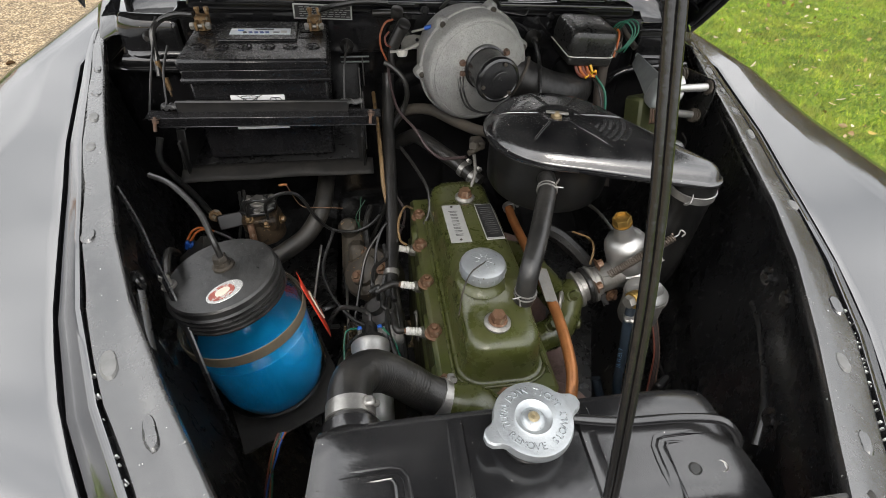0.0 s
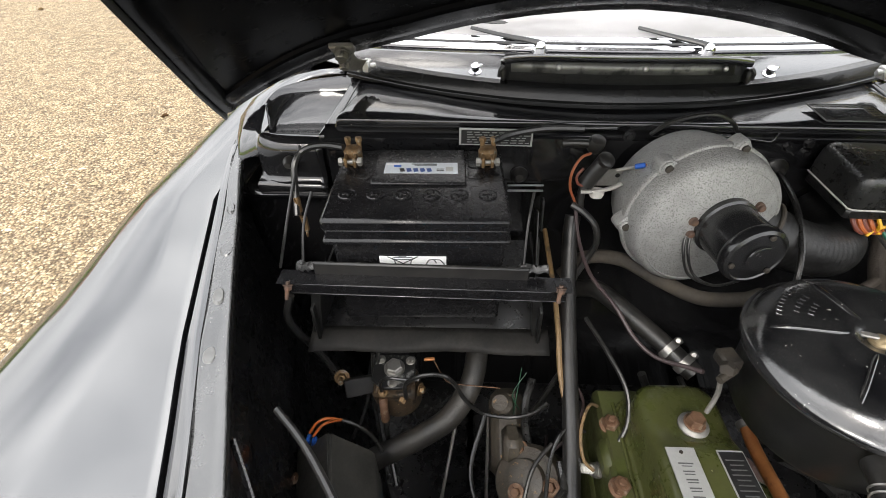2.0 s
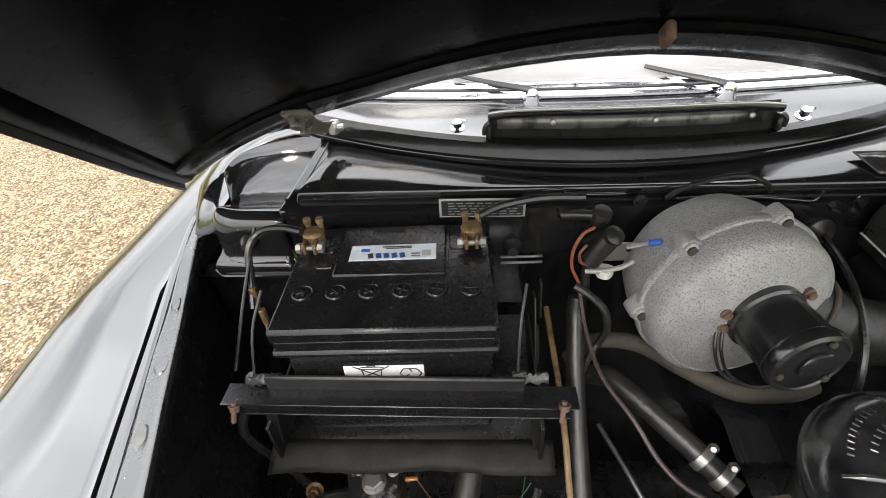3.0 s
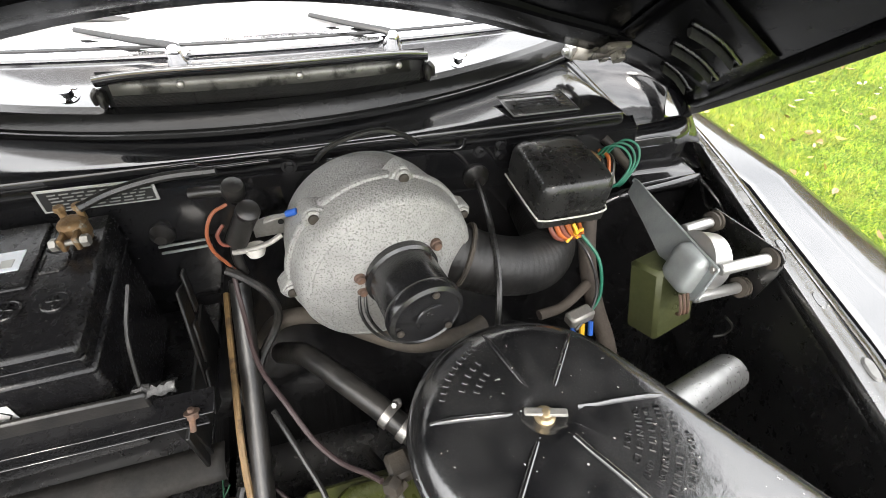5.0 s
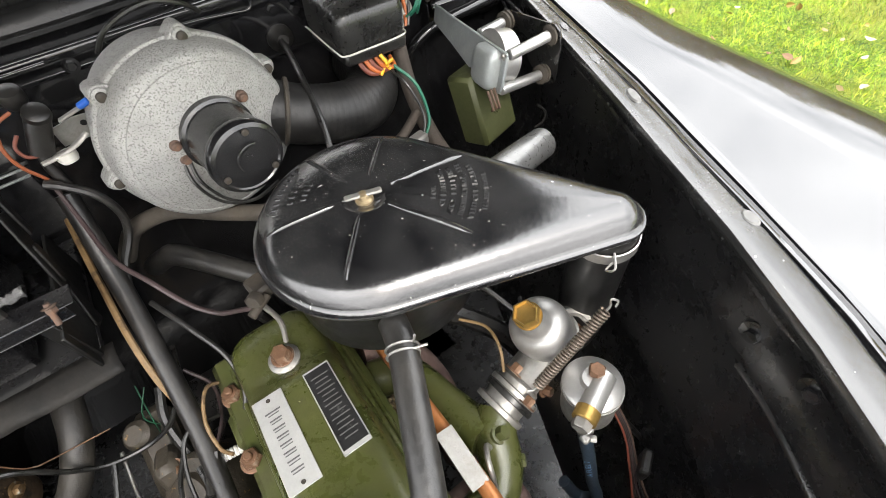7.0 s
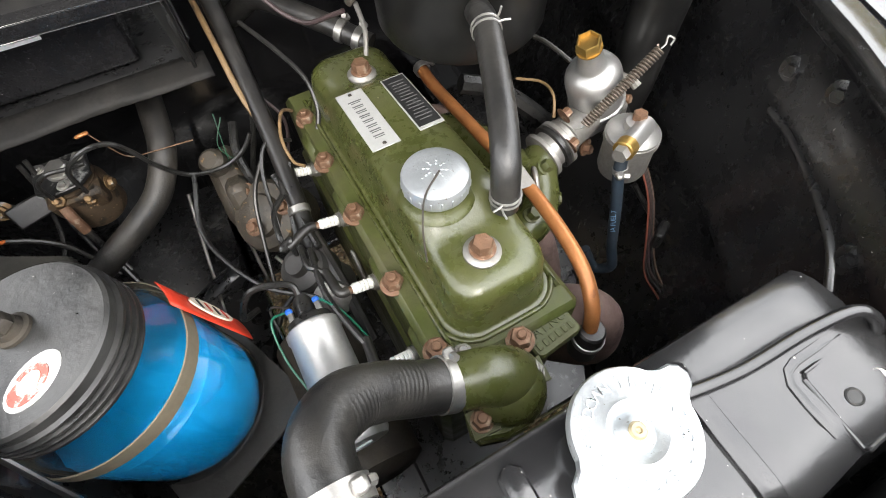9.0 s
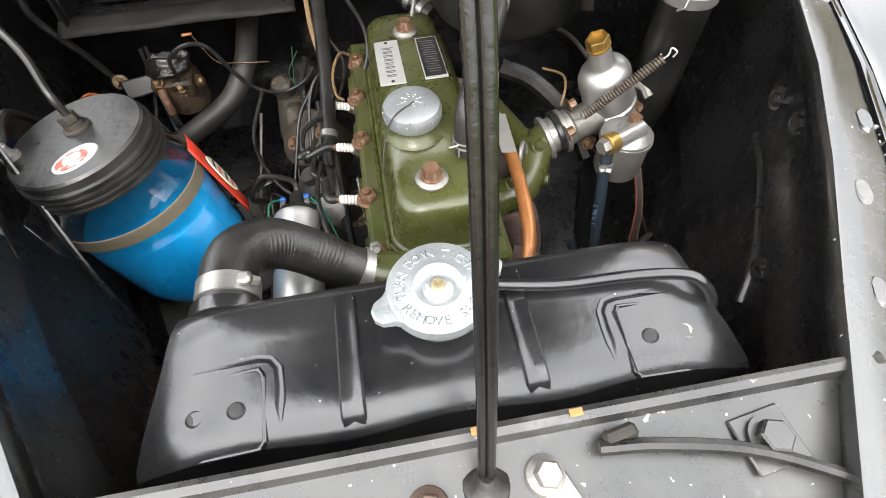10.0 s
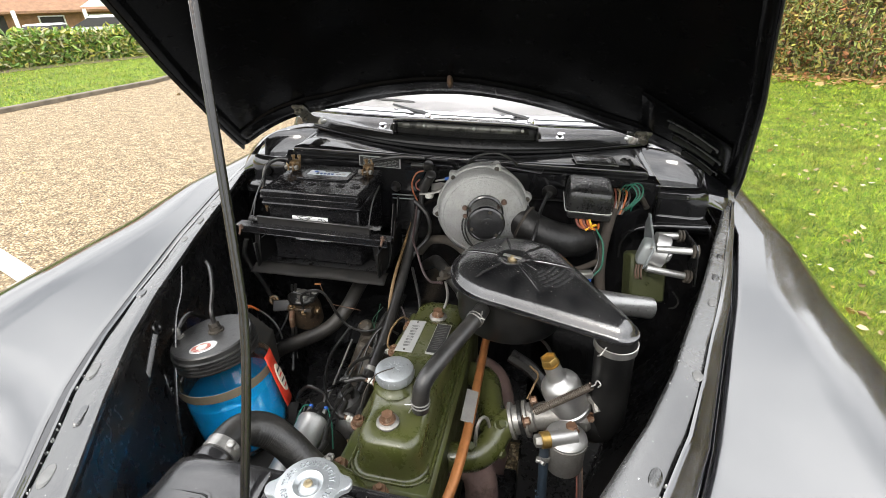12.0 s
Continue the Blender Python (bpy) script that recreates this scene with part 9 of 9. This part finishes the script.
for k in range(3):
    s.tube([(0.371 + 0.005 * k, 0.722, 0.833), (0.369 + 0.005 * k, 0.713, 0.824), (0.371 + 0.005 * k, 0.711, 0.812), (0.373 + 0.005 * k, 0.716, 0.806)], 0.0018, 6, 3)
part("brown_tags", s, iron, wm, "brown wire tails")
wire("wiper_rack_tube", [(0.405, 0.892, 0.88), (0.398, 0.91, 0.89), (0.385, 0.92, 0.905), (0.375, 0.93, 0.915)], 0.006, dark_metal, "dull metal wiper cable tube into the bulkhead", "tube", n=12)
s = Shape()
s.tube([(0.44, 0.705, 0.79), (0.452, 0.70, 0.775), (0.449, 0.70, 0.76), (0.440, 0.705, 0.752)], 0.0016, 6, 4)
lone("wire_loop", s, cable, "thin black wire loop on the inner wing", "wire")
# rolled lip of the deep recess behind the wiper motor
s = Shape()
s.tube([(0.545, 0.912, 0.833), (0.49, 0.908, 0.835), (0.435, 0.908, 0.833), (0.398, 0.912, 0.822), (0.377, 0.918, 0.802), (0.370, 0.926, 0.775), (0.372, 0.936, 0.735)], 0.0075, 12, 6, 0.8)
part("recess_lip", s, bulk_paint, car, "gloss black rolled lip round the deep recess", smooth=60)
s = Shape()
s.tube([(0.538, 0.902, 0.838), (0.548, 0.868, 0.822), (0.560, 0.845, 0.795), (0.552, 0.885, 0.800), (0.538, 0.902, 0.838)], 0.0022, 6, 2)
part("pressed_edge", s, bay_paint, car, "pressed triangular edge on the inner wing")
# ribbed panel on the scuttle shelf
rp = thing("louvre_panel", (0.30, 0.97, 0.95), "black ribbed panel pressed into the scuttle shelf", "panel")
panel_satin = surf("satin_grey_black_panel", (0.020, 0.020, 0.020), 0.16, ior=1.7, scale=30, bump=0.12, bscale=120, dust=(DUST, 0.2, 30))


def panel_p(u, v, h):
    """A place on the panel: u across, v back from the shelf's front edge."""
    x = 0.252 + 0.090 * u - 0.010 * v
    return (x, 0.950 + 0.038 * v, body_z(x, 0.9565) + 0.0088 * v + h)


s = Shape()
s.sheet([[panel_p(u, v, 0.0030) for v in (0, 0.33, 0.67, 1)] for u in (0, 0.25, 0.5, 0.75, 1)])
part("backing", s, panel_satin, rp, thick=0.0012)
for k in range(6):
    s = Shape()
    v = 0.16 + 0.137 * k
    s.tube([panel_p(0.06, v, 0.0034), panel_p(0.5, v, 0.0034), panel_p(0.94 - (0.12 if k == 5 else 0.0), v, 0.0034)], 0.0010, 6, 2)
    part("rib", s, panel_satin, rp)
s = Shape()
s.tube([panel_p(u, v, 0.0034) for u, v in ((0, 0), (0.5, 0), (1, 0), (1, 0.5), (1, 1), (0.5, 1), (0, 1), (0, 0.5), (0, 0))], 0.0011, 6, 1)
part("frame", s, surf("dull_grey_edge", (0.16, 0.16, 0.155), 0.35, metal=0.3), rp, "pale grey edge of the panel")

# ---- scuttle: air intake, washer jets, wipers ----
vent = thing("scuttle_vent", (-0.02, 1.01, 1.0), "open black air intake flap with dark gauze on the scuttle", "air vent")


def vent_p(u, y, z):
    x = u * 0.178
    return (CX + x, y + 0.30 * x * x, body_z(x, z))


s = Shape()
s.rings([[vent_p(u, 1.004 + dy, 1.004 + dz - 0.006 * abs(u) ** 6) for dy, dz in ((0.0035, 0.0125), (0.0, 0.0150), (-0.002, 0.0200), (-0.001, 0.0238), (0.002, 0.0248), (0.030, 0.0150), (0.066, 0.0020), (0.104, -0.010), (0.104, -0.013), (0.066, -0.0015), (0.030, 0.0112), (0.008, 0.0180), (0.0060, 0.0150))] for u in np.linspace(-1, 1, 31)])
part("flap", s, paint, vent, "thin gloss black intake flap with a rolled front lip", smooth=50)
s = Shape()
s.sheet([[vent_p(u, 1.012 + 0.002 * v, 0.984 + 0.040 * v) for v in (0, 0.5, 1)] for u in np.linspace(-0.99, 0.99, 21)])
part("gauze", s, mesh_dark, vent, "dark wire gauze", thick=0.001)
for row in range(4):
    for sg in (1, -1):
        s = Shape()
        s.tube([vent_p(u, 1.0095, 0.9825 + 0.0048 * row + 0.0020 * sg * (1 if k % 2 else -1)) for k, u in enumerate(np.linspace(-0.95, 0.95, 61))], 0.0006, 4, 1)
        part("gauze_wire", s, cable, vent)
s = Shape()
s.sheet([[vent_p(u, 1.0075 + 0.003 * v, 1.0005 + 0.016 * v) for v in (0, 0.5, 1)] for u in np.linspace(-0.94, 0.88, 15)])
part("inner_strip", s, surf("bare_metal_strip", (0.16, 0.158, 0.145), 0.34, metal=0.5, var=0.4, scale=14, bump=0.2, bscale=40, alt=(0.035, 0.035, 0.032), alt_at=0.5), vent, "dull bare metal strip inside the flap", thick=0.001)
for u in (-0.55, 0.15, 0.8):
    s = Shape()
    s.lathe([(0.0042, 0), (0.0036, 0.002), (0.002, 0.003)], vent_p(u, 1.0082, 1.009), (0, -1, 0.2), 14)
    part("screw", s, steel, vent, "bright screw head")
for u in (-1.0, 1.0):
    s = Shape()
    s.box(vent_p(u, 1.008, 0.998), (0.008, 0.016, 0.020), None, 0.003)
    s.tube([vent_p(u, 1.004, 1.010), vent_p(u * 1.03, 1.002, 1.004), vent_p(u * 1.035, 1.004, 0.994)], 0.003, 8, 3)
    part("side_lever", s, rubber, vent)
for x, y, z in ((0.212, 1.056, 0.986), (-0.238, 1.050, 0.998)):
    s = Shape()
    s.lathe([(0.010, 0), (0.010, 0.002), (0.006, 0.004), (0.005, 0.008), (0.007, 0.009), (0.007, 0.012), (0.003, 0.014)], (x, y, z - 0.004), (0, -0.3, 1), 20)
    s.box((x + 0.005, y - 0.003, z + 0.007), (0.014, 0.005, 0.004), 15, 0.0015)
    lone("washer_jet", s, chrome, "small chrome twin washer jet on the scuttle", "washer jet", "washer jets")
for x, tip, b0, b1 in ((-0.132, (-0.245, 1.166, 1.030), (-0.30, 1.185, 1.040), (-0.10, 1.172, 1.022)), (0.137, (0.035, 1.163, 1.026), (-0.150, 1.180, 1.037), (-0.035, 1.170, 1.020))):
    wi = thing("wiper", (x, 1.115, 1.0), "dark wiper arm on a chrome spindle below the windscreen", "wiper", "wipers")
    at = Vector((x, 1.114, body_z(x, 0.998)))
    s = Shape()
    s.lathe([(0.013, -0.006), (0.013, 0.002), (0.010, 0.006), (0.0095, 0.014), (0.006, 0.018)], at, (0, -0.4, 0.9), 22)
    part("spindle", s, chrome, wi, "chrome spindle cap")
    s = Shape()
    s.tube([at + Vector((0.004, 0.002, 0.012)), at + Vector((-0.012, 0.008, 0.017)), at.lerp(Vector(tip), 0.45) + Vector((0, 0, 0.008)), Vector(tip)], 0.0062, 10, 6, 0.7, 0.5)
    part("arm", s, surf("dark_wiper_arm", (0.035, 0.035, 0.035), 0.3, metal=0.5), wi)
    s = Shape()
    s.tube([b0, Vector(b0).lerp(Vector(b1), 0.5) + Vector((0, 0, 0.004)), b1], 0.0042, 8, 6, 0.6)
    part("blade", s, rubber, wi, "black rubber wiper blade")


# ---- lawn, hedges and the distance ----
def leaf_mass(name, mat, label, category, n, place, size, seed, flat=0.0, kind="stuff", shape=1.0):
    """Many small leaves, each of two curled halves, as one mass."""
    g = np.random.default_rng(seed)
    P = place(g, n)
    d = g.normal(size=(n, 3))
    d[:, 2] *= 1 - flat
    d /= np.linalg.norm(d, axis=1)[:, None]
    e = g.normal(size=(n, 3))
    e[:, 2] *= 1 - flat
    e -= d * (e * d).sum(1)[:, None]
    e /= np.linalg.norm(e, axis=1)[:, None]
    s = size * g.uniform(0.6, 1.35, (n, 1))
    up = np.cross(d, e)
    wide = s * 0.36 * shape
    curl = up * s * g.uniform(0.05, 0.3, (n, 1))
    V = np.stack([P - d * s, P - d * s * 0.35 + e * wide + curl, P + d * s * 0.4 + e * wide * 0.8 + curl, P + d * s, P + d * s * 0.4 - e * wide * 0.8 + curl, P - d * s * 0.35 - e * wide + curl], 1).reshape(-1, 3)
    k = np.arange(n)[:, None] * 6
    F = np.concatenate([k + [0, 1, 2, 3], k + [0, 3, 4, 5]])
    me = bpy.data.meshes.new(name)
    me.from_pydata(V.tolist(), [], F.tolist())
    me.materials.append(mat)
    return tagged(new(name, me), label, category, kind=kind)


def along(line, t):
    """Places on a line of corners; t from 0 to 1."""
    L = np.array(line, float)
    seg = np.r_[0, np.cumsum(np.linalg.norm(np.diff(L, axis=0), axis=1))]
    return np.stack([np.interp(t * seg[-1], seg, L[:, 0]), np.interp(t * seg[-1], seg, L[:, 1])], 1)


HEDGE_L = [(-15.5, 1.0), (-13.2, 6.0), (-12.5, 8.9), (-11.4, 11.8), (-8.5, 19.0)]
HEDGE_R = [(-2, 12.0), (3.9, 9.75), (5.1, 9.2), (9.0, 7.4), (14.0, 5.0), (16.5, 1.0), (17.0, -7.0)]


def in_hedge(line, height, depth):
    def place(g, n):
        t = g.uniform(0, 1, n)
        q = along(line, t)
        h = height * (0.86 + 0.10 * np.sin(t * 53) + 0.07 * np.sin(t * 131 + 1))
        side = g.normal(0, 0.5, n)
        z = h * g.uniform(0.01, 1, n) ** 1.15
        q[:, 0] += depth * side * 0.7 - 0.2 * depth
        q[:, 1] += depth * side * 0.7
        return np.c_[q, z]
    return place


leaf_mass("laurel_hedge", laurel_mat, "low green laurel hedge with some yellow leaves", "hedge", 30000, in_hedge(HEDGE_L, 0.86, 0.5), 0.078, 21)
leaf_mass("autumn_hedge", autumn_mat, "tall mixed hedge in brown, red and green autumn leaf", "hedge", 330000, in_hedge(HEDGE_R, 5.6, 0.9), 0.043, 22)
tw = Shape()
tg = random.Random(4)
for k in range(900):
    t = tg.random()
    x, y = along(HEDGE_R, np.array([t]))[0]
    h = tg.uniform(1.5, 5.0)
    dx, dy = tg.uniform(-0.6, 0.6), tg.uniform(-0.4, 0.4)
    b = Vector((x + tg.uniform(-0.3, 0.3), y - 0.1 + tg.uniform(-0.3, 0.3), 0))
    tw.tube([b, b + Vector((dx * 0.4, dy * 0.4, h * 0.5)), b + Vector((dx, dy, h))], 0.013, 5, 2, 1.0, 0.3)
lone("hedge_stems", tw, twig_mat, "bare brown stems inside the tall hedge", "hedge", kind="stuff")


def lawn_place(g, n):
    r = g.uniform(0, 1, n) ** 1.7
    x = 0.72 + r * 5.5
    y = -1.4 + g.uniform(0, 1, n) * 8.5
    return np.c_[x, y, np.zeros(n)]


def far_lawn(g, n):
    """The lawn towards the tall hedge."""
    return np.c_[0.6 + 9.0 * g.uniform(0, 1, n), 6.6 + 3.4 * g.uniform(0, 1, n), np.zeros(n)]


def verge_place(g, n):
    """The strip of lawn between the kerb and the low hedge."""
    y = g.uniform(-2, 14, n)
    x0 = np.interp(y, [k[0] for k in KERB], [k[1] for k in KERB]) - 0.06
    return np.c_[x0 - 6.5 * g.uniform(0, 1, n), y, np.zeros(n)]


def grass(n, seed, place, name, label, tall=1.0, broad=1.0):
    g = np.random.default_rng(seed)
    P = place(g, n)
    a = g.uniform(0, 2 * math.pi, n)
    h = g.uniform(0.012, 0.040, n) * tall
    w = g.uniform(0.0008, 0.0017, n) * broad
    lean = g.uniform(0.2, 1.3, n) * h
    b = g.uniform(0, 2 * math.pi, n)
    side = np.c_[np.cos(a), np.sin(a), np.zeros(n)] * w[:, None]
    tip = P + np.c_[np.cos(b) * lean, np.sin(b) * lean, h]
    V = np.stack([P - side, P + side, tip], 1).reshape(-1, 3)
    F = (np.arange(n)[:, None] * 3 + [0, 1, 2]).tolist()
    me = bpy.data.meshes.new(name)
    me.from_pydata(V.tolist(), [], F)
    me.materials.append(blade_mat)
    return tagged(new(name, me), label, "grass", kind="stuff")


grass(520000, 31, lawn_place, "grass", "short bright green grass of the lawn")
grass(110000, 32, far_lawn, "far_grass", "short green grass before the tall hedge", 1.1, 2.6)
grass(90000, 33, verge_place, "verge_grass", "short green grass between kerb and low hedge", 1.2, 4.0)


def litter_place(g, n):
    q = lawn_place(g, n)
    q[:, 2] = g.uniform(0.018, 0.034, n)
    return q


def drive_litter(g, n):
    return np.c_[g.uniform(-7, -0.9, n), g.uniform(-1, 8, n), np.full(n, 0.014)]


def hedge_litter(g, n):
    q = along(HEDGE_R, g.uniform(0, 1, n))
    off = np.abs(g.normal(0.55, 0.4, n))
    return np.c_[q[:, 0] - 0.4 * off, q[:, 1] - off, g.uniform(0.01, 0.04, n)]


leaf_mass("fallen_leaves", litter_mat, "pale dry leaves scattered on the lawn", "leaves", 1800, litter_place, 0.020, 41, 0.7, shape=1.6)
leaf_mass("drive_leaves", litter_mat, "a few pale leaves on the gravel", "leaves", 26, drive_litter, 0.028, 42, 0.9, shape=1.7)
leaf_mass("hedge_leaves", island_mat("orange_leaf_litter", [(0.30, 0.14, 0.05), (0.42, 0.24, 0.09), (0.5, 0.33, 0.14), (0.25, 0.12, 0.04)]), "orange leaf litter along the foot of the hedge", "leaves", 6000, hedge_litter, 0.05, 43, 0.8, shape=1.6)
soil = Shape()
q = [along(HEDGE_L, np.array([t]))[0] for t in np.linspace(0, 1, 30)]
soil.sheet([[(x - 0.5, y - 0.2, 0.012), (x + 0.75, y - 0.3, 0.012)] for x, y in q])
lone("hedge_bed", soil, surf("dark_soil", (0.09, 0.06, 0.04), 0.95, scale=6, bump=0.6, bscale=40), "strip of bare brown soil under the hedge", "soil", kind="structure")

# house beyond the hedge
brick_mat = surf("orange_brown_brickwork", (0.30, 0.16, 0.09), 0.85, scale=4, bump=0.3, bscale=30)
tile_mat = surf("brown_roof_tiles", (0.27, 0.15, 0.085), 0.85, scale=3, bump=0.6, bscale=14)
white_mat = surf("white_boards", (0.78, 0.78, 0.76), 0.5, scale=8, bump=0.05)
dark_mat = surf("dark_opening", (0.02, 0.018, 0.016), 0.6, bump=0)
house = thing("house", (-37, 31, -1.3), "brown brick house with a tiled roof and white boards", "house")
HM = Matrix.Translation((-37, 31, -1.3)) @ Matrix.Rotation(radians(50), 4, "Z")


def hp(x, y, z):
    return HM @ Vector((x, y, z))


def hbox(name, c, sz, mat, parent, label=""):
    s = Shape()
    s.box(hp(*c), sz, HM.to_3x3(), 0.02)
    return part(name, s, mat, parent, label)


hbox("wall", (0, 0, 1.3), (17, 7, 2.6), brick_mat, house, "brick wall")
# dark boards on the wall hold the shade of the open garages
for x in (-6.2, -3.2):
    w = hbox("garage_door", (x, -3.52, 1.05), (2.4, 0.12, 2.1), dark_mat, house, "dark board for a shaded garage opening")
for x in (0.5, 3.2, 6.0):
    w = hbox("window", (x, -3.53, 1.5), (1.5, 0.1, 1.1), white_mat, house, "white framed window")
    hbox("pane", (x, -3.60, 1.5), (1.3, 0.04, 0.9), dark_mat, w)
s = Shape()
R = []
for x in (-9.0, 9.0):
    R.append([hp(x, -4.4, 2.35), hp(x, 0, 4.9), hp(x, 4.4, 2.35), hp(x, 4.4, 2.2), hp(x, 0, 4.7), hp(x, -4.4, 2.2)])
s.rings(R)
part("roof", s, tile_mat, house, "brown tiled pitched roof", smooth=20)
s = Shape()
s.add([hp(2.2, -5.4, 2.5), hp(5.2, -5.4, 4.3), hp(8.2, -5.4, 2.5), hp(8.2, -5.2, 2.5), hp(5.2, -5.2, 4.3), hp(2.2, -5.2, 2.5)], [(0, 1, 2), (5, 4, 3), (0, 5, 4, 1), (1, 4, 3, 2), (0, 2, 3, 5)])
part("gable", s, white_mat, house, "white boarded gable", smooth=0)
for x in (-8.4, -4.7, -1.4, 2.4, 8.0):
    hbox("post", (x, -5.2, 1.2), (0.22, 0.22, 2.4), white_mat, house, "white porch post")


def parked_car(at, turn, label):
    """A white hatchback: lofted body, dark glass, four wheels."""
    m = Matrix.Translation(at) @ Matrix.Rotation(radians(turn), 4, "Z")
    ob = thing("parked_car", at, label, "car", "parked cars")
    s = Shape()
    R = []
    for x, h0, top, w in ((-2.05, 0.35, 0.72, 0.66), (-1.98, 0.28, 0.85, 0.80), (-1.2, 0.24, 0.95, 0.86), (-0.4, 0.22, 0.98, 0.88), (1.0, 0.22, 0.99, 0.88), (1.85, 0.26, 0.98, 0.84), (2.02, 0.32, 0.88, 0.76), (2.06, 0.4, 0.7, 0.66)):
        R.append([m @ Vector((x, y * w, z)) for y, z in ((-0.92, h0), (-1, (h0 + top) / 2), (-0.95, top - 0.04), (-0.85, top), (0.85, top), (0.95, top - 0.04), (1, (h0 + top) / 2), (0.92, h0))])
    s.rings(R)
    part("body", s, surf("white_car_paint", (0.75, 0.75, 0.74), 0.2, scale=4, bump=0, var=0.03), ob, "white painted body", smooth=50)
    for y in (-1, 1):
        s = Shape()
        s.rings([[m @ Vector(p) for p in ((-1.10 + k, y * (0.82 - dw), z), (1.90 - 0.5 * k, y * (0.82 - dw), z), (1.90 - 0.5 * k, y * 0.5, z), (-1.10 + k, y * 0.5, z))] for z, k, dw in ((0.97, 0.0, 0.0), (1.18, 0.40, 0.08), (1.38, 0.80, 0.16))])
        part("side_window", s, dark_mat, ob, "dark side glass", smooth=20)
    s = Shape()
    s.rings([[m @ Vector(p) for p in ((-1.15 + k, -0.49, z), (1.95 - 0.5 * k, -0.49, z), (1.95 - 0.5 * k, 0.49, z), (-1.15 + k, 0.49, z))] for z, k in ((0.97, 0.0), (1.18, 0.40), (1.38, 0.80))])
    part("cabin_glass", s, dark_mat, ob, "dark windscreen and rear glass", smooth=20)
    s = Shape()
    s.rings([[m @ Vector(p) for p in ((-0.36 - k, -0.66 - k, z), (1.64 + k, -0.66 - k, z), (1.64 + k, 0.66 + k, z), (-0.36 - k, 0.66 + k, z))] for z, k in ((1.36, 0.02), (1.42, 0.0), (1.46, -0.12))])
    part("roof", s, white_mat, ob, "white roof", smooth=40)
    for x in (-1.3, 1.3):
        for y in (-0.86, 0.86):
            s = Shape()
            c = m @ Vector((x, y, 0.31))
            ax = m.to_3x3() @ Vector((0, 1, 0))
            s.lathe([(0.18, -0.09), (0.28, -0.09), (0.31, -0.06), (0.31, 0.06), (0.28, 0.09), (0.18, 0.09)], c, ax, 20)
            part("tyre", s, tyre_mat, ob)
    return ob


parked_car((-22.6, 21.8, fall_away(-22.6)), 46, "white parked hatchback with dark windows beyond the hedge")
parked_car((-30.6, 25.2, fall_away(-30.6)), 110, "white parked car in front of the house")
